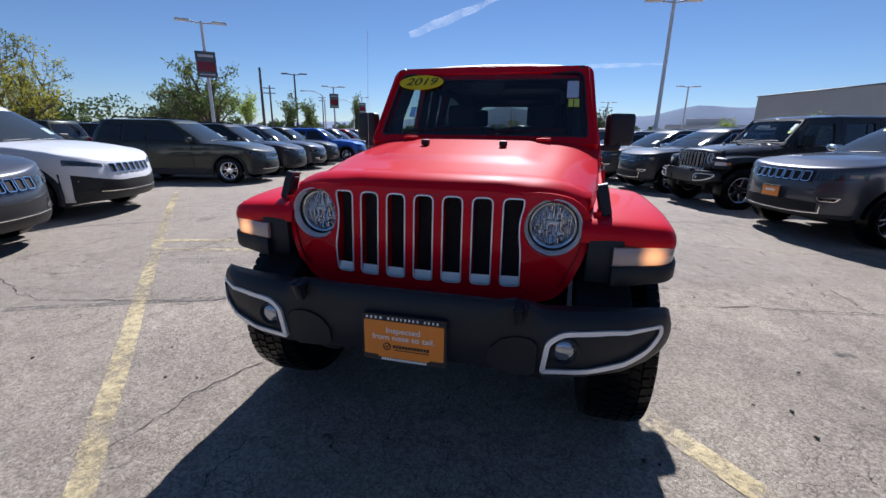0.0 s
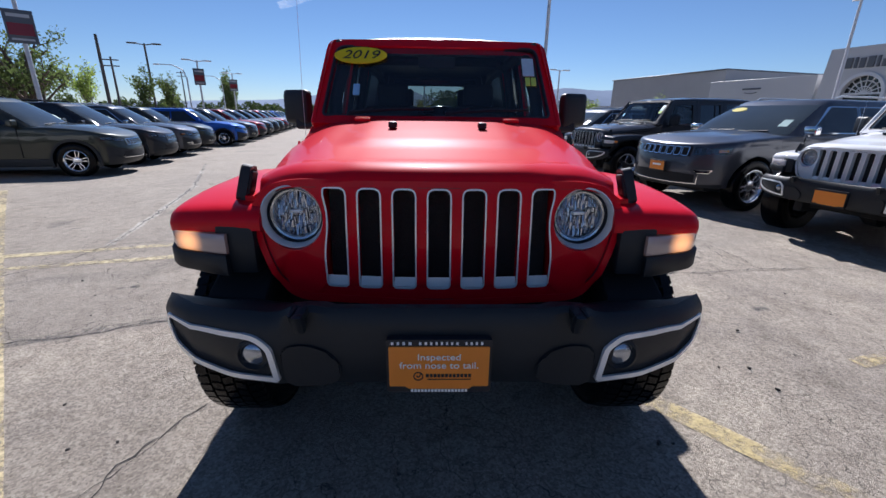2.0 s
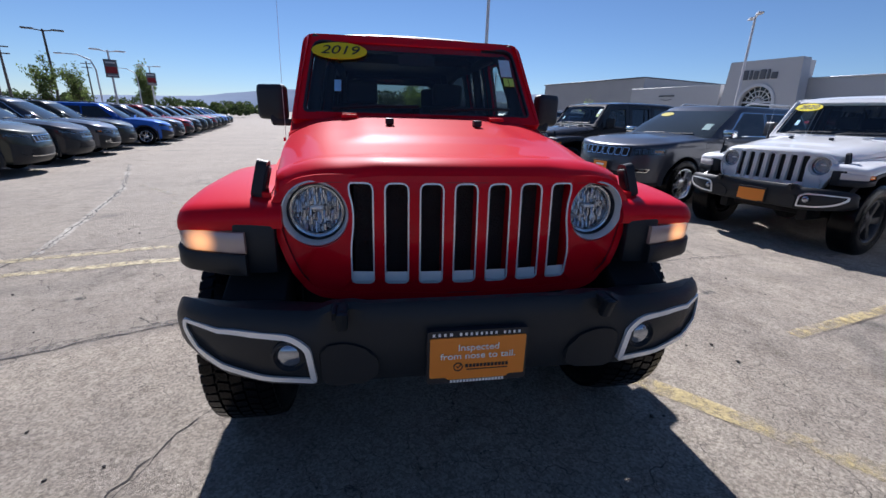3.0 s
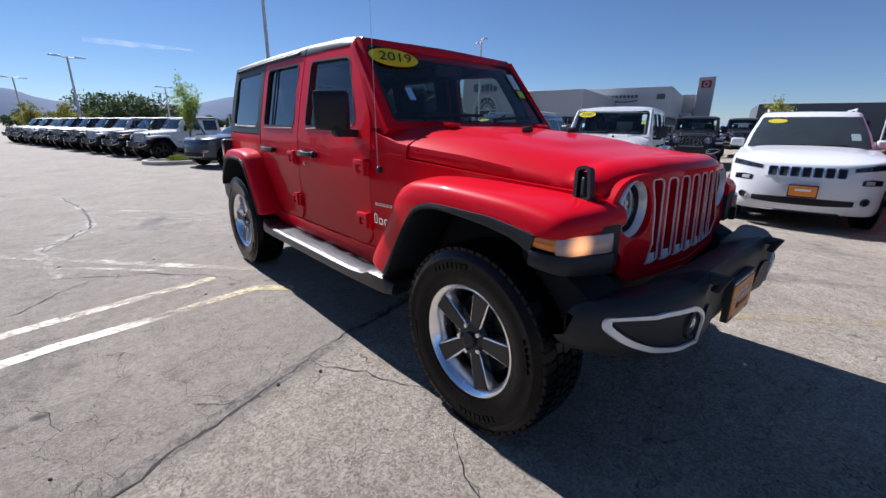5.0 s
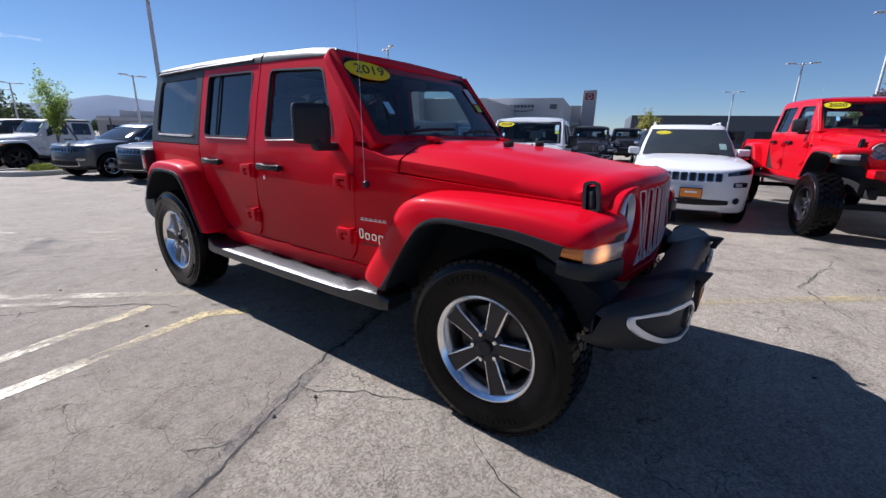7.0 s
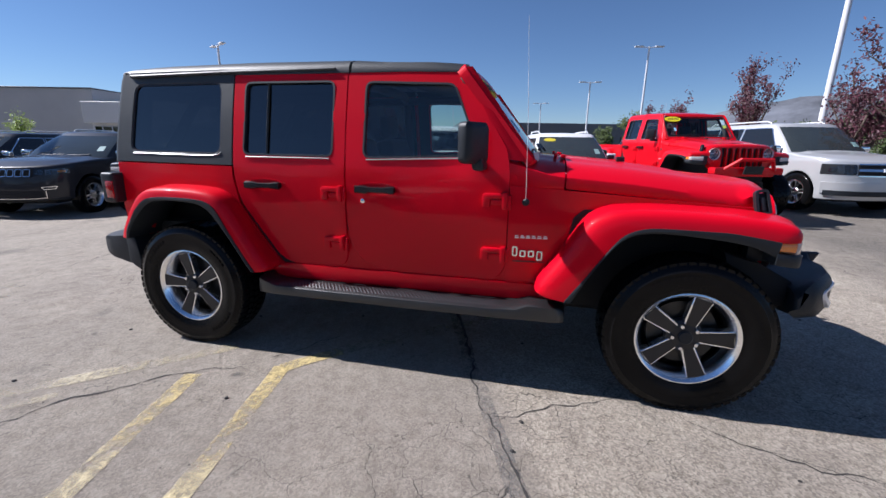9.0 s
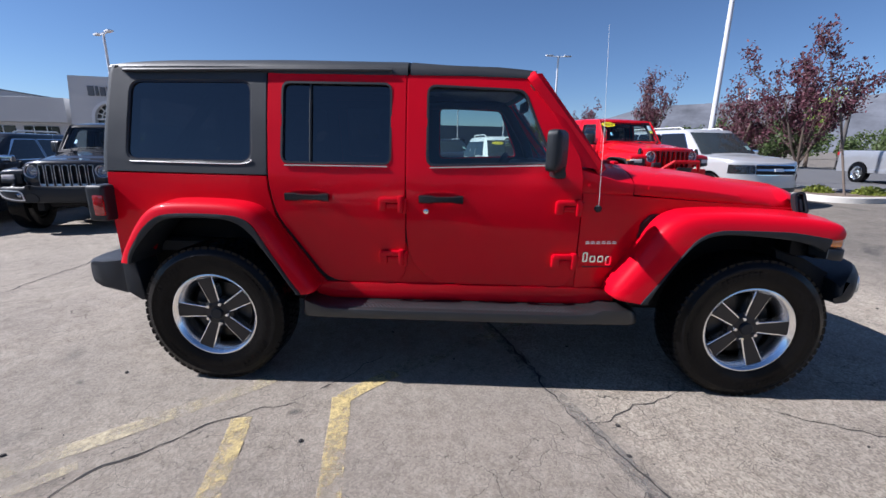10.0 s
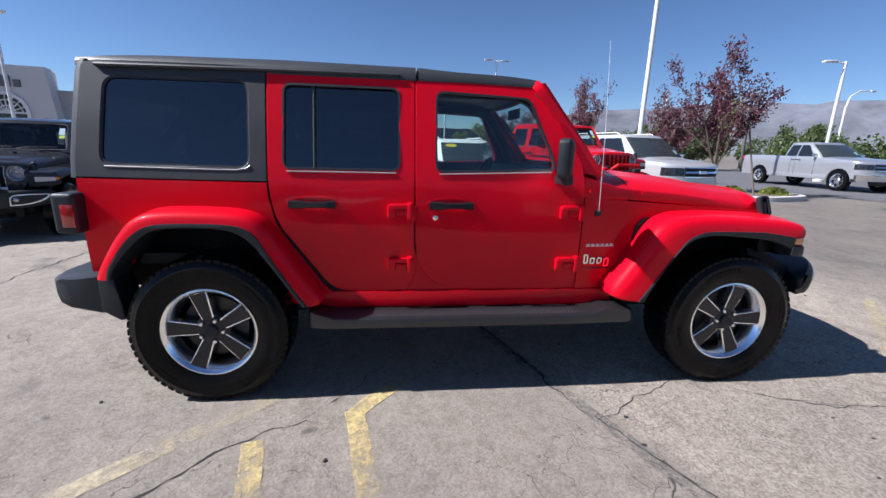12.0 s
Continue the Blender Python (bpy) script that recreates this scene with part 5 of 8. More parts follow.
    add("antenna_base", bm, M["plastic"], ant)
    bm = B()
    for s in (-1, 1):
        for yy, zz in ((0.56, 1.16), (0.90, 1.17)):
            pp = side(yy, zz, -0.001)
            lathe(bm, [(0.010, 0.004), (0.010, -0.004), (0.0005, -0.005)], "x", 12, Vector((pp.x * -s, pp.y, pp.z)))
    tagged(add("body_bolts", bm, P), kind="stuff")

    # windscreen
    glass_o = rounded([(-0.690, 1.304), (0.690, 1.304), (0.648, 1.732), (-0.648, 1.732)], [0.03, 0.03, 0.06, 0.06], 4)
    frame_o = rounded([(-0.750, 1.262), (0.750, 1.262), (0.704, 1.776), (-0.704, 1.776)], [0.02, 0.02, 0.06, 0.06], 4)
    bm = B()
    star_panel(bm, frame_o, glass_o, ws, 0.055, rings=4, lip=0.006)
    wsf = add("windscreen_frame", bm, P)
    bm = star_panel(B(), scaled(frame_o, -0.014), scaled(glass_o, 0.004), lambda x, z, d=0.0: ws(x, z, d + 0.058), 0.006, rings=3, lip=0.001)
    add("frame_trim", bm, M["cabin"], wsf)
    bm = frame_ring(B(), scaled(glass_o, 0.004), scaled(glass_o, -0.008), ws, -0.003, 0.02)
    add("windscreen_seal", bm, M["ink"], wsf)
    bm = B()
    star_panel(bm, glass_o, None, ws, 0.005, rings=4, lip=0.0)
    bm.transform(Matrix.Translation((0, 0.008, -0.006)))
    o = add("windscreen", bm, M["windscreen"], wsf)
    o.visible_shadow = False
    for k in (0, 1):
        bm = B()
        loft(bm, [[Vector((-x, y, z)) for x, y, z in ((0.728, 0.80, 1.262), (0.765, 0.88, 1.262), (0.772, 0.95, 1.27), (0.72, 0.95, 1.27))],
                  [Vector((-x, y, z)) for x, y, z in ((0.705, 0.995, 1.52), (0.732, 1.050, 1.52), (0.735, 1.095, 1.52), (0.68, 1.095, 1.52))],
                  [Vector((-x, y, z)) for x, y, z in ((0.672, 1.180, 1.762), (0.690, 1.204, 1.758), (0.691, 1.236, 1.750), (0.64, 1.236, 1.746))]])
        add("pillar", bm if k == 0 else flip(bm), P)
    if oval:
        def ovfn(x, z, d=0.0):
            return ws(x, z, d - 0.001)
        n = 36
        ov = [(-0.487 + 0.170 * math.cos(2 * math.pi * q / n), 1.668 + 0.052 * math.sin(2 * math.pi * q / n)) for q in range(n)]
        bm = sheet(B(), ov, ovfn, -0.004, 0.002)
        st = add("year_sticker", bm, M["yellow"], wsf, "yellow oval sticker with a year")
        a, b, c = ovfn(-0.487, 1.668, -0.006), ovfn(-0.387, 1.668, -0.006), ovfn(-0.487, 1.768, -0.006)
        ex, ey = (b - a).normalized(), (c - a).normalized()
        ez = ex.cross(ey).normalized()
        mm = Matrix((ex, ey, ez)).transposed().to_4x4()
        mm.translation = a
        bm = B()
        letters(bm, oval, 0.098, up @ mm, 0.0008, 0.25, 1.2)
        part("year_lettering", bm, M["ink"], st, smooth=0)
    for x0, x1, z0, z1, mt in ((0.545, 0.62, 1.555, 1.665, "sticker"), (0.558, 0.588, 1.495, 1.545, "green_st"), (0.594, 0.626, 1.495, 1.545, "green_st"), (-0.515, -0.475, 1.425, 1.49, "blue_st")):
        bm = sheet(B(), [(x0, z0), (x1, z0), (x1, z1), (x0, z1)], ws, -0.002, 0.004)
        add("window_sticker", bm, M[mt], wsf)

    # roof
    end = 2.70 if bed else 3.655

    def roof_rings(y0, y1, n):
        rings = []
        for i in range(n + 1):
            y = lerp(y0, y1, i / n)
            zc_ = interp(y, [(1.15, 1.772), (1.25, 1.792), (1.40, 1.822), (1.9, 1.854), (2.6, 1.862), (3.3, 1.856), (3.6, 1.840), (3.655, 1.815)])
            w = interp(y, [(1.15, 0.655), (1.4, 0.672), (3.3, 0.672), (3.6, 0.660), (3.655, 0.61)])
            ze = interp(y, [(1.15, 1.764), (1.25, 1.775), (1.4, 1.786), (1.9, 1.80), (3.6, 1.795)])
            zs = interp(y, [(1.15, 1.728), (1.25, 1.732), (1.55, 1.742), (2.65, 1.748), (2.75, 1.762), (3.655, 1.762)])
            xs_ = -side(min(y, 2.6), zs).x + 0.004 if y < 2.7 else w + 0.002
            half = [(0, zc_), (0.30, zc_ - 0.004), (0.50, zc_ - 0.016), (0.60, zc_ - 0.030), (w - 0.015, ze + 0.006), (w, ze - 0.012), (max(w, xs_ - 0.006), ze - 0.022), (xs_, zs + 0.008), (xs_, zs), (w - 0.03, zs - 0.003)]
            rings.append([Vector((-x, y, z)) for x, z in reversed(half)] + [Vector((x, y, z)) for x, z in half[1:]] + [Vector((0.6, y, zc_ - 0.07)), Vector((-0.6, y, zc_ - 0.07))])
        return rings
    loft(bmf := B(), roof_rings(1.205, 1.896, 10))
    roof = add("front_roof_panel", bmf, body_top)
    loft(bmr := B(), roof_rings(1.912, end, 12))
    rroof = add("hardtop_roof", bmr, body_top)
    if not bed:
        for s in (-1, 1):
            bm = tube(B(), [(s * 0.682, 2.0, 1.768), (s * 0.684, 2.8, 1.766), (s * 0.672, 3.48, 1.760), (s * 0.66, 3.53, 1.762)], 0.010, 6)
            add("drip_rail", bm, body_top, rroof)
        QO = rounded([(2.702, 1.200), (3.640, 1.208), (3.640, 1.30), (3.600, 1.776), (2.702, 1.776)], [0.008, 0.01, 0.2, 0.03, 0.008], 4)

        def quarter():
            return star_panel(B(), QO, QW, side, 0.04)
        for k, bm in enumerate(sides(quarter)):
            qp = add("hardtop_side", bm, body_top)
            bm = frame_ring(B(), scaled(QW, 0.0), scaled(QW, -0.012), side, 0.004, 0.022)
            add("quarter_seal", bm if k == 0 else flip(bm), M["ink"], qp)
            bm = sheet(B(), QW, side, 0.012)
            bmesh.ops.triangulate(bm, faces=bm.faces)
            add("quarter_window", bm if k == 0 else flip(bm), M["privacy"], qp)
            bm = tube(B(), [side(y, z, -0.001) for y, z in ((3.50, 1.262), (3.3, 1.259), (2.95, 1.255), (2.85, 1.255), (2.80, 1.264), (2.782, 1.278))], 0.0035, 6)
            add("quarter_trim", bm if k == 0 else flip(bm), M["dull_trim"], qp)

            def low():
                return grid_panel(B(), 2.375, 3.642, [(2.375, 0.50), (2.45, 0.52), (2.55, 0.68), (2.70, 0.90), (2.80, 0.98), (3.25, 0.99), (3.36, 0.90), (3.43, 0.76), (3.46, 0.70), (3.642, 0.70)],
                                  [(2.375, 0.565), (2.43, 0.62), (2.60, 0.865), (2.665, 0.97), (2.698, 1.12), (2.702, 1.192), (3.642, 1.198)])
            bm = low()
            add("quarter_panel", bm if k == 0 else flip(bm), P)
            # tail lamp
            bm = B()
            rbox(bm, (-0.775, 3.668, 1.026), (0.15, 0.110, 0.205), 0.022, 3)
            tl = add("tail_lamp", bm if k == 0 else flip(bm), M["plastic"])
            bm = B()
            rbox(bm, (-0.848, 3.650, 1.015), (0.012, 0.06, 0.115), 0.005)
            rbox(bm, (-0.775, 3.722, 1.015), (0.11, 0.012, 0.14), 0.005)
            add("tail_lens", bm if k == 0 else flip(bm), M["redlens"], tl)
        # rear wall: hardtop glass above, tailgate below
        bm = B()
        holes_plate(bm, [(-0.64, 1.20), (0.64, 1.20), (0.59, 1.79), (-0.59, 1.79)], [rounded([(-0.46, 1.30), (0.46, 1.30), (0.43, 1.64), (-0.43, 1.64)], 0.05, 3)], lambda x, z, d=0.0: Vector((x, 3.705 - (z - 1.2) * 0.10 - d, z)), 0.03)
        tg = add("hardtop_back", bm, body_top)
        bm = sheet(B(), [(-0.53, 1.26), (0.53, 1.26), (0.49, 1.71), (-0.49, 1.71)], lambda x, z, d=0.0: Vector((x, 3.695 - (z - 1.2) * 0.10 - d, z)), 0.01)
        add("rear_window", bm, M["backglass"], tg)
        for k in (0, 1):
            bm, rings2 = B(), []
            for z in (1.20, 1.30, 1.45, 1.60, 1.74, 1.79):
                ye = interp(z, [(1.2, 3.642), (1.30, 3.640), (1.776, 3.602)]) - (0.02 if z > 1.78 else 0)
                e = side(ye, z, 0.002)
                rings2.append([Vector((e.x + 0.10 * (1 - math.cos(a)), ye + 0.062 * math.sin(a), z)) for a in [math.pi / 2 * q / 6 for q in range(7)]] + [Vector((e.x + 0.10, ye - 0.03, z)), Vector((e.x + 0.03, ye - 0.03, z))])
            loft(bm, rings2)
            add("hardtop_corner", bm if k == 0 else flip(bm), body_top, tg)
        bm = B()
        rbox(bm, (0, 3.62, 0.93), (1.50, 0.05, 0.54), 0.02)
        add("tailgate", bm, P)
        bm = B()
        lathe(bm, [(0.22, 0.0), (0.32, -0.005), (0.39, 0.02), (0.405, 0.06), (0.405, 0.19), (0.39, 0.225), (0.30, 0.235), (0.22, 0.22)], "y", 40, (0.08, 3.69, 1.02), close=True)
        sp = add("spare_tyre", bm, M["rubber"])
        bm = lathe(B(), [(0.22, 0.20), (0.05, 0.17), (0.0005, 0.17), (0.0005, 0.03), (0.22, 0.03)], "y", 30, (0.08, 3.69, 1.02))
        add("spare_rim", bm, M["alloy"], sp)
    else:
        # pickup bed
        bm = B()
        holes_plate(bm, [(-0.77, 1.15), (0.77, 1.15), (0.67, 1.79), (-0.67, 1.79)], [rounded([(-0.55, 1.28), (0.55, 1.28), (0.52, 1.66), (-0.52, 1.66)], 0.05, 3)], lambda x, z, d=0.0: Vector((x, 2.72 - (z - 1.2) * 0.08 - d, z)), 0.03)
        add("cab_back", bm, P)
        for k in (0, 1):
            bm = star_panel(B(), [(2.692, 1.19), (2.74, 1.19), (2.72, 1.77), (2.692, 1.77)], None, side, 0.04)
            add("cab_corner", bm if k == 0 else flip(bm), P)
            bm = grid_panel(B(), 2.70, 4.42, [(2.70, 0.56), (2.95, 0.56), (3.10, 0.80), (3.25, 0.98), (3.72, 0.98), (3.86, 0.85), (3.95, 0.68), (4.42, 0.68)], [(2.70, 1.17), (2.76, 1.135), (4.42, 1.135)], thick=0.06)
            add("bed_side", bm if k == 0 else flip(bm), P)
            bm = rbox(B(), (-0.76, 4.44, 0.95), (0.12, 0.06, 0.26), 0.02)
            add("tail_lamp", bm if k == 0 else flip(bm), M["redlens"])
        bm = rbox(B(), (0, 4.42, 0.92), (1.46, 0.05, 0.42), 0.015)
        add("tailgate", bm, P)
        bm = rbox(B(), (0, 3.55, 0.70), (1.44, 1.68, 0.06), 0.01)
        add("bed_floor", bm, M["plastic"])
    # rear bumper
    yb = 4.50 if bed else 3.70
    bm, rings = B(), []
    for x, y0, y1 in ((-0.872, yb - 0.20, yb - 0.01), (-0.858, yb - 0.20, yb + 0.06), (-0.80, yb - 0.2, yb + 0.11), (-0.70, yb - 0.1, yb + 0.14), (0.0, yb - 0.05, yb + 0.15)):
        rings.append((x, y0, y1))
    rings += [(-x, a, b) for x, a, b in reversed(rings[:-1])]
    loft(bm, [[Vector((x, y, z)) for y, z in ((y0 + 0.05, 0.505), (y1 - 0.05, 0.535), (y1 - 0.008, 0.565), (y1, 0.60), (y1, 0.662), (y1 - 0.006, 0.680), (y1 - 0.022, 0.690), (y0 + 0.05, 0.704))] for x, y0, y1 in rings])
    rear_bar = add("rear_bumper", bm, M["plastic"])
    for k in (0, 1):
        # lower corner piece with a hooked tip
        bm = prism(B(), [(yb - 0.262, 0.470), (yb - 0.232, 0.462), (yb - 0.195, 0.500), (yb - 0.150, 0.512), (yb - 0.150, 0.690), (yb - 0.225, 0.704), (yb - 0.240, 0.600)], -0.878, -0.70, "x", 0.008)
        add("bumper_corner", bm if k == 0 else flip(bm), M["plastic"], rear_bar)

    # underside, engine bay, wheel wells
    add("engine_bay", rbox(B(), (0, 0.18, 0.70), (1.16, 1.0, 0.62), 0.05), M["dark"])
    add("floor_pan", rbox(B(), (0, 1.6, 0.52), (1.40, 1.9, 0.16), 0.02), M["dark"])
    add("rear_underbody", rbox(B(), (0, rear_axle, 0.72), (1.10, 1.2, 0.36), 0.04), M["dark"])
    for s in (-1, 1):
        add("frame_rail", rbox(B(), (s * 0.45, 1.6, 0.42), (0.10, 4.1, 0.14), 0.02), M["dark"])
    for yy in (0.0, rear_axle):
        bm = tube(B(), [(-0.66, yy, 0.40 if not big else 0.47), (0.66, yy, 0.40 if not big else 0.47)], 0.045, 12)
        lathe(bm, [(0.05, -0.16), (0.13, -0.06), (0.13, 0.06), (0.05, 0.16)], "x", 20, (0.1, yy, 0.40 if not big else 0.47))
        part("axle", bm, M["dark"], car)
        for s in (-1, 1):
            bm = tube(B(), [(s * 0.52, yy + 0.12, 0.42), (s * 0.50, yy + 0.16, 0.88 + lift)], 0.028, 10)
            part("shock_absorber", bm, M["lift_red"] if big else M["spoke"], car)
    if not bed:
        bm = lathe(B(), [(0.07, -0.3), (0.085, -0.28), (0.085, 0.24), (0.07, 0.26)], "x", 20, (-0.35, 3.52, 0.46))
        add("muffler", bm, M["satin"])

    # cabin
    bm = B()
    rbox(bm, (0, 1.06, 1.12), (1.36, 0.26, 0.30), 0.05, 3)
    rbox(bm, (0, 0.93, 1.26), (1.36, 0.20, 0.05), 0.02)
    rbox(bm, (0, 1.45, 0.80), (0.28, 0.8, 0.28), 0.03)
    dash = add("dashboard", bm, M["cabin"])
    bm = B()
    wheel_c = Vector((0.37, 1.33, 1.15))
    rot = Matrix.Rotation(radians(28), 4, "X")
    lathe(bm, [(0.185 + 0.016 * math.cos(2 * math.pi * q / 10), 0.016 * math.sin(2 * math.pi * q / 10)) for q in range(10)], "y", 32, close=True)
    for a in (0, 180, 270):
        tube(bm, [(0, 0.01, 0), (0.18 * math.cos(radians(a)), 0, 0.18 * math.sin(radians(a)))], 0.016, 6)
    lathe(bm, [(0.07, -0.02), (0.07, 0.03), (0.0005, 0.03)], "y", 20)
    bm.transform(Matrix.Translation(wheel_c) @ rot)
    add("steering_wheel", bm, M["cabin"], dash)
    rows = [(-0.37, 1.62), (0.37, 1.62)] + [(-0.36, 2.42), (0.36, 2.42)]
    for x, y in rows:
        bm = B()
        rbox(bm, (x, y + 0.05, 0.80), (0.50, 0.52, 0.16), 0.05, 3)
        rbox(bm, (x, y + 0.36, 1.10), (0.48, 0.14, 0.56), 0.05, 3, Matrix.Rotation(radians(-14), 4, "X"))
        st = add("seat", bm, M["seat"])
        bm = B()
        rbox(bm, (x, y + 0.45, 1.475), (0.26, 0.09, 0.18), 0.04, 3)
        tube(bm, [(x - 0.06, y + 0.44, 1.30), (x - 0.06, y + 0.45, 1.42)], 0.008, 6)
        tube(bm, [(x + 0.06, y + 0.44, 1.30), (x + 0.06, y + 0.45, 1.42)], 0.008, 6)
        add("headrest", bm, M["seat"], st)
    bm = B()
    tube(bm, [(-0.64, 1.98, 0.75), (-0.66, 1.98, 1.30), (-0.60, 1.98, 1.68), (-0.50, 1.98, 1.735), (0.50, 1.98, 1.735), (0.60, 1.98, 1.68), (0.66, 1.98, 1.30), (0.64, 1.98, 0.75)], 0.036, 10)
    for s in (-1, 1):
        tube(bm, [(s * 0.57, 1.24, 1.71), (s * 0.58, 1.98, 1.70), (s * 0.57, 2.62, 1.70)] + ([] if bed else [(s * 0.58, 3.05, 1.66), (s * 0.62, 3.45, 1.15)]), 0.034, 10)
        tube(bm, [(s * 0.655, 0.98, 1.20), (s * 0.645, 1.06, 1.42), (s * 0.60, 1.22, 1.66), (s * 0.57, 1.30, 1.71)], 0.040, 10)
    add("roll_cage", bm, M["cabin"])
    bm = B()
    rbox(bm, (0, 1.62, 0.66), (1.44, 1.5, 0.06), 0)
    add("cabin_floor", bm, M["cabin"])
    add("inside_mirror", rbox(B(), (0, 1.17, 1.64), (0.24, 0.03, 0.07), 0.012), M["cabin"])
    if not bed:
        add("cargo_floor", rbox(B(), (0, 3.05, 0.75), (1.36, 1.1, 0.06), 0), M["cabin"])

    # wheels
    r = 0.475 if big else 0.416
    x = 0.88 if big else 0.811
    hub_z = r if big else 0.405
    wheel_set(car, [(-x, 0, hub_z, 15), (x, 0, hub_z, 20), (-x, rear_axle, hub_z, -13), (x, rear_axle, hub_z, 5)], r, 0.250 if big else 0.244, 0.32 if big else 0.258, "mud" if big else "five", dark=big or dark_wheels, tread=tread)
    return car


# ---- other vehicles ----
def road_car(name, m, label, colour, group="", wb=2.72, fo=0.88, ro=0.85, w=0.93, H=1.70, hood=1.00, belt=1.06, r=0.365, cowl=0.62, top=1.30, back=0.25, grille="seven", card=False, oval="", rails=True,
             cladding=True, pickup=False, chrome=False, floor=0.26, drop=0.15, chin=0.06):
    """A parked sport-utility car or pickup; front axle at its origin, nose towards -y."""
    car = thing(name, m, label, "pickup truck" if pickup else "car", group)
    P = M[colour]
    end = wb + ro

    R = r + 0.05
    lip = hood - drop
    plain = grille == "seven" and not chrome and not cladding
    top_z = [(-fo, lip), (-fo + 0.08, lip + 0.03), (-fo + 0.25, lerp(lip, hood, 0.44)), (-fo + 0.55, lerp(lip, hood, 0.72)), (0.1, hood - 0.01), (cowl - 0.02, lerp(hood, belt, 0.7)), (cowl + 0.25, belt - 0.01), (wb, belt + 0.03), (end - 0.25, belt + 0.03), (end, belt - 0.02)]
    front_in = [(0.24, 0.11), (0.32, 0.03), (0.42, 0.0), (min(0.62, lip - 0.20), 0.0), (lip - 0.15, 0.020), (lip - 0.01, 0.065), (hood, 0.12 + drop - 0.15)]
    rear_in = [(0.26, 0.10), (0.36, 0.02), (0.46, 0.0), (0.66, 0.0), (0.70, 0.05), (belt, 0.10)]
    side_in = [(0.24, 0.07), (0.30, 0.03), (0.40, 0.022), (0.55, 0.018), (0.70, 0.004), (belt - 0.30, 0.0), (belt - 0.16, 0.0), (belt - 0.13, 0.012), (belt - 0.06, 0.016), (belt, 0.035)]

    NA, NX = 0.60, 2.3

    def plan_front(x):
        return -fo + NA * (1 - (1 - min(abs(x) / w, 0.9999) ** NX) ** (1 / NX))

    def plan_wide(y):
        """Half width at a place along the car."""
        t = min(1.0, max(0.0, (y + fo) / NA))
        return w * (1 - (1 - t) ** NX) ** (1 / NX)

    def nose(x, z, d=0.0):
        """The nose's skin at a place across and up, moved back by d."""
        side_ = (abs(x) / w) ** 4
        e = lerp(interp(z, front_in), interp(z, side_in), side_)
        q = Vector((max(0.0, abs(x) - e * side_ + d * -side_), plan_front(x) + e * (1 - side_) + d * (1 - 0.6 * side_), z))
        return Vector((math.copysign(q.x, x) if x else 0.0, q.y, z))
    cols = []
    for k in range(20):
        y = -fo + (fo - R - 0.012) * (k / 19) ** 2
        x = plan_wide(y)
        cols.append((x, y, (x / w) ** 4, 0))
    arch = []
    for yc in (0.0, wb):
        arch += [yc - R - 0.002] + [yc - R * math.cos(math.pi * q / 16) for q in range(17)] + [yc + R + 0.002]
    for y in sorted(arch + [0.7, 1.0, wb * 0.5, wb - 0.7, end - 0.28]):
        if y < end - 0.27:
            x = plan_wide(y)
            cols.append((x, y, (x / w) ** 4, 0))
    for k in range(11):
        t = math.cos(math.pi / 2 * (k + 0.5) / 10.5) ** 0.8 if k < 10 else 0.0
        cols.append((t * w, end - 0.28 * (1 - (1 - min(t, 0.9999) ** 3) ** (1 / 3)), t ** 4, 1))

    def low(y):
        for yc in (0.0, wb):
            if abs(y - yc) < R + 0.0005:
                return r + math.sqrt(max(0.0, R * R - (y - yc) ** 2))
        return floor + (chin if y < -R else 0.0)

    def skin(c, z, more=0.0):
        x, y, side, rear_ = c
        e = lerp(interp(z, rear_in if rear_ else front_in), interp(z, side_in), side) + more
        return Vector((max(0.0, x - e * side), y + (-e if rear_ else e) * (1 - side), z))
    rows = []
    for more, f in ((0.07, 0.0), (0.004, 0.0), (0.0, 0.025), (0.0, 0.08), (0.0, 0.18), (0.0, 0.32), (0.0, 0.48), (0.0, 0.64), (0.0, 0.78), (0.0, 0.88), (0.0, 0.95), (0.0, 1.0)):
        rows.append([skin(c, lerp(low(c[1]), interp(c[1], top_z) - 0.03, f), more) for c in cols])
    for k, up in ((0.987, -0.008), (0.965, 0.004), (0.90, 0.014), (0.78, 0.026), (0.70, 0.045), (0.62, 0.052), (0.35, 0.062), (0.12, 0.066), (0.015, 0.066)):
        ring = []
        for q in rows[-1 if k > 0.98 else 11]:
            yc = min(max(q.y, 0.15), end - 0.5)
            y = yc + (q.y - yc) * k
            ring.append(Vector((q.x * k, y, interp(y, top_z) + up * (1.0 if y < cowl else 0.3))))
        rows.append(ring)
    bm = B()
    vs = [[bm.verts.new(p) for p in ring] + [bm.verts.new((-p.x, p.y, p.z)) for p in reversed(ring[1:-1])] for ring in rows]
    for a, b in zip(vs, vs[1:]):
        ring_faces(bm, a, b)
    n = len(cols)
    for i in range(1, n - 1):
        q = [vs[-1][i], vs[-1][i + 1], vs[-1][(2 * n - 3 - i) if i < n - 2 else i + 1], vs[-1][2 * n - 2 - i]]
        if len(set(q)) == 4:
            bm.faces.new(q)
    body = part("body", bm, P, car, smooth=42)
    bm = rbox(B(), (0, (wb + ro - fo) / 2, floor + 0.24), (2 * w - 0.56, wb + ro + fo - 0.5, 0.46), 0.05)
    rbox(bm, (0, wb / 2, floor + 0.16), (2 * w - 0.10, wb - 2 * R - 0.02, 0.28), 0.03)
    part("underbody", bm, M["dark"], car)

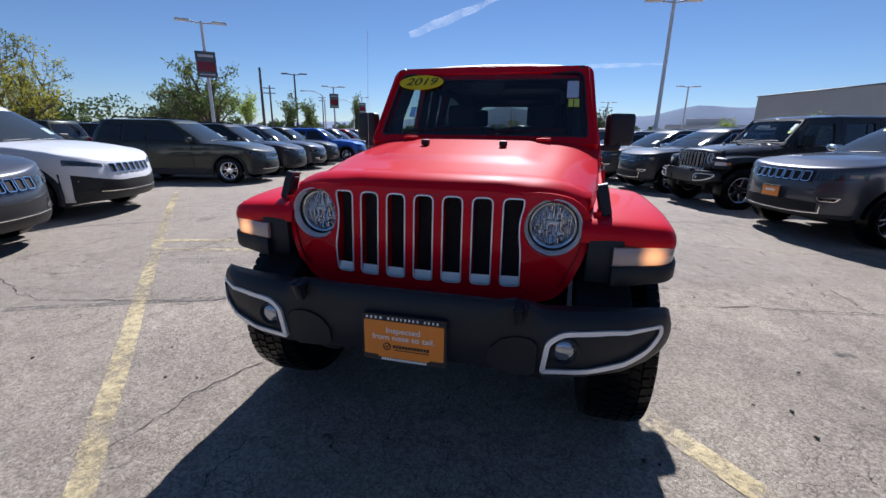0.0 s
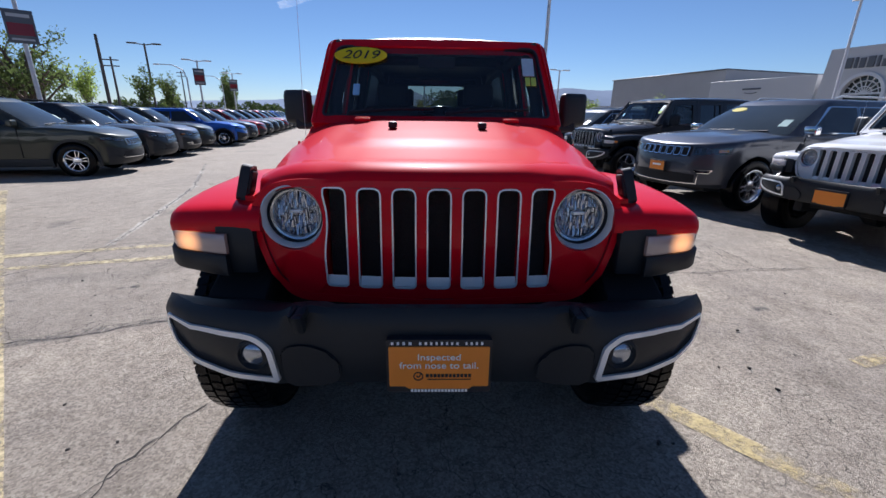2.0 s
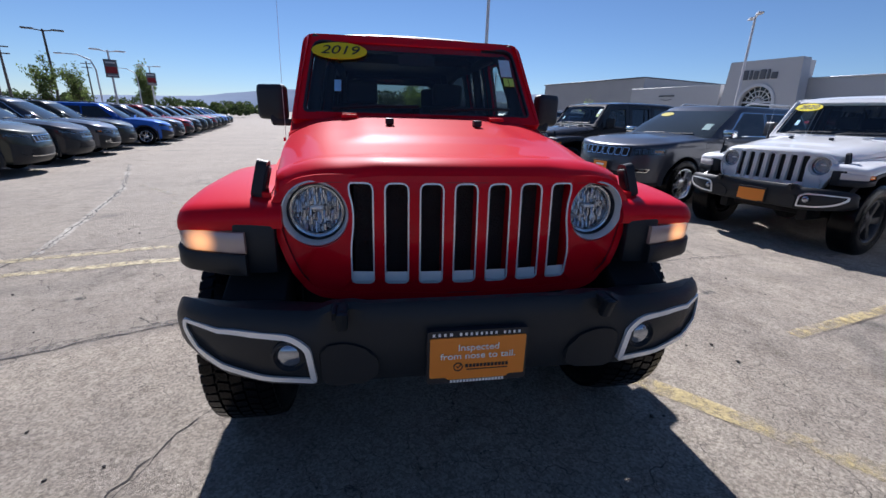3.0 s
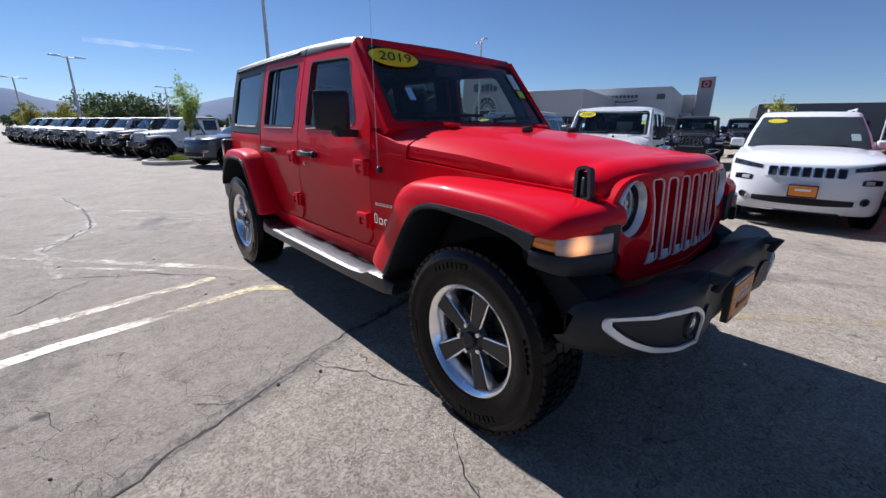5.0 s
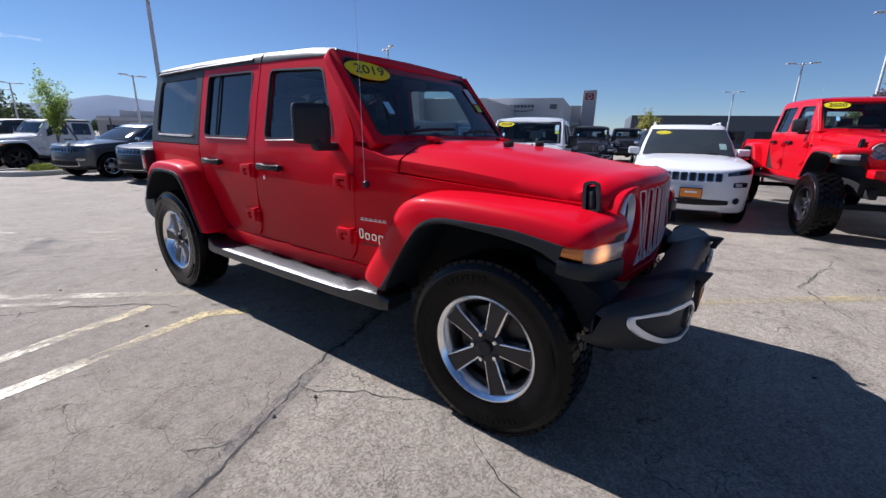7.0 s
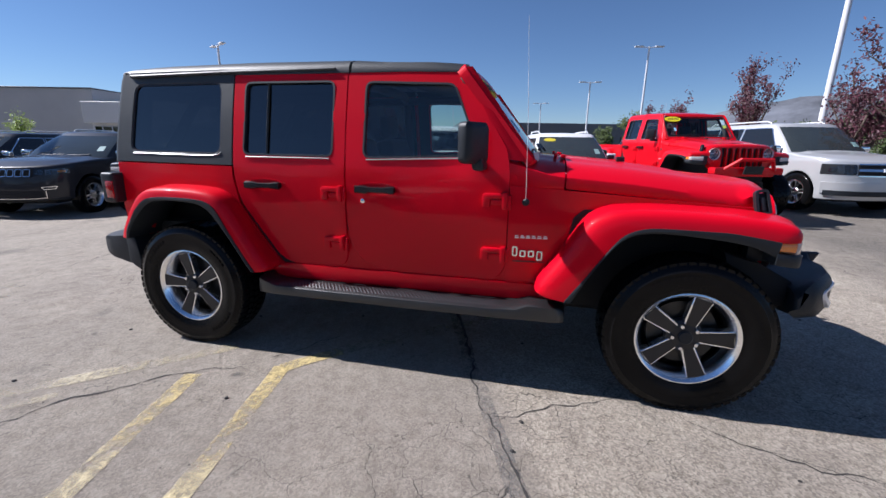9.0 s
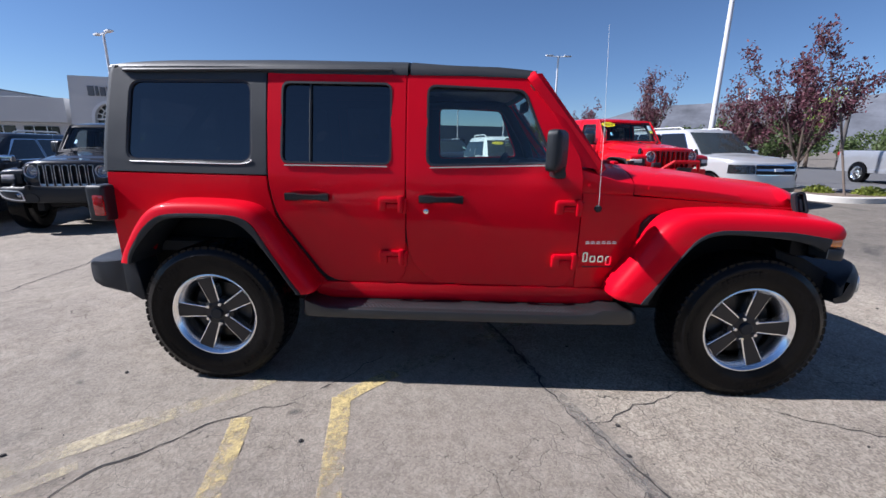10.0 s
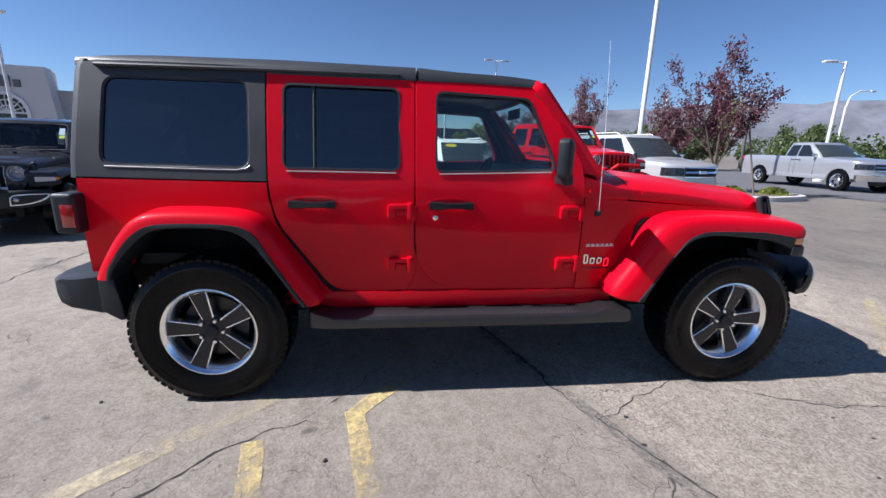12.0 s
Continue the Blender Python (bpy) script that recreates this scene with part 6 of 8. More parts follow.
    def band(xs, lo, hi, d, back, sub=3):
        """A strip laid across the nose between two heights."""
        rings2 = []
        for x in xs:
            a, b = lo(x), hi(x)
            rings2.append([nose(x, lerp(a, b, i / sub), d) for i in range(sub + 1)] + [nose(x, b, back), nose(x, a, back)])
        bm = B()
        loft(bm, rings2)
        return bm

    def span(a, b, k=10):
        return [lerp(a, b, i / k) * w for i in range(k + 1)]
    # cabin shell
    rear_b, rear_t = (wb * 0.62 + 0.35, wb * 0.62 + 0.25) if pickup else (end - 0.10, end - 0.10 - back)
    lev = [(belt - 0.04, 0.0), (belt + (H - belt) * 0.35, 0.36), (belt + (H - belt) * 0.70, 0.74), (H - 0.075, 0.93), (H - 0.035, 1.0)]

    def front(t):
        return lerp(cowl, top, t)

    def rear(t):
        return lerp(rear_b, rear_t, t)

    def hw(t):
        return lerp(w - 0.045, w * 0.755, t ** 1.15)

    def t_at(z):
        return interp(z, lev)

    def hwz(z):
        return interp(z, [(q, hw(t)) for q, t in lev])
    plan = [(0, -0.05, 0), (0.5, -0.03, 0), (0.85, 0.03, 0), (0.97, 0.10, 0), (1.0, 0.26, 0), (1.0, -0.22, 1), (0.96, -0.06, 1), (0.85, 0.0, 1), (0, 0.04, 1)]

    def outline(t, z, k=1.0, ins=0.0):
        pts = [(u * hw(t) * k, (front(t) + ins + v) if not e else (rear(t) - ins + v)) for u, v, e in plan]
        return [Vector((x, y, z)) for x, y in pts] + [Vector((-x, y, z)) for x, y in reversed(pts[1:-1])]
    bm = B()
    rings = [outline(t, z) for z, t in lev] + [outline(1.0, H - 0.012, 0.93, 0.06), outline(1.0, H, 0.78, 0.18), outline(1.0, H + 0.008, 0.45, 0.35)]
    loft(bm, rings)
    cabin = part("cabin_shell", bm, P, car, smooth=50)

    def gside(y, z, d=0.0):
        return Vector((-(hwz(z) - d), y, z))
    z0, z1 = belt + 0.035, H - 0.125
    y_f0, y_f1 = front(t_at(z0)) + 0.36, front(t_at(z1)) + 0.14
    r0, r1 = rear(t_at(z0)) - 0.20, rear(t_at(z1)) - 0.20
    mid = lerp(y_f1, r1, 0.36 if not pickup else 0.48)
    mid2 = lerp(y_f1, r1, 0.72)
    wins = [[(y_f0, z0), (mid - 0.03, z0), (mid - 0.03, z1), (y_f1 + 0.06, z1)]]
    if pickup:
        wins.append([(mid + 0.03, z0), (r0, z0), (r1, z1), (mid + 0.03, z1)])
    else:
        wins += [[(mid + 0.03, z0), (mid2 - 0.03, z0), (mid2 - 0.03, z1), (mid + 0.03, z1)], [(mid2 + 0.03, z0 + 0.02), (r0 - 0.02, z0 + 0.04), (r1, z1), (mid2 + 0.03, z1)]]
    for k in (0, 1):
        for q in wins:
            bm = sheet(B(), rounded(q, 0.03, 3), gside, -0.018, 0.02)
            o = part("side_window", bm if k == 0 else flip(bm), M["fargl"], cabin)
            if chrome:
                rq = rounded(q, 0.03, 3)
                bm = frame_ring(B(), scaled(rq, 0.012), scaled(rq, -0.004), gside, -0.022, 0.005)
                part("window_trim", bm if k == 0 else flip(bm), M["chrome"], cabin)
        s = -1 if k == 0 else 1
        bm = B()
        rbox(bm, (s * (w + 0.05), cowl + 0.34, belt + 0.07), (0.20, 0.11, 0.135), 0.035, 3)
        rbox(bm, (s * (w - 0.03), cowl + 0.34, belt + 0.01), (0.12, 0.06, 0.04), 0.01)
        part("mirror", bm, M["chrome"] if chrome else (M["plastic"] if colour == "white" and cladding else P), car)
        for yy in (mid - 0.16, mid2 - 0.10):
            bm = rbox(B(), (s * (w + 0.012), yy, belt - 0.12), (0.03, 0.19, 0.035), 0.012)
            part("door_handle", bm, P if not chrome else M["chrome"], car)
        # door seams
        for yy in (cowl + 0.32, mid, mid2 + 0.02):
            part("door_seam", rbox(B(), (s * (w - 0.003), yy, (belt + 0.40) / 2), (0.012, 0.008, belt - 0.46), 0), M["dark"], car, smooth=0)
        # arches
        for yy in (0.0, wb):
            bm, rings2 = B(), []
            for q in range(17):
                a = math.pi * q / 16
                rings2.append([Vector((s * xx, yy + R * math.cos(a), r + R * math.sin(a))) for xx in (w - 0.06, w - 0.30)])
            loft(bm, rings2, cap=False, closed=False)
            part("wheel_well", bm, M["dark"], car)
            if cladding:
                bm, rings2 = B(), []
                for q in range(-2, 23):
                    a = math.pi * q / 20
                    rings2.append([Vector((s * xx, yy + rr * math.cos(a), r + rr * math.sin(a))) for xx, rr in ((w - 0.05, r + 0.045), (w + 0.012, r + 0.045), (w + 0.016, r + 0.095), (w - 0.03, r + 0.11))])
                loft(bm, rings2)
                part("arch_trim", bm, M["plastic"], car)
        bm = rbox(B(), (s * (w - 0.025), wb / 2, floor + 0.07), (0.06, wb - 2 * r - 0.14, 0.16), 0.02)
        part("sill_trim", bm, M["plastic"] if cladding else P, car)
        bm = rbox(B(), (s * w * 0.80, end - 0.05, belt - 0.10), (0.20, 0.16, 0.16), 0.03)
        part("tail_lamp", bm, M["redlens"], car)
        # head lamp following the corner
        if grille == "seven":
            xs, lo, hi = span(0.53, 0.955, 12), lambda x: lip - 0.125 + 0.10 * (abs(x) / w - 0.53), lambda x: lip - 0.005 + 0.03 * (abs(x) / w - 0.53)
            if not chrome:
                xs, lo, hi = span(0.55, 0.96, 12), lambda x: lip - 0.050 + 0.10 * (abs(x) / w - 0.55), lambda x: lip + 0.000 + 0.17 * (abs(x) / w - 0.55)
        else:
            xs, lo, hi = span(0.58, 0.982, 14), lambda x: hood - 0.37, lambda x: hood - 0.165
        bm = band(xs, lo, hi, -0.004, 0.05)
        hl = part("headlight", bm if s > 0 else flip(bm), M["dark"], car)
        for u, v in ((0.575, 0.64), (0.70, 0.76)) if chrome else ((0.62, 0.67), (0.72, 0.77)):
            bm = band(span(u, v, 4), lambda x: lerp(lo(x), hi(x), 0.14), lambda x: lerp(lo(x), hi(x), 0.86), -0.010, 0.02)
            part("reflector", bm if s > 0 else flip(bm), M["gloss"], hl)
        bm = band(span(0.85, 0.93, 4), lambda x: lerp(lo(x), hi(x), 0.3), lambda x: lerp(lo(x), hi(x), 0.7), -0.010, 0.02)
        part("side_marker", bm if s > 0 else flip(bm), M["amber_dim"] if grille == "seven" and chrome else M["gloss"], hl)
        bm = band(xs, lo, hi, -0.016, -0.012)
        o = part("lens", bm if s > 0 else flip(bm), M["lens"], hl)
        o.visible_shadow = False
        if plain:
            # dark main lamp pod and a small round fog lamp below it
            bm = band(span(0.66, 0.90, 8), lambda x: lip - 0.215, lambda x: lip - 0.135 - 0.10 * abs(abs(x) / w - 0.78), -0.005, 0.03)
            pod = part("lamp_pod", bm if s > 0 else flip(bm), M["gloss"], car)
            bm = band(span(0.70, 0.80, 5), lambda x: lip - 0.202, lambda x: lip - 0.155, -0.010, 0.0)
            part("reflector", bm if s > 0 else flip(bm), M["lamp_rib"], pod)
            ring = circle(s * 0.74 * w, lip - 0.430, 0.052, 20)
            fb = part("fog_lamp", sheet(B(), ring if s > 0 else ring[::-1], nose, -0.006, 0.02), M["gloss"], car)
            part("fog_trim", frame_ring(B(), ring, circle(s * 0.74 * w, lip - 0.430, 0.038, 20), nose, -0.016, 0.0), M["chrome"], fb)
        elif grille == "seven":
            fz = lip - 0.385
            q = rounded([(s * 0.60 * w, fz + 0.055), (s * 0.64 * w, fz), (s * 0.79 * w, fz + 0.005), (s * 0.83 * w, fz + 0.065)], 0.012, 3)
            fb = part("fog_pocket", sheet(B(), q, nose, -0.006, 0.03), M["gloss"], car)
            part("fog_trim", frame_ring(B(), q, scaled(q, -0.011), nose, -0.014, 0.01), M["chrome"] if chrome else M["plastic"], fb)
    # windscreen and rear window
    def wsurf(u, z, d=0.0):
        t = t_at(z)
        v = interp(abs(u), [(0, -0.05), (0.5, -0.03), (0.85, 0.03), (0.97, 0.10)])
        return Vector((u * hwz(z), front(t) + v + d, z - d * 0.6))
    bm = B()
    zz = [lerp(belt + 0.0, H - 0.10, k / 6) for k in range(7)]
    uu = [-0.93, -0.85, -0.6, -0.3, 0, 0.3, 0.6, 0.85, 0.93]
    g = [[bm.verts.new(wsurf(u, z, -0.010)) for u in uu] for z in zz]
    for a, b in zip(g, g[1:]):
        ring_faces(bm, a, b, False)
    part("windscreen", bm, M["farscreen"], cabin)
    if not pickup:
        bm = B()
        g = [[bm.verts.new(Vector((u * hwz(z), rear(t_at(z)) + 0.05 - 0.06 * abs(u) ** 2, z))) for u in (-0.8, -0.4, 0, 0.4, 0.8)] for z in (belt + 0.05, lerp(belt, H, 0.5), H - 0.12)]
        for a, b in zip(g, g[1:]):
            ring_faces(bm, a, b, False)
        part("rear_window", bm, M["fargl"], cabin)
    if oval:
        ov = [(-0.60 + 0.19 * math.cos(2 * math.pi * q / 30), H - 0.17 + 0.036 * math.sin(2 * math.pi * q / 30)) for q in range(30)]
        part("year_sticker", sheet(B(), ov, wsurf, -0.014, -0.004), M["yellow_in"], cabin, "yellow oval windscreen sticker")
    part("window_sticker", sheet(B(), [(0.66, belt + 0.12), (0.80, belt + 0.12), (0.80, belt + 0.22), (0.66, belt + 0.22)], wsurf, -0.013, -0.004), M["pane_sticker"], cabin)
    for x0, x1 in ((-0.5, 0.0), (0.1, 0.6)):
        bm = tube(B(), [wsurf(x0, belt + 0.03, -0.02), wsurf(x1, belt + 0.045, -0.02)], 0.008, 6)
        part("wiper", bm, M["plastic"], cabin)
    # nose
    yn = -fo - 0.004
    if grille == "seven":
        back = part("grille", band(span(-0.50, 0.50, 14), lambda x: lip - 0.145, lambda x: lip + 0.005, -0.006, 0.03), P if not chrome else M["dark"], car)
        for i in range(7):
            cx = (i - 3) * w * 0.137
            q = rounded([(cx - w * 0.058, lip - 0.138), (cx + w * 0.058, lip - 0.138), (cx + w * 0.061, lip - 0.002), (cx - w * 0.061, lip - 0.002)], 0.024, 3)
            fr = part("grille_slot", frame_ring(B(), q, scaled(q, -0.011), nose, -0.022, 0.01), M["chrome"], back)
            part("slot_mesh", sheet(B(), scaled(q, -0.009), nose, -0.010, 0.0), M["dark"], fr)
        i0, i1 = (0.375, 0.475) if plain else (0.40, 0.545)
        part("lower_intake", band(span(-0.62, 0.62, 16), lambda x: i0 + 0.05 * (abs(x) / w) ** 2, lambda x: i1 - 0.03 * (abs(x) / w) ** 2, -0.006, 0.03), M["dark"], car)
        if plain:
            part("bumper_trim", band(span(-0.50, 0.50, 16), lambda x: 0.262, lambda x: 0.285, -0.014, 0.02), M["chrome"], car)
        else:
            part("lower_valance", band(span(-0.93, 0.93, 24), lambda x: floor + chin - 0.01, lambda x: 0.375 + 0.05 * (abs(x) / w) ** 3, -0.008, 0.03), M["plastic"], car)
            part("bumper_trim", band(span(-0.66, 0.66, 16), lambda x: 0.378 + 0.06 * (abs(x) / w) ** 3, lambda x: 0.390 + 0.06 * (abs(x) / w) ** 3, -0.014, 0.02), M["chrome"] if chrome or colour != "black" else M["plastic"], car)
        if chrome:
            for s in (-1, 1):
                bm = band(span(0.655, 0.668, 2), lambda x: 0.395, lambda x: 0.53, -0.014, 0.02)
                part("intake_trim", bm if s > 0 else flip(bm), M["chrome"], car)
        if cladding:
            part("bumper_cladding", band(span(-0.986, 0.986, 28), lambda x: 0.36, lambda x: 0.53 + 0.15 * (abs(x) / w) ** 2, -0.003, 0.03), M["plastic"], car)
    else:
        gr = part("grille", band(span(-0.56, 0.56, 12), lambda x: hood - 0.40, lambda x: hood - 0.15, -0.008, 0.03), M["dark"], car)
        for z0_, z1_ in ((-0.40, -0.375), (-0.295, -0.25), (-0.172, -0.148)):
            part("grille_bar", band(span(-0.56, 0.56, 12), lambda x: hood + z0_, lambda x: hood + z1_, -0.026, 0.0), M["chrome"], gr)
        part("emblem", band(span(-0.13, 0.13, 4), lambda x: hood - 0.306, lambda x: hood - 0.238, -0.034, 0.0), M["satin"], gr)
        part("front_bumper", band(span(-0.965, 0.965, 24), lambda x: 0.44, lambda x: 0.66, -0.03, 0.05), M["chrome"] if pickup else P, car)
        part("lower_intake", band(span(-0.62, 0.62, 10), lambda x: 0.30, lambda x: 0.43, -0.01, 0.03) if pickup else band(span(-0.94, 0.94, 20), lambda x: 0.40, lambda x: 0.50, -0.038, 0.03), M["plastic"], car)
    if card:
        fr = part("card_frame", rbox(B(), (0, yn - 0.045, lip - 0.32), (0.32, 0.02, 0.17), 0.004), M["ink"], car)
        part("dealer_card", rbox(B(), (0, yn - 0.057, lip - 0.32), (0.295, 0.006, 0.135), 0.002), M["card"], fr, "orange paper card with a pale strip")
        part("card_bar", rbox(B(), (0, yn - 0.061, lip - 0.305), (0.17, 0.003, 0.03), 0), M["white_ink"], fr)
    if rails:
        for s in (-1, 1):
            bm = tube(B(), [(s * w * 0.66, top + 0.30, H + 0.0), (s * w * 0.68, top + 0.42, H + 0.045), (s * w * 0.68, rear_t - 0.40, H + 0.045), (s * w * 0.66, rear_t - 0.28, H + 0.0)], 0.016, 8)
            part("roof_rail", bm, M["satin"] if chrome or colour == "white" else M["plastic"], car)
    wheel_set(car, [(-(w - 0.10), 0, r, 10), (w - 0.10, 0, r, 40), (-(w - 0.10), wb, r, 70), (w - 0.10, wb, r, 25)], r, r * 0.63, 0.24, "multi", tread=False)
    return car


# ---- the lot ----
EAST, NORTH = Vector((0.961, 0.276, 0)), Vector((-0.276, 0.961, 0))


def lot(a, b, z=0.0):
    """A place by the lot's own axes: a across the aisle, b along it."""
    p = EAST * a + NORTH * b
    return Vector((p.x, p.y, z))


def ground_z(x, y):
    """The lot rises gently towards the far corner and falls away to the north."""
    dip = -0.26 * (1 - math.exp(-(max(0.0, y - 4.0) / 7.0) ** 1.3)) - 0.05 * math.exp(-(((x - 6.8) / 2.4) ** 2 + ((y + 0.9) / 3.0) ** 2)) - 0.10 * math.exp(-(((x - 5.2) / 2.2) ** 2 + ((y - 2.6) / 2.2) ** 2))
    s = 0.64 * x - 0.77 * y - 7.0
    return dip if s <= 0 else dip + min(0.12, 0.0085 * s * s)


def ground_sheet():
    bm = B()
    ticks = [0, 2, 4, 6, 8, 10, 12, 14, 16, 18, 20, 23, 26, 30, 36, 45, 60, 90, 140, 250, 500, 1000, 2500]
    line = [-t for t in reversed(ticks[1:])] + ticks
    grid = [[bm.verts.new((x, y, ground_z(x, y))) for y in line] for x in line]
    for a, b in zip(grid, grid[1:]):
        ring_faces(bm, a, b, False)
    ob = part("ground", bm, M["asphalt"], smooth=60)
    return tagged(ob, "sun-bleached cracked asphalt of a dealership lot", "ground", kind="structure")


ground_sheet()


# ---- road marks and cracks ----
def ribbon(bm, pts, width, jitter=0.0, step=0.12, lift=0.004, taper=False, seed=1):
    """A strip on the ground along a line, with a wavering edge."""
    rnd = random.Random(seed)
    path = []
    for (x0, y0), (x1, y1) in zip(pts, pts[1:]):
        n = max(1, int(math.hypot(x1 - x0, y1 - y0) / step))
        path += [(lerp(x0, x1, i / n), lerp(y0, y1, i / n)) for i in range(n)]
    path.append(pts[-1])
    left, right = [], []
    for i, (x, y) in enumerate(path):
        a, b = path[max(0, i - 1)], path[min(len(path) - 1, i + 1)]
        d = Vector((b[0] - a[0], b[1] - a[1])).normalized()
        nx, ny = -d.y, d.x
        off = rnd.uniform(-jitter, jitter) + (0.05 * noise.noise(Vector((x * 2.6, y * 2.6, seed))) + 0.03 * noise.noise(Vector((x * 9, y * 9, seed))) if taper else 0.0)
        t = i / (len(path) - 1)
        w = width * (1 if not taper else (0.25 + rnd.random() * 1.1) * (0.4 + 0.6 * math.sin(math.pi * min(1, max(0.05, t)))))
        for s, row in ((1, left), (-1, right)):
            px, py = x + nx * (off + s * w / 2), y + ny * (off + s * w / 2)
            row.append(bm.verts.new((px, py, ground_z(px, py) + lift)))
    ring_faces(bm, left, right, False)
    return bm


def mark(name, pts, width, mat, label, lift=0.004, **kw):
    ob = part(name, ribbon(B(), pts, width, lift=lift, **kw), M[mat], smooth=0)
    return tagged(ob, label, "road marking" if "line" in name else "crack", kind="structure")


def drive_lane():
    """The newer, darker drive lane past the island."""
    bm, rows = B(), []
    for b in (-14.4, -15.5, -17, -18.5, -20, -22, -24, -26, -28, -31, -34):
        row = []
        for a in range(-24, 61, 2):
            p = lot(a, b + (0.06 * math.sin(a * 1.7) if b == -14.4 else 0.0))
            row.append(bm.verts.new((p.x, p.y, ground_z(p.x, p.y) + (0.012 if b == -14.4 else 0.028))))
        rows.append(row)
    for q, r in zip(rows, rows[1:]):
        ring_faces(bm, q, r, False)
    return tagged(part("drive_lane", bm, M["lane"], smooth=60), "dark newer asphalt of the drive lane", "road", kind="structure")


drive_lane()
YL = "worn yellow stall line flaking off the asphalt"
mark("stall_line", [(-0.80, 2.0), (1.06, -0.13), (1.55, -0.69), (3.2, -2.5)], 0.12, "line_old", YL, jitter=0.004)
mark("stall_line", [(-1.10, 2.24), (-1.0, 2.16), (-0.81, 1.99)], 0.10, "line_yellow", YL, jitter=0.004)
for pts, w in (([(-1.29, 2.70), (-1.85, 2.57)], 0.10), ([(-1.08, 2.245), (-1.85, 2.09)], 0.10), ([(-0.33, 5.56), (-1.11, 6.62), (-1.92, 7.63)], 0.11), ([(-0.46, 5.18), (-1.97, 6.83)], 0.10), ([(-1.65, 3.24), (-2.49, 4.03), (-3.6, 5.1)], 0.06), ([(-0.41, 5.43), (-1.35, 5.35), (-2.02, 5.48)], 0.05),
               ([(2.0, 3.08), (3.2, 3.0), (4.3, 3.22)], 0.09), ([(1.4, 3.6), (3.9, 3.75)], 0.08), ([(2.4, 0.2), (4.6, 0.75)], 0.09)):
    mark("stall_line", pts, w, "line_pale" if pts[0][1] > 2.8 else "line_yellow", "faded pale stall line on worn asphalt" if pts[0][1] > 2.8 else YL, jitter=0.004)
mark("stall_line", [(-7.4, 5.45), (-6.0, 3.96), (-4.0, 1.85), (-1.3, -0.96), (0.4, -2.75)], 0.105, "line_cream", "worn cream stall line on worn asphalt", jitter=0.004)
mark("stall_line", [(-0.92, 2.70), (-1.36, 3.15), (-1.79, 3.61), (-2.49, 4.40), (-4.6, 6.7)], 0.11, "line_pale", "faded pale stall line on worn asphalt", jitter=0.004)
for pts in ([(-1.85, 2.57), (-2.4, 2.44), (-3.46, 2.11), (-4.03, 1.95)], [(-1.85, 2.09), (-2.3, 2.02), (-3.2, 1.76), (-3.7, 1.62)]):
    mark("stall_line", pts, 0.105, "line_cream", "worn cream stall line on worn asphalt", jitter=0.004)
for i, (pts, w) in enumerate((([(-2.47, 4.71), (-2.21, 5.33), (-1.99, 6.01), (-2.01, 7.48), (-2.31, 9.88)], 0.12), ([(-3.32, 2.29), (-3.76, 3.88), (-4.5, 6.03), (-6.6, 10.5)], 0.09), ([(-2.3, 3.5), (-2.47, 4.71)], 0.07))):
    mark("crack_edge", pts, w, "line_dust", "pale crumbled edge of an old crack", lift=0.002, jitter=0.02, step=0.08, seed=60 + i)
CR = "narrow dark crack running across the asphalt"
for i, (pts, w) in enumerate((([(-1.14, 2.49), (-1.36, 2.85), (-1.65, 3.13), (-2.3, 3.5)], 0.012), ([(0.2, 5.9), (0.99, 5.99), (1.7, 6.04), (2.48, 6.05), (3.6, 6.2)], 0.022),
                              ([(-0.6, 2.1), (-1.14, 2.49)], 0.007),
                              ([(-1.21, 0.93), (-1.07, 0.56), (-0.93, 0.24)], 0.007), ([(-0.93, 0.10), (-1.1, -0.18), (-1.17, -0.33), (-1.3, -0.7)], 0.006),
                              ([(-2.47, 4.71), (-2.21, 5.33), (-1.99, 6.01), (-2.01, 7.48), (-2.31, 9.88)], 0.03), ([(-3.4, 0.2), (-2.72, 0.36), (-2.32, 0.46), (-1.78, 0.70), (-1.2, 0.95)], 0.014),
                              ([(-1.3, -1.0), (-1.23, -0.65), (-1.25, -0.49), (-1.07, -0.14)], 0.008), ([(-3.7, 1.34), (-3.42, 1.72), (-3.32, 2.29), (-3.76, 3.88), (-4.5, 6.03), (-6.6, 10.5)], 0.02),
                              ([(-3.32, 2.29), (-2.8, 2.5), (-2.0, 3.4)], 0.010), ([(1.45, 1.45), (2.2, 1.62), (3.11, 1.77), (4.15, 1.97)], 0.012), ([(2.79, 5.0), (3.08, 3.31), (3.1, 2.2), (3.09, 1.78)], 0.012),
                              ([(3.05, 2.63), (2.9, 2.1), (3.1, 1.8)], 0.008), ([(-5.4, 0.6), (-4.4, 0.5), (-3.4, 0.2)], 0.012), ([(1.6, -1.8), (2.6, -1.4), (4.4, -1.9)], 0.010))):
    mark("crack", pts, w, "crack", CR, lift=0.003, jitter=0.012, step=0.05, taper=True, seed=i + 3)
mark("sealed_seam", [(1.6, 1.9), (-0.2, 1.32), (-0.93, 1.06), (-1.30, 0.91), (-1.65, 0.78), (-2.06, 0.60), (-2.35, 0.47), (-3.4, 0.0)], 0.085, "seal", "dark patched seam across the asphalt", lift=0.0025, jitter=0.008)
mark("sealed_seam", [(-1.2, 0.98), (-0.94, 1.05), (0.4, 1.5)], 0.02, "crack", CR, lift=0.0035, jitter=0.01, step=0.05, taper=True, seed=44)


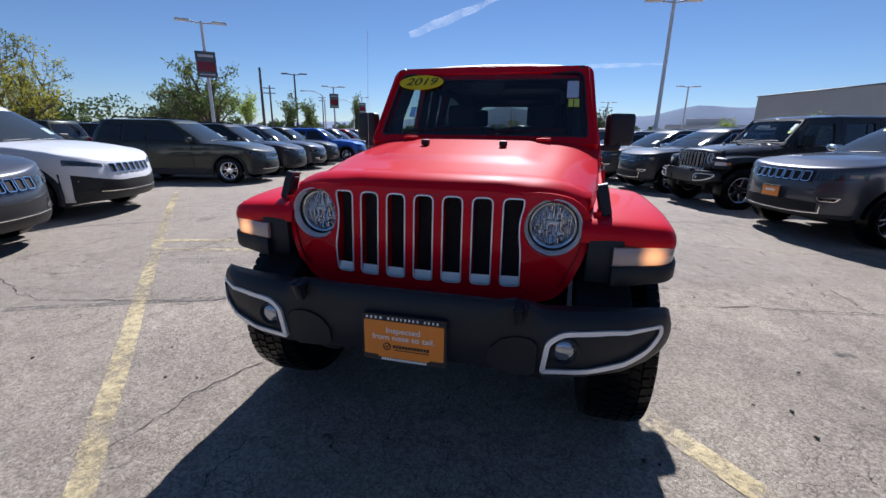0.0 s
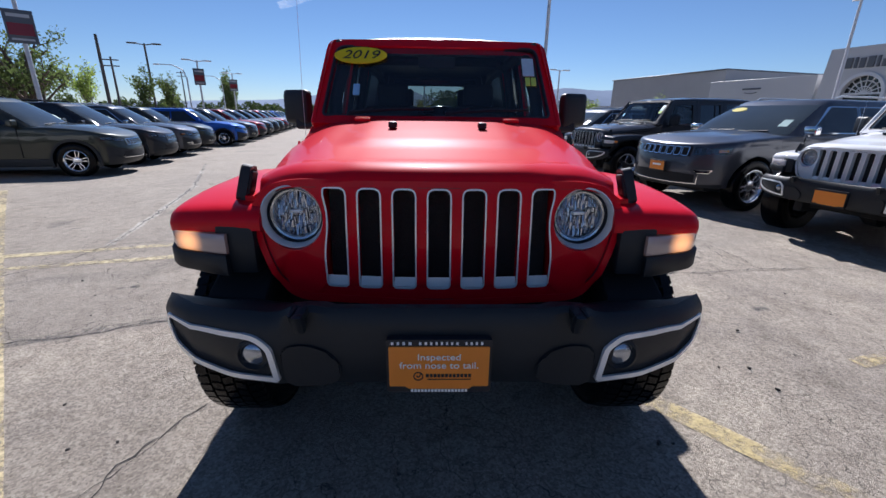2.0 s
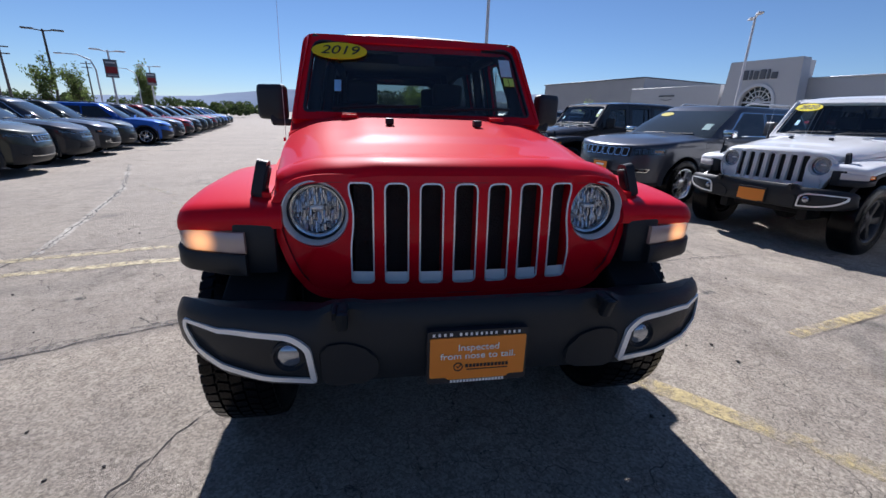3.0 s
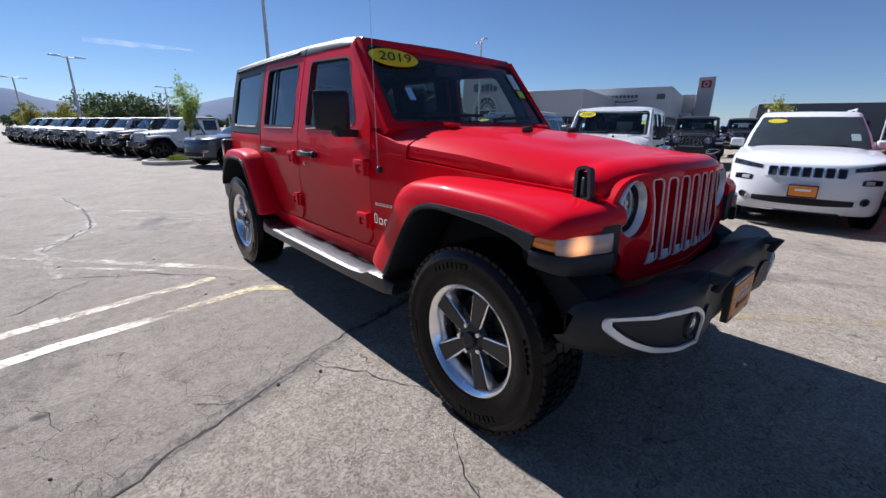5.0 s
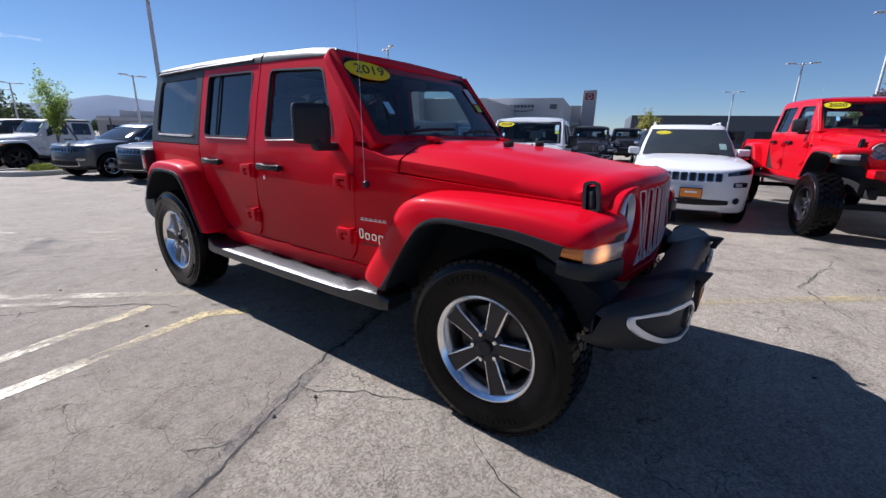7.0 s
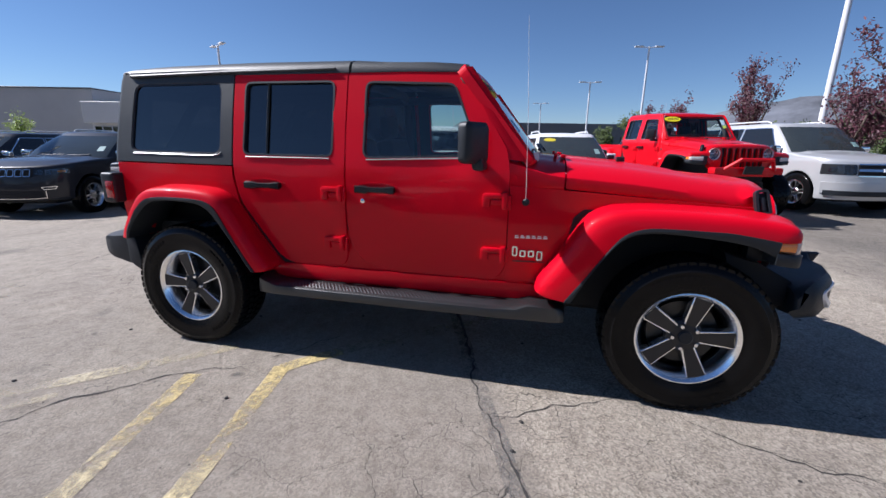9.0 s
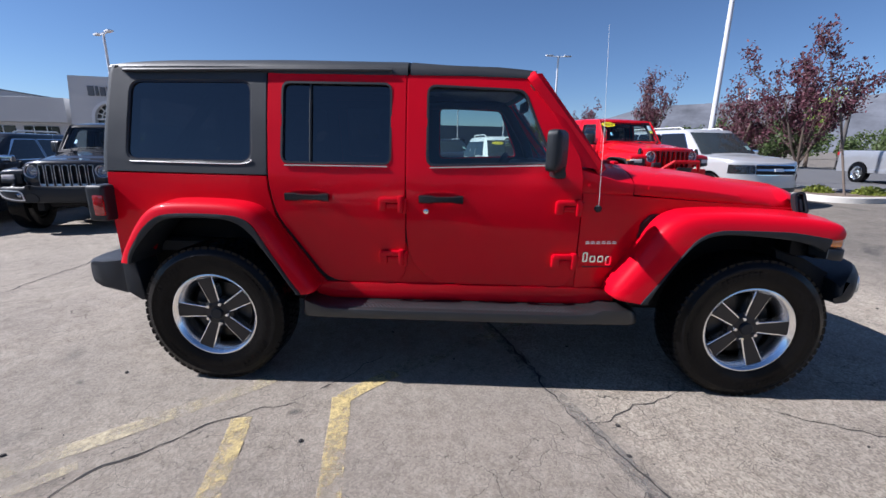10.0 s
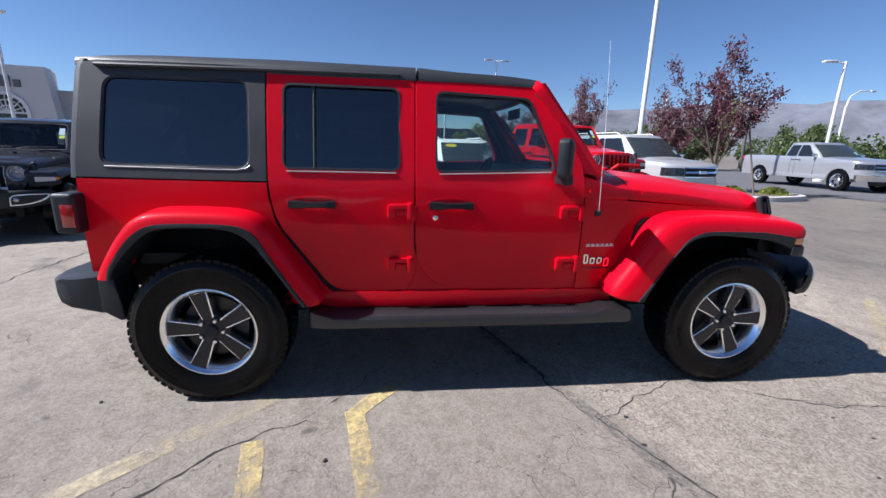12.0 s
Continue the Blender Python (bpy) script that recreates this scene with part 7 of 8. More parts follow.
def pebble_bits():
    """Loose grit lying on the asphalt near the aisle's middle."""
    rnd, bm = random.Random(5), B()
    for _ in range(160):
        x, y = rnd.uniform(-3.2, 3.0), rnd.uniform(-2.2, 4.0)
        s = rnd.choice((0.002, 0.003, 0.003, 0.004, 0.007, 0.010))
        g = bmesh.ops.create_icosphere(bm, subdivisions=1, radius=s, matrix=Matrix.Translation((x, y, s * 0.5)) @ Matrix.Rotation(rnd.random() * 6, 4, "Z") @ Matrix.Diagonal((1.4, 1.0, 0.6, 1)))
    ob = part("grit", bm, M["crack"], smooth=0)
    return tagged(ob, "small dark loose grit scattered on asphalt", "grit", kind="stuff")


pebble_bits()


# ---- vehicles in place ----
def parked(a, b, facing, turn=0.0):
    """Pose of a parked car by its front axle: facing 'west' (towards the aisle) or 'east'."""
    p = lot(a, b)
    return Matrix.Translation((p.x, p.y, ground_z(p.x, p.y))) @ Matrix.Rotation(radians((-74 if facing == "west" else 106) + turn), 4, "Z")


off_roader("off_roader", Matrix(), "glossy red four-door off-roader with black hardtop on lot asphalt", "red", card="text", oval="2019")

# the row across the aisle
ROW = "cars in the row across the aisle"
off_roader("off_roader", parked(5.55, 1.28, "west"), "white four-door off-roader with black bumper and orange card", "white", ROW, top="white", card="plain", oval="2020", lamps=False, tread=False, dark_wheels=True)
off_roader("off_roader", parked(6.0, 6.72, "west"), "black four-door off-roader with silver fog bezels", "black", ROW, top="black", card="", lamps=False, tread=False)
off_roader("pickup_truck", parked(5.12, -4.13, "west", -1.0), "lifted bright red crew-cab pickup on chunky mud tyres", "lift_red", ROW, top="lift_red", bed=True, lift=0.275, big=True, chrome_slots=False, oval="2020", winch=True, lamps=False)
GC = dict(wb=2.91, fo=0.84, ro=1.0, w=0.965, H=1.67, chin=0.10, hood=1.09, belt=1.12, r=0.385, cowl=0.56, top=1.50, cladding=False, chrome=True)
CK = dict(wb=2.70, fo=0.90, ro=0.95, w=0.93, H=1.65, hood=1.04, belt=1.07, r=0.36, cowl=0.58, top=1.42, drop=0.24, chin=0.0)
road_car("suv", parked(5.78, 3.8, "west"), "dark granite sport-utility car with chrome grille and orange card", "granite", ROW, card=True, oval="y", **GC)
road_car("suv", parked(6.05, -1.69, "west", -5.0), "white compact sport-utility car with orange card and roof rails", "white", ROW, card=True, oval="y", **{**CK, "cladding": False, "H": 1.69, "hood": 1.06, "belt": 1.10, "w": 0.89, "drop": 0.17})
first_black = road_car("suv", parked(6.2, 9.45, "west"), "black sport-utility car with dark grille", "black", ROW, **GC)
copy_thing(first_black, parked(6.4, 12.1, "west"))
grey = road_car("suv", parked(6.42, 15.1, "west"), "dark grey sport-utility car with bright chrome trim", "granite", ROW, **GC)
off_roader("pickup_truck", parked(6.7, 20.5, "west"), "white crew-cab pickup with black fenders", "white", ROW, top="hardtop", bed=True, lamps=False, tread=False, dark_wheels=True)
bw = off_roader("off_roader", parked(7.0, 26.5, "west"), "white off-roader with a dark roof in a far row", "white", ROW, lamps=False, tread=False, dark_wheels=True)
kw = off_roader("off_roader", parked(6.85, 23.5, "west"), "black off-roader in a far row", "black", ROW, lamps=False, tread=False, dark_wheels=True)
for k, b in enumerate((29.5, 32.5, 35.5, 38.5, 41.5, 44.5)):
    copy_thing((kw, kw, kw, bw, kw, kw)[k], parked(6.7 + 0.05 * (b - 20.5), b, "west"))
road_car("suv", parked(5.95, -7.40, "west"), "large silver sport-utility car with a barred grille", "pearl", ROW, wb=2.95, fo=0.95, ro=1.15, w=1.0, H=1.88, hood=1.18, belt=1.23, r=0.40, cowl=0.30, top=1.05, grille="bars", cladding=False, chrome=True)

# the row on the other side
LEFT = "cars in the row facing the aisle"
olive = road_car("suv", parked(-5.37, 10.27, "east"), "dark olive-grey sport-utility car with black arches", "olive", LEFT, **CK)
road_car("suv", parked(-5.75, 4.95, "east"), "white sport-utility car with black bumper and roof rails", "white", LEFT, **CK)
gl = road_car("suv", parked(-5.30, 2.3, "east"), "grey sport-utility car with chrome grille", "granite", LEFT, **{**CK, "chrome": True})
black = road_car("suv", parked(-5.3, 13.0, "east"), "black sport-utility car with black arches", "black", LEFT, **CK)
blue = road_car("suv", parked(-4.3, 21.2, "east"), "bright blue sport-utility car with black arches", "blue", LEFT, **CK)
maroon = road_car("suv", parked(-3.87, 26.6, "east"), "maroon sport-utility car with black arches", "maroon", LEFT, **CK)
for b, src in ((15.7, gl), (18.4, olive), (23.9, gl), (29.3, gl), (32.0, black), (34.7, olive), (37.4, maroon), (40.1, gl), (42.8, black), (45.5, blue), (48.2, gl), (50.9, olive)):
    copy_thing(src, parked(-5.22 if b < 20 else -4.3 + 0.08 * (b - 21.2), b, "east"))
for b, src in ((5.2, black), (8.0, gl), (10.9, black), (13.8, olive), (16.6, black)):
    copy_thing(src, parked(-16.3, b, "west"))

# farther rows beyond the first
FAR = "cars in the far rows"
for a, b, src in ((15.5, 3.0, grey), (15.5, 0.2, kw), (15.5, -2.6, first_black), (15.6, 6.0, maroon), (22.5, 1.4, black), (22.5, -1.6, kw), (22.4, 4.6, blue), (22.5, 9.0, first_black), (16.0, -12.5, maroon), (21.0, -16.0, black), (23.5, -13.0, grey), (28.0, -18.0, kw)):
    o = copy_thing(src, parked(a, b, "west"))
    tagged(o, group=FAR)
road_car("pickup_truck", Matrix.Translation((11.4, -15.9, ground_z(11.4, -15.9) + 0.012)) @ Matrix.Rotation(radians(-92), 4, "Z"), "silver crew-cab pickup standing in the drive lane", "silver", wb=3.75, fo=0.98, ro=1.25, w=1.0, H=1.88, hood=1.22, belt=1.28, r=0.41,
         cowl=0.75, top=1.55, grille="bars", cladding=False, pickup=True, rails=False, chrome=True, floor=0.44)


# ---- buildings ----
def lot_pose(a, b, z=0.0):
    p = lot(a, b, z)
    return Matrix.Translation(p) @ Matrix.Rotation(math.atan2(EAST.y, EAST.x), 4, "Z")


def slab(bm, a0, a1, b0, b1, z0, z1, bevel=0.03):
    """A box in a building's own axes: a into the building, b along its front."""
    return rbox(bm, ((a0 + a1) / 2, (b0 + b1) / 2, (z0 + z1) / 2), (a1 - a0, b1 - b0, z1 - z0), bevel, 1)


def showroom():
    e = thing("car_showroom", lot_pose(40.0, 0.0), "pale grey car showroom with an arched entrance tower", "building")
    part("rear_block", slab(B(), 2.0, 30, 34.5, 52.3, 0, 6.1), M["stucco"], e)
    part("roof_cap", slab(B(), 1.85, 30.1, 34.4, 52.4, 6.1, 6.22), M["darkpanel"], e)
    part("wall_band", slab(B(), -0.5, 20, 24.0, 33.9, 2.8, 4.75), M["whitewall"], e)
    part("lower_wall", slab(B(), 0.1, 20, 24.0, 33.6, 0, 2.8), M["whitewall"], e)
    for b in (25.0, 28.0, 30.9):
        wd = part("window", slab(B(), 0.0, 0.2, b, b + 2.4, 0.8, 2.5, 0.01), M["fargl"], e)
        for q in (0.9, 1.8):
            part("mullion", slab(B(), -0.05, 0.02, b + q - 0.13, b + q - 0.07, 0.8, 2.5, 0.0), M["pole"], wd)
    # plain shapes for the wall sign
    sg = part("wall_sign", slab(B(), -0.56, -0.5, 28.5, 30.3, 3.82, 3.97, 0.02), M["darkpanel"], e)
    bm = B()
    for k in range(-8, 9):
        slab(bm, -0.56, -0.5, 29.4 + k * 0.07 - 0.03, 29.4 + k * 0.07 + 0.03, 3.55 - 0.10 * math.cos(k / 5), 3.60 - 0.10 * math.cos(k / 5), 0)
    part("sign_sweep", bm, M["darkpanel"], sg)
    part("low_wing", slab(B(), 1.0, 22, 11.0, 18.5, 0, 4.95), M["whitewall"], e)
    part("wing_cap", slab(B(), 0.9, 22, 10.9, 18.4, 4.95, 5.05), M["pole"], e)
    for b in (11.6, 14.2):
        wd = part("window", slab(B(), 0.9, 1.1, b, b + 2.6, 0.8, 2.5, 0.01), M["fargl"], e)
        part("mullion", slab(B(), 0.84, 0.92, b + 1.27, b + 1.33, 0.8, 2.5, 0), M["pole"], wd)
    # entrance tower, splayed sides, with an arch
    tw = B()
    arch = [(20.5 + 1.25 * math.cos(math.pi * k / 20), 3.15 + 1.25 * math.sin(math.pi * k / 20)) for k in range(21)] + [(19.25, 0.0), (21.75, 0.0)]
    holes_plate(tw, [(17.3, 0.0), (23.7, 0.0), (23.2, 6.45), (17.8, 6.45)], [arch], lambda b, z, d=0.0: Vector((-1.0 + d, b, z)), 1.2)
    tower = part("entrance_tower", tw, M["whitewall"], e)
    part("tower_core", slab(B(), 0.25, 1.4, 18.0, 23.0, 0, 6.35), M["whitewall"], e)
    bm = B()
    frame_ring(bm, scaled(arch, 0.22), arch, lambda b, z, d=0.0: Vector((-1.0 + d, b, z)), -0.12, 0.02)
    part("arch_surround", bm, M["pole"], tower)
    part("arch_glass", sheet(B(), arch, lambda b, z, d=0.0: Vector((-1.0 + d, b, z)), 0.35, 0.45), M["fargl"], tower)
    for k in range(1, 8):
        a = math.pi * k / 8
        bm = tube(B(), [(-0.70, 20.5, 3.15), (-0.70, 20.5 + 1.25 * math.cos(a), 3.15 + 1.25 * math.sin(a))], 0.04, 6)
        part("glazing_bar", bm, M["pole"], tower)
    for rr in (0.5, 0.9):
        bm = tube(B(), [(-0.70, 20.5 + rr * math.cos(math.pi * k / 16), 3.15 + rr * math.sin(math.pi * k / 16)) for k in range(17)], 0.04, 6)
        part("glazing_arc", bm, M["pole"], tower)
    part("transom", slab(B(), -0.76, -0.66, 19.25, 21.75, 3.08, 3.22, 0), M["pole"], tower)
    # six plain raised blocks in place of the dealer's name
    b = 21.95
    for w, h in ((0.42, 0.75), (0.18, 0.75), (0.34, 0.68), (0.42, 0.75), (0.18, 0.75), (0.42, 0.5)):
        part("name_block", slab(B(), -1.10, -0.98, b - w, b, 4.95, 4.95 + h, 0.02), M["darkpanel"], tower)
        b -= w + 0.14
    return e


showroom()


def dealership():
    e = thing("dealership_building", lot_pose(56.0, 0.0), "long low white and grey dealership building", "building")
    part("wall_band", slab(B(), 0, 26, 4.7, 22.0, 2.9, 6.3), M["whitewall"], e)
    part("lower_wall", slab(B(), 1.0, 26, 5.0, 22.0, 0, 2.9), M["darkpanel"], e)
    bm = B()
    for k in range(-9, 10):
        slab(bm, -0.08, 0.0, 10.0 + k * 0.17 - 0.08, 10.0 + k * 0.17 + 0.08, 4.7 - 0.14 * math.cos(k / 5), 4.83 - 0.14 * math.cos(k / 5), 0)
    part("sign_sweep", bm, M["darkpanel"], e)
    for k in range(8):
        part("name_block", slab(B(), -0.08, 0.0, 11.6 - k * 0.46, 11.95 - k * 0.46, 5.1, 5.45, 0.02), M["darkpanel"], e)
    part("name_block", slab(B(), -0.08, 0.0, 5.4, 6.3, 4.9, 5.5, 0.1), M["darkpanel"], e)
    for b in (6.2, 10.6, 14.8):
        part("window", slab(B(), 0.9, 1.1, b, b + 3.4, 0.6, 2.7, 0.01), M["fargl"], e)
    return e


dealership()


def neighbour():
    e = thing("neighbour_building", lot_pose(74.0, 0.0), "distant grey flat-roofed building with a sign tower", "building")
    part("main_block", slab(B(), 0, 20, 1.5, 9.7, 0, 6.6), M["stucco"], e)
    part("sign_tower", slab(B(), -1.0, 2.5, 0.9, 3.0, 0, 8.9), M["stucco"], e)
    part("sign_face", slab(B(), -1.12, -1.0, 1.3, 2.6, 7.4, 8.4, 0.02), M["maroon"], e)
    bm = lathe(B(), [(0.36, -1.16), (0.36, -1.12), (0.26, -1.12), (0.26, -1.16)], "x", 24, (0, 1.95, 7.9), close=True)
    part("sign_mark", bm, M["whitewall"], e)
    part("canopy", slab(B(), -4, 0.0, 3.2, 9.5, 3.4, 3.8), M["whitewall"], e)
    part("long_wing", slab(B(), 10, 30, -48.0, -5.4, 0, 5.6), M["darkpanel"], e)
    for k in range(9):
        part("window", slab(B(), 9.9, 10.1, -46 + k * 4.5, -43 + k * 4.5, 1.0, 3.0, 0.01), M["fargl"], e)
    return e


neighbour()


def far_store():
    """A low pale building beyond the north end of the lot."""
    e = thing("store_building", Matrix.Translation((31.0, 84.0, -0.3)) @ Matrix.Rotation(radians(-18), 4, "Z"), "low pale grey flat-roofed building far beyond the lot", "building")
    part("main_block", rbox(B(), (0, 0, 1.7), (19.0, 8.0, 3.4), 0.05), M["stucco"], e)
    part("upper_block", rbox(B(), (-3.0, 0.5, 3.9), (7.0, 6.0, 1.1), 0.05), M["whitewall"], e)
    part("fascia", rbox(B(), (0, -4.06, 3.0), (19.2, 0.14, 0.5), 0.02), M["whitewall"], e)
    for k in range(5):
        part("window", rbox(B(), (-7.2 + k * 3.6, -4.02, 1.3), (2.4, 0.10, 1.5), 0.01), M["fargl"], e)
    return e


far_store()


# ---- poles ----
def lamp_pole(x, y, top, label="pale grey double-headed parking lot lamp pole", arms=2, turn=0.0, mat="pole", r=0.09, arm_len=0.75, banner=None):
    z0 = ground_z(x, y)
    e = thing("street_lamp", Matrix.Translation((x, y, z0)) @ Matrix.Rotation(radians(turn), 4, "Z"), label, "street lamp", "lot lamps")
    h = top - z0
    part("post", tube(B(), [(0, 0, 0), (0, 0, h * 0.5), (0, 0, h)], r, 12, r * 0.7), M[mat], e)
    part("footing", lathe(B(), [(0.24, 0.0), (0.24, 0.12), (0.21, 0.15), (0.0005, 0.15)], "z", 20), M["concrete"], e)
    for k in range(arms):
        a = math.pi * k if arms < 3 else 2 * math.pi * k / arms
        d = Vector((math.cos(a), math.sin(a), 0))
        part("arm", tube(B(), [Vector((0, 0, h - 0.10)), Vector((0, 0, h - 0.04)) + d * arm_len * 0.6], 0.035, 8), M[mat], e)
        bm = rbox(B(), d * arm_len + Vector((0, 0, h - 0.01)), (0.62, 0.30, 0.09), 0.03, 2)
        part("lamp_head", bm, M[mat], e)
    if banner:
        z, w, hh = banner
        bn = part("banner", rbox(B(), (0, -0.16, z), (w, 0.02, hh), 0.003), M["darkpanel"], e, "dark banner with a red and pale picture block")
        part("banner_block", rbox(B(), (0, -0.175, z - hh * 0.08), (w * 0.86, 0.006, hh * 0.36), 0), M["maroon"], bn)
        part("banner_bar", rbox(B(), (0, -0.175, z + hh * 0.33), (w * 0.75, 0.006, hh * 0.10), 0), M["whitewall"], bn)
        part("banner_bar", rbox(B(), (0, -0.175, z - hh * 0.38), (w * 0.75, 0.006, hh * 0.06), 0), M["whitewall"], bn)
    return e


lamp_pole(14.05, -8.15, 9.0, arms=2, turn=30, r=0.11)
lamp_pole(4.67, 17.2, 6.25, arms=2, turn=10)
lamp_pole(12.2, 41.4, 5.5, turn=16)
lamp_pole(22.5, 22.5, 7.5, turn=60)
lamp_pole(33.5, -6.2, 8.6, arms=2, turn=100)
lamp_pole(42.0, -2.9, 7.3, turn=100)
lamp_pole(60.0, 2.0, 7.0, turn=100)
lamp_pole(17.0, -20.3, 6.1, arms=1, turn=80)
lamp_pole(-0.9, 40.9, 5.8, turn=20)
lamp_pole(-4.8, 58.9, 5.4, turn=20)
lamp_pole(7.6, 58.1, 5.3, turn=20)
lamp_pole(9.2, 73.0, 5.5, turn=20)
lamp_pole(5.8, 88.5, 5.3, turn=20)
lamp_pole(-21.0, 31.8, 5.9, turn=20, mat="dkpole")
BN = "lamp pole with a dark printed banner"
lamp_pole(-15.6, 16.0, 6.1, BN, turn=40, banner=(4.45, 0.85, 1.15))
lamp_pole(-19.2, 35.2, 5.2, BN, turn=35, banner=(4.2, 0.80, 1.25))
lamp_pole(-24.0, 52.0, 5.6, BN, turn=35, banner=(4.5, 0.9, 1.3))
lamp_pole(40.0, -26.0, 7.0, BN, turn=140, banner=(5.0, 1.2, 2.0))


def bent_lamp(x, y, top, turn):
    e = thing("street_lamp", Matrix.Translation((x, y, ground_z(x, y))) @ Matrix.Rotation(radians(turn), 4, "Z"), "grey street lamp with a long curved arm", "street lamp", "street lamps")
    part("post", tube(B(), [(0, 0, 0), (0, 0, top * 0.8), (0.25, 0, top * 0.93), (1.1, 0, top), (2.2, 0, top + 0.05)], 0.07, 8, 0.035), M["pole"], e)
    part("lamp_head", rbox(B(), (2.4, 0, top + 0.04), (0.5, 0.2, 0.1), 0.03), M["pole"], e)
    return e


bent_lamp(-21.5, 37.6, 5.3, 180)
bent_lamp(-30.0, 62.0, 6.2, 180)
bent_lamp(-36.0, 20.0, 6.5, 0)
bent_lamp(25.0, -30.0, 6.0, -80)


def utility_pole(x, y, top, arms=True):
    e = thing("utility_pole", Matrix.Translation((x, y, ground_z(x, y))), "dark weathered timber utility pole", "utility pole", "utility poles")
    part("post", tube(B(), [(0, 0, 0), (0.05, 0, top)], 0.15, 10, 0.10), M["dkpole"], e)
    for z in (top - 0.35, top - 1.0) if arms else ():
        part("crossarm", rbox(B(), (0.05, -0.12, z), (1.6, 0.10, 0.12), 0.01, 1, Matrix.Rotation(radians(25), 4, "Z")), M["dkpole"], e)
    return e


utility_pole(-26.2, 34.3, 7.1, False)
utility_pole(-37.5, 51.5, 7.4)
utility_pole(-50.0, 88.0, 9.0)
utility_pole(-42.0, 24.0, 11.0)
utility_pole(30.0, -27.0, 6.6)


# ---- planting ----
def tree(x, y, top, kind="leaf", spread=None, trunk=0.07, base=None, leaves=2600, size=0.10, seed=1, label="young green tree", sparse=0.0, lean=0.0, levels=4, up=False):
    """Trunk, limbs that fork, and a crown of single leaves round the twigs."""
    rnd = random.Random(seed)
    z0 = ground_z(x, y)
    e = thing("tree", Matrix.Translation((x, y, z0)), label, "tree", "trees")
    h = top - z0
    base = h * 0.28 if base is None else base
    spread = spread or h * 0.32
    wood, tips = B(), []

    def limb(p, d, length, r, level):
        pts, q = [p], p
        n = 4
        for i in range(n):
            d = (d + Vector((rnd.uniform(-1, 1), rnd.uniform(-1, 1), rnd.uniform(-0.3, 0.6))) * 0.16).normalized()
            q = q + d * (length / n)
            pts.append(q)
        tube(wood, pts, r, 6 if level < 2 else 4, r * 0.55)
        if level >= 2:
            tips.extend(pts[1:])
        if level < levels:
            for _ in range(4 if level == 1 else 3):
                at = rnd.randint(1 if level else 2, n)
                side_ = Vector((rnd.uniform(-1, 1), rnd.uniform(-1, 1), rnd.uniform(0.0, 0.5))).normalized()
                nd = (d * 0.75 + side_ * (0.75 if spread / h > 0.25 else 0.45) + Vector((0, 0, 0.6 if up else 0.0))).normalized()
                limb(pts[at], nd, length * rnd.uniform(0.45, 0.68), r * 0.5, level + 1)
    tube(wood, [(0, 0, 0), (lean * 0.3, 0, base * 0.5), (lean, 0, base)], trunk, 8, trunk * 0.75)
    stems = 5
    for k in range(stems):
        a = 2 * math.pi * k / stems + rnd.uniform(-0.4, 0.4)
        out = spread / h * rnd.uniform(0.5, 1.1) * (0.15 if k == 0 else 1.0)
        limb(Vector((lean, 0, base * rnd.uniform(0.85, 1.0))), Vector((math.cos(a) * out, math.sin(a) * out, 1)).normalized(), (h - base) * (0.72 if k == 0 else rnd.uniform(0.5, 0.68)), trunk * 0.55, 1)
    # fit the limbs into the crown's height and width
    zmax = max(p.z for p in tips)
    rmax = max(math.hypot(p.x, p.y) for p in tips)
    kz, kr = (h - base) / max(0.1, zmax - base), min(1.6, spread / max(0.1, rmax * 0.8))

    def fit_(p):
        return Vector((p.x * (kr if p.z > base else 1), p.y * (kr if p.z > base else 1), base + (p.z - base) * kz if p.z > base else p.z))
    for v in wood.verts:
        v.co = fit_(v.co)
    part("trunk", wood, M["bark"], e)
    verts, faces = [], []
    for _ in range(leaves):
        t = fit_(tips[rnd.randrange(len(tips))])
        c = t + Vector((rnd.gauss(0, 1), rnd.gauss(0, 1), rnd.gauss(0, 1))) * size * (1.2 if not sparse else 0.8)
        a = Vector((rnd.gauss(0, 1), rnd.gauss(0, 1), rnd.gauss(0, 1))).normalized()
        b = a.orthogonal().normalized()
        s = size * rnd.uniform(0.5, 1.1)
        i = len(verts)
        verts += [c - a * s, c + b * s * 0.45, c + a * s, c - b * s * 0.45]
        faces.append((i, i + 1, i + 2, i + 3))
    me = bpy.data.meshes.new("crown")
    me.from_pydata(verts, [], faces)
    me.materials.append(M[kind])
    o = new("crown", me)
    o.parent = e
    return e


tree(1.6, 17.8, 3.05, "fresh", 0.55, 0.035, 1.0, 3200, 0.055, 11, "slender young tree with fresh green leaves", up=True)
PL = "purple-leaved plum tree with dark twigs"
tree(9.5, -8.15, 4.75, "plum", 1.5, 0.06, 0.9, 6000, 0.060, 21, PL, levels=4, up=True)
tree(19.9, -8.25, 5.5, "plum", 1.2, 0.07, 1.4, 3600, 0.075, 22, PL, up=True)
tree(26.0, -6.5, 4.4, "plum", 1.6, 0.07, 1.0, 3000, 0.085, 23, PL, up=True)
tree(10.8, -7.4, 3.7, "plum", 1.3, 0.05, 0.8, 3200, 0.060, 24, PL, up=True)
GT = "leafy green tree at the lot's edge"
tree(-29.5, 31.5, 7.2, "leaf", 3.4, 0.28, 1.2, 4800, 0.15, 31, GT)
tree(-33.0, 31.0, 4.9, "sage", 2.6, 0.25, 0.6, 5000, 0.15, 32, GT)
tree(-25.8, 12.4, 7.2, "sage", 3.3, 0.17, 1.6, 3000, 0.085, 33, "tall thin-leaved tree with bare limbs")
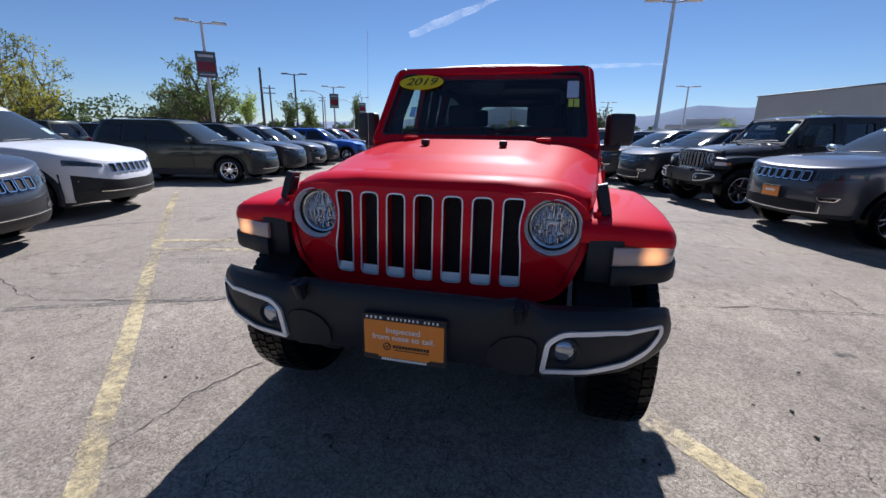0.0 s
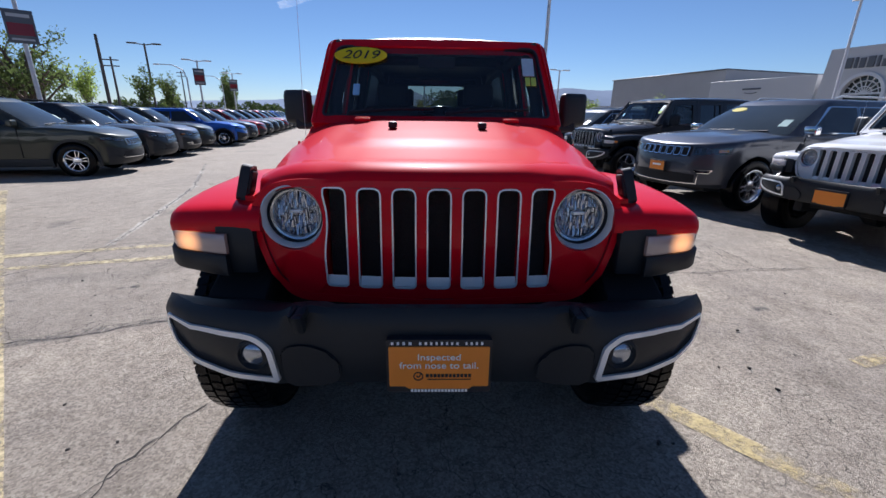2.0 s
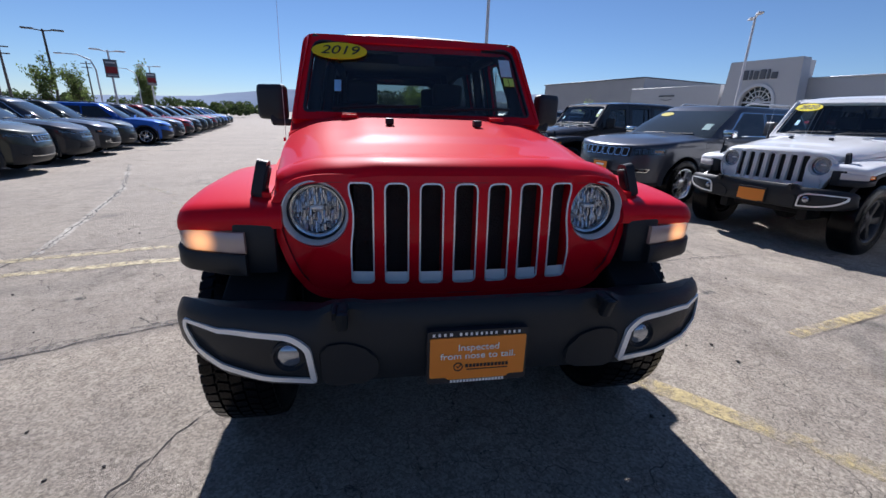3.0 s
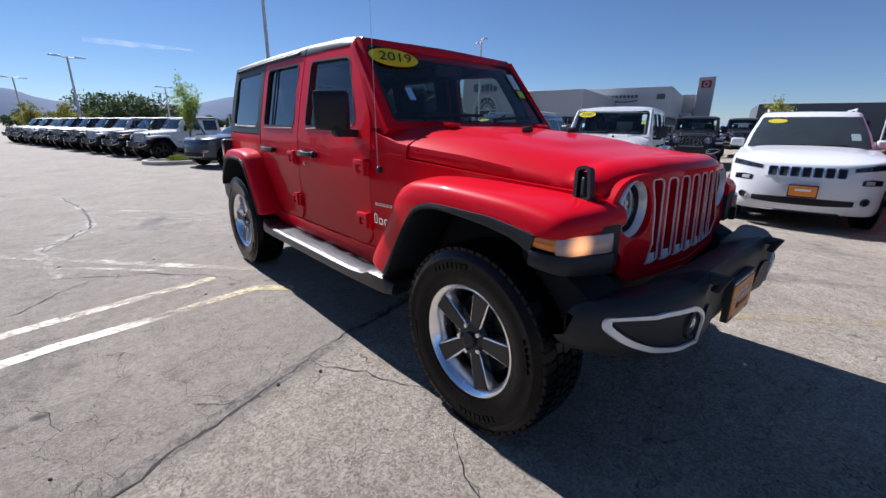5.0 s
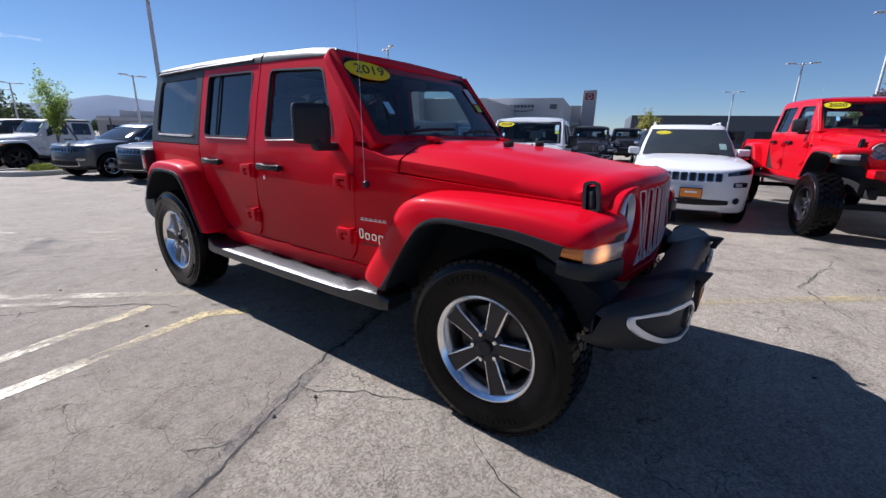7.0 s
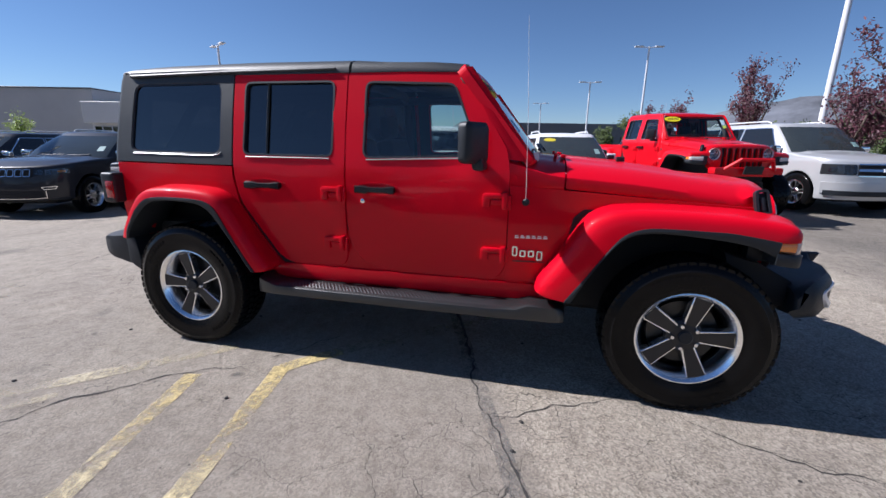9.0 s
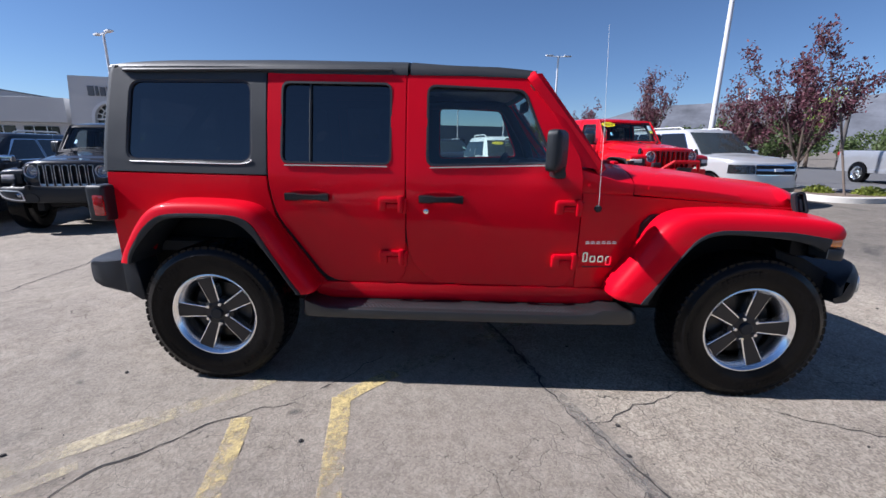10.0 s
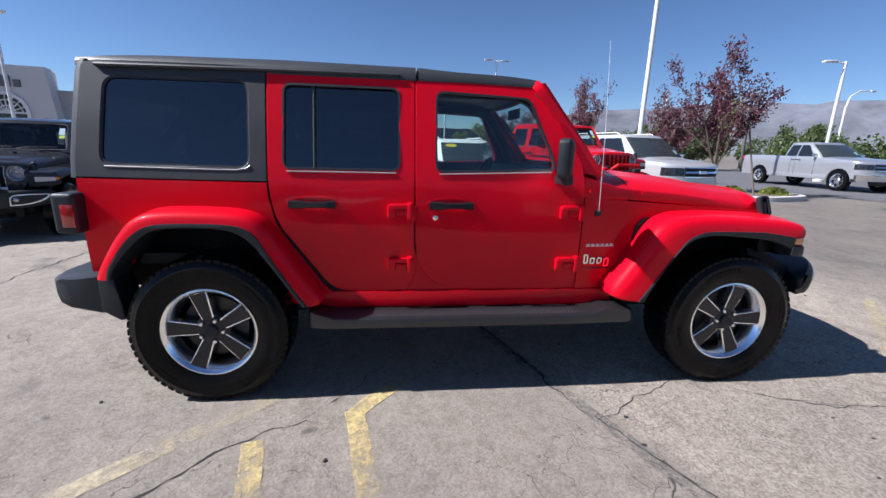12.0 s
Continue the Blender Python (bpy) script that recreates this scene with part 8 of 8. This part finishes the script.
tree(-20.8, 11.8, 4.9, "autumn", 1.2, 0.10, 0.8, 2000, 0.075, 34, "tree with yellow-green leaves")
tree(-18.9, 10.2, 3.0, "autumn", 1.3, 0.12, 0.4, 2600, 0.075, 35, "tree with yellow-green leaves")
tree(-24.6, 30.2, 4.6, "fresh", 1.0, 0.08, 1.0, 1500, 0.11, 36, "slender young tree with fresh green leaves")
tree(-21.0, 31.0, 4.3, "leaf", 0.9, 0.10, 0.8, 1600, 0.11, 37, GT)
tree(-20.2, 33.0, 4.1, "leaf", 0.9, 0.10, 0.8, 1600, 0.11, 38, GT)
tree(-31.0, 66.0, 7.0, "leaf", 1.1, 0.25, 0.5, 4000, 0.17, 39, "narrow dark conifer at the far edge")
tree(24.5, 45.0, 3.6, "fresh", 1.2, 0.08, 1.0, 2400, 0.10, 40, "slender young tree with fresh green leaves")
tree(18.0, 48.0, 3.2, "fresh", 1.0, 0.08, 1.0, 2000, 0.10, 41, "slender young tree with fresh green leaves")
tree(44.0, 8.0, 4.3, "autumn", 1.1, 0.15, 0.8, 2600, 0.13, 42, "tree with yellow-green leaves")
tree(40.0, -4.5, 3.0, "leaf", 1.0, 0.12, 0.6, 2600, 0.12, 43, GT)
tree(46.0, -9.0, 4.6, "leaf", 2.4, 0.15, 0.6, 4000, 0.16, 44, GT)
tree(33.0, -27.0, 6.6, "fresh", 1.5, 0.15, 1.2, 4000, 0.13, 45, "narrow tree with fresh green leaves")
tree(31.0, -22.5, 4.2, "woods", 3.0, 0.25, 0.4, 8000, 0.16, 46, GT)
tree(38.0, -21.0, 4.0, "woods", 3.0, 0.25, 0.4, 8000, 0.16, 47, GT)
tree(27.5, -30.0, 3.8, "woods", 2.6, 0.2, 0.4, 7000, 0.16, 48, GT)
tree(27.5, -13.5, 2.6, "leaf", 1.3, 0.12, 0.4, 4000, 0.12, 49, GT)


def far_woods():
    """Bands of trees along the far edges of the lot."""
    rnd, verts, faces = random.Random(77), [], []
    for (x0, y0), (x1, y1), n, h in (((-70, 60), (-30, 150), 90, 3.6), ((-75, 20), (-60, 60), 40, 6.0), ((-20, 120), (40, 140), 60, 3.6), ((2.8, 69), (8.2, 70), 30, 4.6), ((110, -10), (60, -75), 80, 5.5), ((60, -60), (20, -80), 50, 5.0), ((-38, 80), (-22, 110), 26, 2.8), ((-58, -45), (-52, 18), 60, 7.0)):
        for k in range(n):
            t = rnd.random()
            cx, cy, hh = lerp(x0, x1, t) + rnd.uniform(-3, 3), lerp(y0, y1, t) + rnd.uniform(-3, 3), h * rnd.uniform(0.5, 1.15)
            for _ in range(260):
                p = Vector((rnd.gauss(0, 1), rnd.gauss(0, 1), rnd.gauss(0, 1))).normalized() * rnd.uniform(0.6, 1.0)
                c = Vector((cx + p.x * hh * 0.42, cy + p.y * hh * 0.42, hh * 0.55 + p.z * hh * 0.45))
                a = Vector((rnd.gauss(0, 1), rnd.gauss(0, 1), rnd.gauss(0, 1))).normalized()
                b = a.orthogonal().normalized()
                s = rnd.uniform(0.14, 0.32)
                i = len(verts)
                verts += [c - a * s, c + b * s * 0.6, c + a * s, c - b * s * 0.6]
                faces.append((i, i + 1, i + 2, i + 3))
    me = bpy.data.meshes.new("far_woods")
    me.from_pydata(verts, [], faces)
    me.materials.append(M["woods"])
    tagged(new("far_woods", me), "distant green trees along the lot's edge", "trees", kind="stuff")


far_woods()


def island(name, pts, label):
    """A kerbed planting bed."""
    poly = rounded(pts, 1.1, 6)
    zb = sum(ground_z(*p) for p in poly) / len(poly)
    inner = scaled(poly, -0.16)
    bm = B()
    outl = [bm.verts.new((p[0], p[1], ground_z(*p) - 0.02)) for p in poly]
    o2 = [bm.verts.new((p[0], p[1], ground_z(*p) + 0.13)) for p in scaled(poly, -0.012)]
    o3 = [bm.verts.new((p[0], p[1], ground_z(*p) + 0.15)) for p in scaled(poly, -0.035)]
    i1 = [bm.verts.new((p[0], p[1], ground_z(*p) + 0.15)) for p in inner]
    i2 = [bm.verts.new((p[0], p[1], ground_z(*p) - 0.02)) for p in inner]
    for a, b in ((outl, o2), (o2, o3), (o3, i1), (i1, i2)):
        ring_faces(bm, a, b)
    tagged(part(name, bm, M["concrete"]), label, "kerb", kind="structure")
    bm = B()
    bm.faces.new([bm.verts.new((p[0], p[1], ground_z(*p) + 0.10)) for p in inner])
    tagged(part("planting_bed", bm, M["mulch"]), "brown mulch inside a kerbed island", "mulch", kind="structure")


def shrub(x, y, r, seed, label="low yellow-green shrub on mulch"):
    rnd, verts, faces = random.Random(seed), [], []
    z0 = ground_z(x, y) + 0.08
    for _ in range(900):
        p = Vector((rnd.gauss(0, 1), rnd.gauss(0, 1), abs(rnd.gauss(0, 1)))).normalized() * rnd.uniform(0.3, 1.0)
        c = Vector((p.x * r, p.y * r, p.z * r * 0.6))
        a = (p + Vector((rnd.gauss(0, 1), rnd.gauss(0, 1), rnd.gauss(0, 1))) * 0.6).normalized()
        b = a.orthogonal().normalized()
        s = rnd.uniform(0.03, 0.06)
        i = len(verts)
        verts += [c - a * s, c + b * s * 0.4, c + a * s, c - b * s * 0.4]
        faces.append((i, i + 1, i + 2, i + 3))
    me = bpy.data.meshes.new("shrub")
    me.from_pydata(verts, [], faces)
    me.materials.append(M["shrub"])
    o = new("shrub", me)
    o.location = (x, y, z0)
    tagged(o, label, "shrub", "shrubs")


island("kerb_island", [tuple(lot(a, b).xy) for a, b in ((4.9, -9.6), (10.2, -9.6), (10.2, -12.6), (4.9, -12.6))], "pale concrete kerb round a planting island")
island("kerb_island", [tuple(lot(a, b).xy) for a, b in ((5.1, 16.6), (10.5, 16.6), (10.5, 18.5), (5.1, 18.5))], "pale concrete kerb round a planting island")
p = lot(5.9, -12.0)
shrub(p.x, p.y, 0.42, 3)
p = lot(6.7, -11.2)
shrub(p.x, p.y, 0.38, 4)
p = lot(6.3, 17.3)
shrub(p.x, p.y, 0.40, 5)
shrub(1.24, 18.6, 0.45, 6)
YB = "bushy yellow-green young tree at the lot's edge"
tree(-4.0, 54.0, 3.0, "autumn", 1.2, 0.10, 0.3, 2600, 0.12, 60, YB)
tree(-1.4, 54.0, 3.0, "autumn", 1.5, 0.10, 0.3, 3200, 0.12, 61, YB)
tree(0.8, 55.0, 2.6, "leaf", 1.2, 0.10, 0.3, 2400, 0.12, 62, YB)


def stake(x, y, x2, y2, h):
    z = ground_z(x, y)
    bm = tube(B(), [(x, y, z), (x2, y2, z + h)], 0.028, 8)
    tagged(part("tree_stake", bm, M["stake"]), "leaning wooden tree stake in mulch", "stake", "stakes")


stake(2.55, 17.4, 1.75, 17.9, 2.0)
stake(3.2, 18.0, 3.2, 18.0, 1.9)
stake(8.6, -8.9, 9.0, -8.6, 2.3)


# ---- distance ----
def ridge(name, r, pts, mat, seed, label):
    """Far hills as a ring of ridges; pts: bearing in degrees and how high they stand in degrees."""
    bm, top_, mid_, low = B(), [], [], []
    n = 240
    for k in range(n):
        yaw = -180 + 360 * k / n
        e = interp(yaw, pts)
        nz = noise.noise(Vector((yaw * 0.09, seed, 0))) * 0.10 + noise.noise(Vector((yaw * 0.4, seed, 3))) * 0.08
        h = r * math.tan(radians(max(0.05, e * (1 + nz))))
        d = Vector((-math.sin(radians(yaw)), math.cos(radians(yaw)), 0))
        top_.append(bm.verts.new(d * (r * 1.15) + Vector((0, 0, h * 1.15))))
        mid_.append(bm.verts.new(d * (r * 1.05) + Vector((0, 0, h * 0.55 + noise.noise(Vector((yaw * 0.5, seed, 8))) * h * 0.15))))
        low.append(bm.verts.new(d * r + Vector((0, 0, -2))))
    ring_faces(bm, low, mid_)
    ring_faces(bm, mid_, top_)
    tagged(part(name, bm, M[mat], smooth=80), label, "hills", kind="structure")


ridge("backdrop_hills", 1500, [(-180, 3.5), (-150, 4.9), (-140, 5.2), (-126, 5.4), (-115, 5.0), (-109, 4.0), (-104, 2.2), (-98, 1.0), (-85, 0.1), (85, 0.1), (120, 2.0), (180, 3.5)], "bighill", 4, "hazy brown and sage hills beyond the lot")
ridge("backdrop_hills", 1900, [(-180, 0.1), (-95, 0.1), (-80, 0.9), (-40, 1.4), (-30, 2.2), (-25, 3.0), (-21, 3.0), (-16.6, 3.4), (-14, 2.8), (-12, 2.2), (-7, 2.0), (-2.3, 2.3), (0.3, 2.0), (2.9, 2.9), (6, 3.3), (10, 2.6), (20, 1.4), (40, 0.6), (70, 0.5), (90, 0.1), (180, 0.1)], "hill", 9, "hazy blue hills in the distance")


def contrail(name, far, a, b, width, label):
    """A thin streak of cloud high in the sky, between two bearings (yaw, elevation in degrees)."""
    def at(yaw, el):
        return Vector((-math.sin(radians(yaw)) * math.cos(radians(el)), math.cos(radians(yaw)) * math.cos(radians(el)), math.sin(radians(el)))) * far
    p, q = at(*a), at(*b)
    side_ = (q - p).cross(p).normalized() * width
    bm, rows = B(), []
    for k in range(25):
        t = k / 24
        c = p.lerp(q, t) + side_ * 0.5 * noise.noise(Vector((t * 4, 0, far)))
        rows.append([bm.verts.new(c + side_ * u * (0.5 + 0.7 * math.sin(math.pi * min(1, t + 0.15))) ) for u in (-0.5, -0.2, 0.2, 0.5)])
    for r0, r1 in zip(rows, rows[1:]):
        ring_faces(bm, r0, r1, False)
    tagged(part(name, bm, M["cloud"], smooth=0), label, "cloud", kind="structure")


contrail("contrail", 3000, (18.2, 11.5), (6.0, 15.8), 45, "thin white vapour trail in a clear sky")
contrail("cloud_streak", 3000, (-3.0, 7.9), (-12.4, 7.8), 22, "faint white cloud streak in a clear sky")
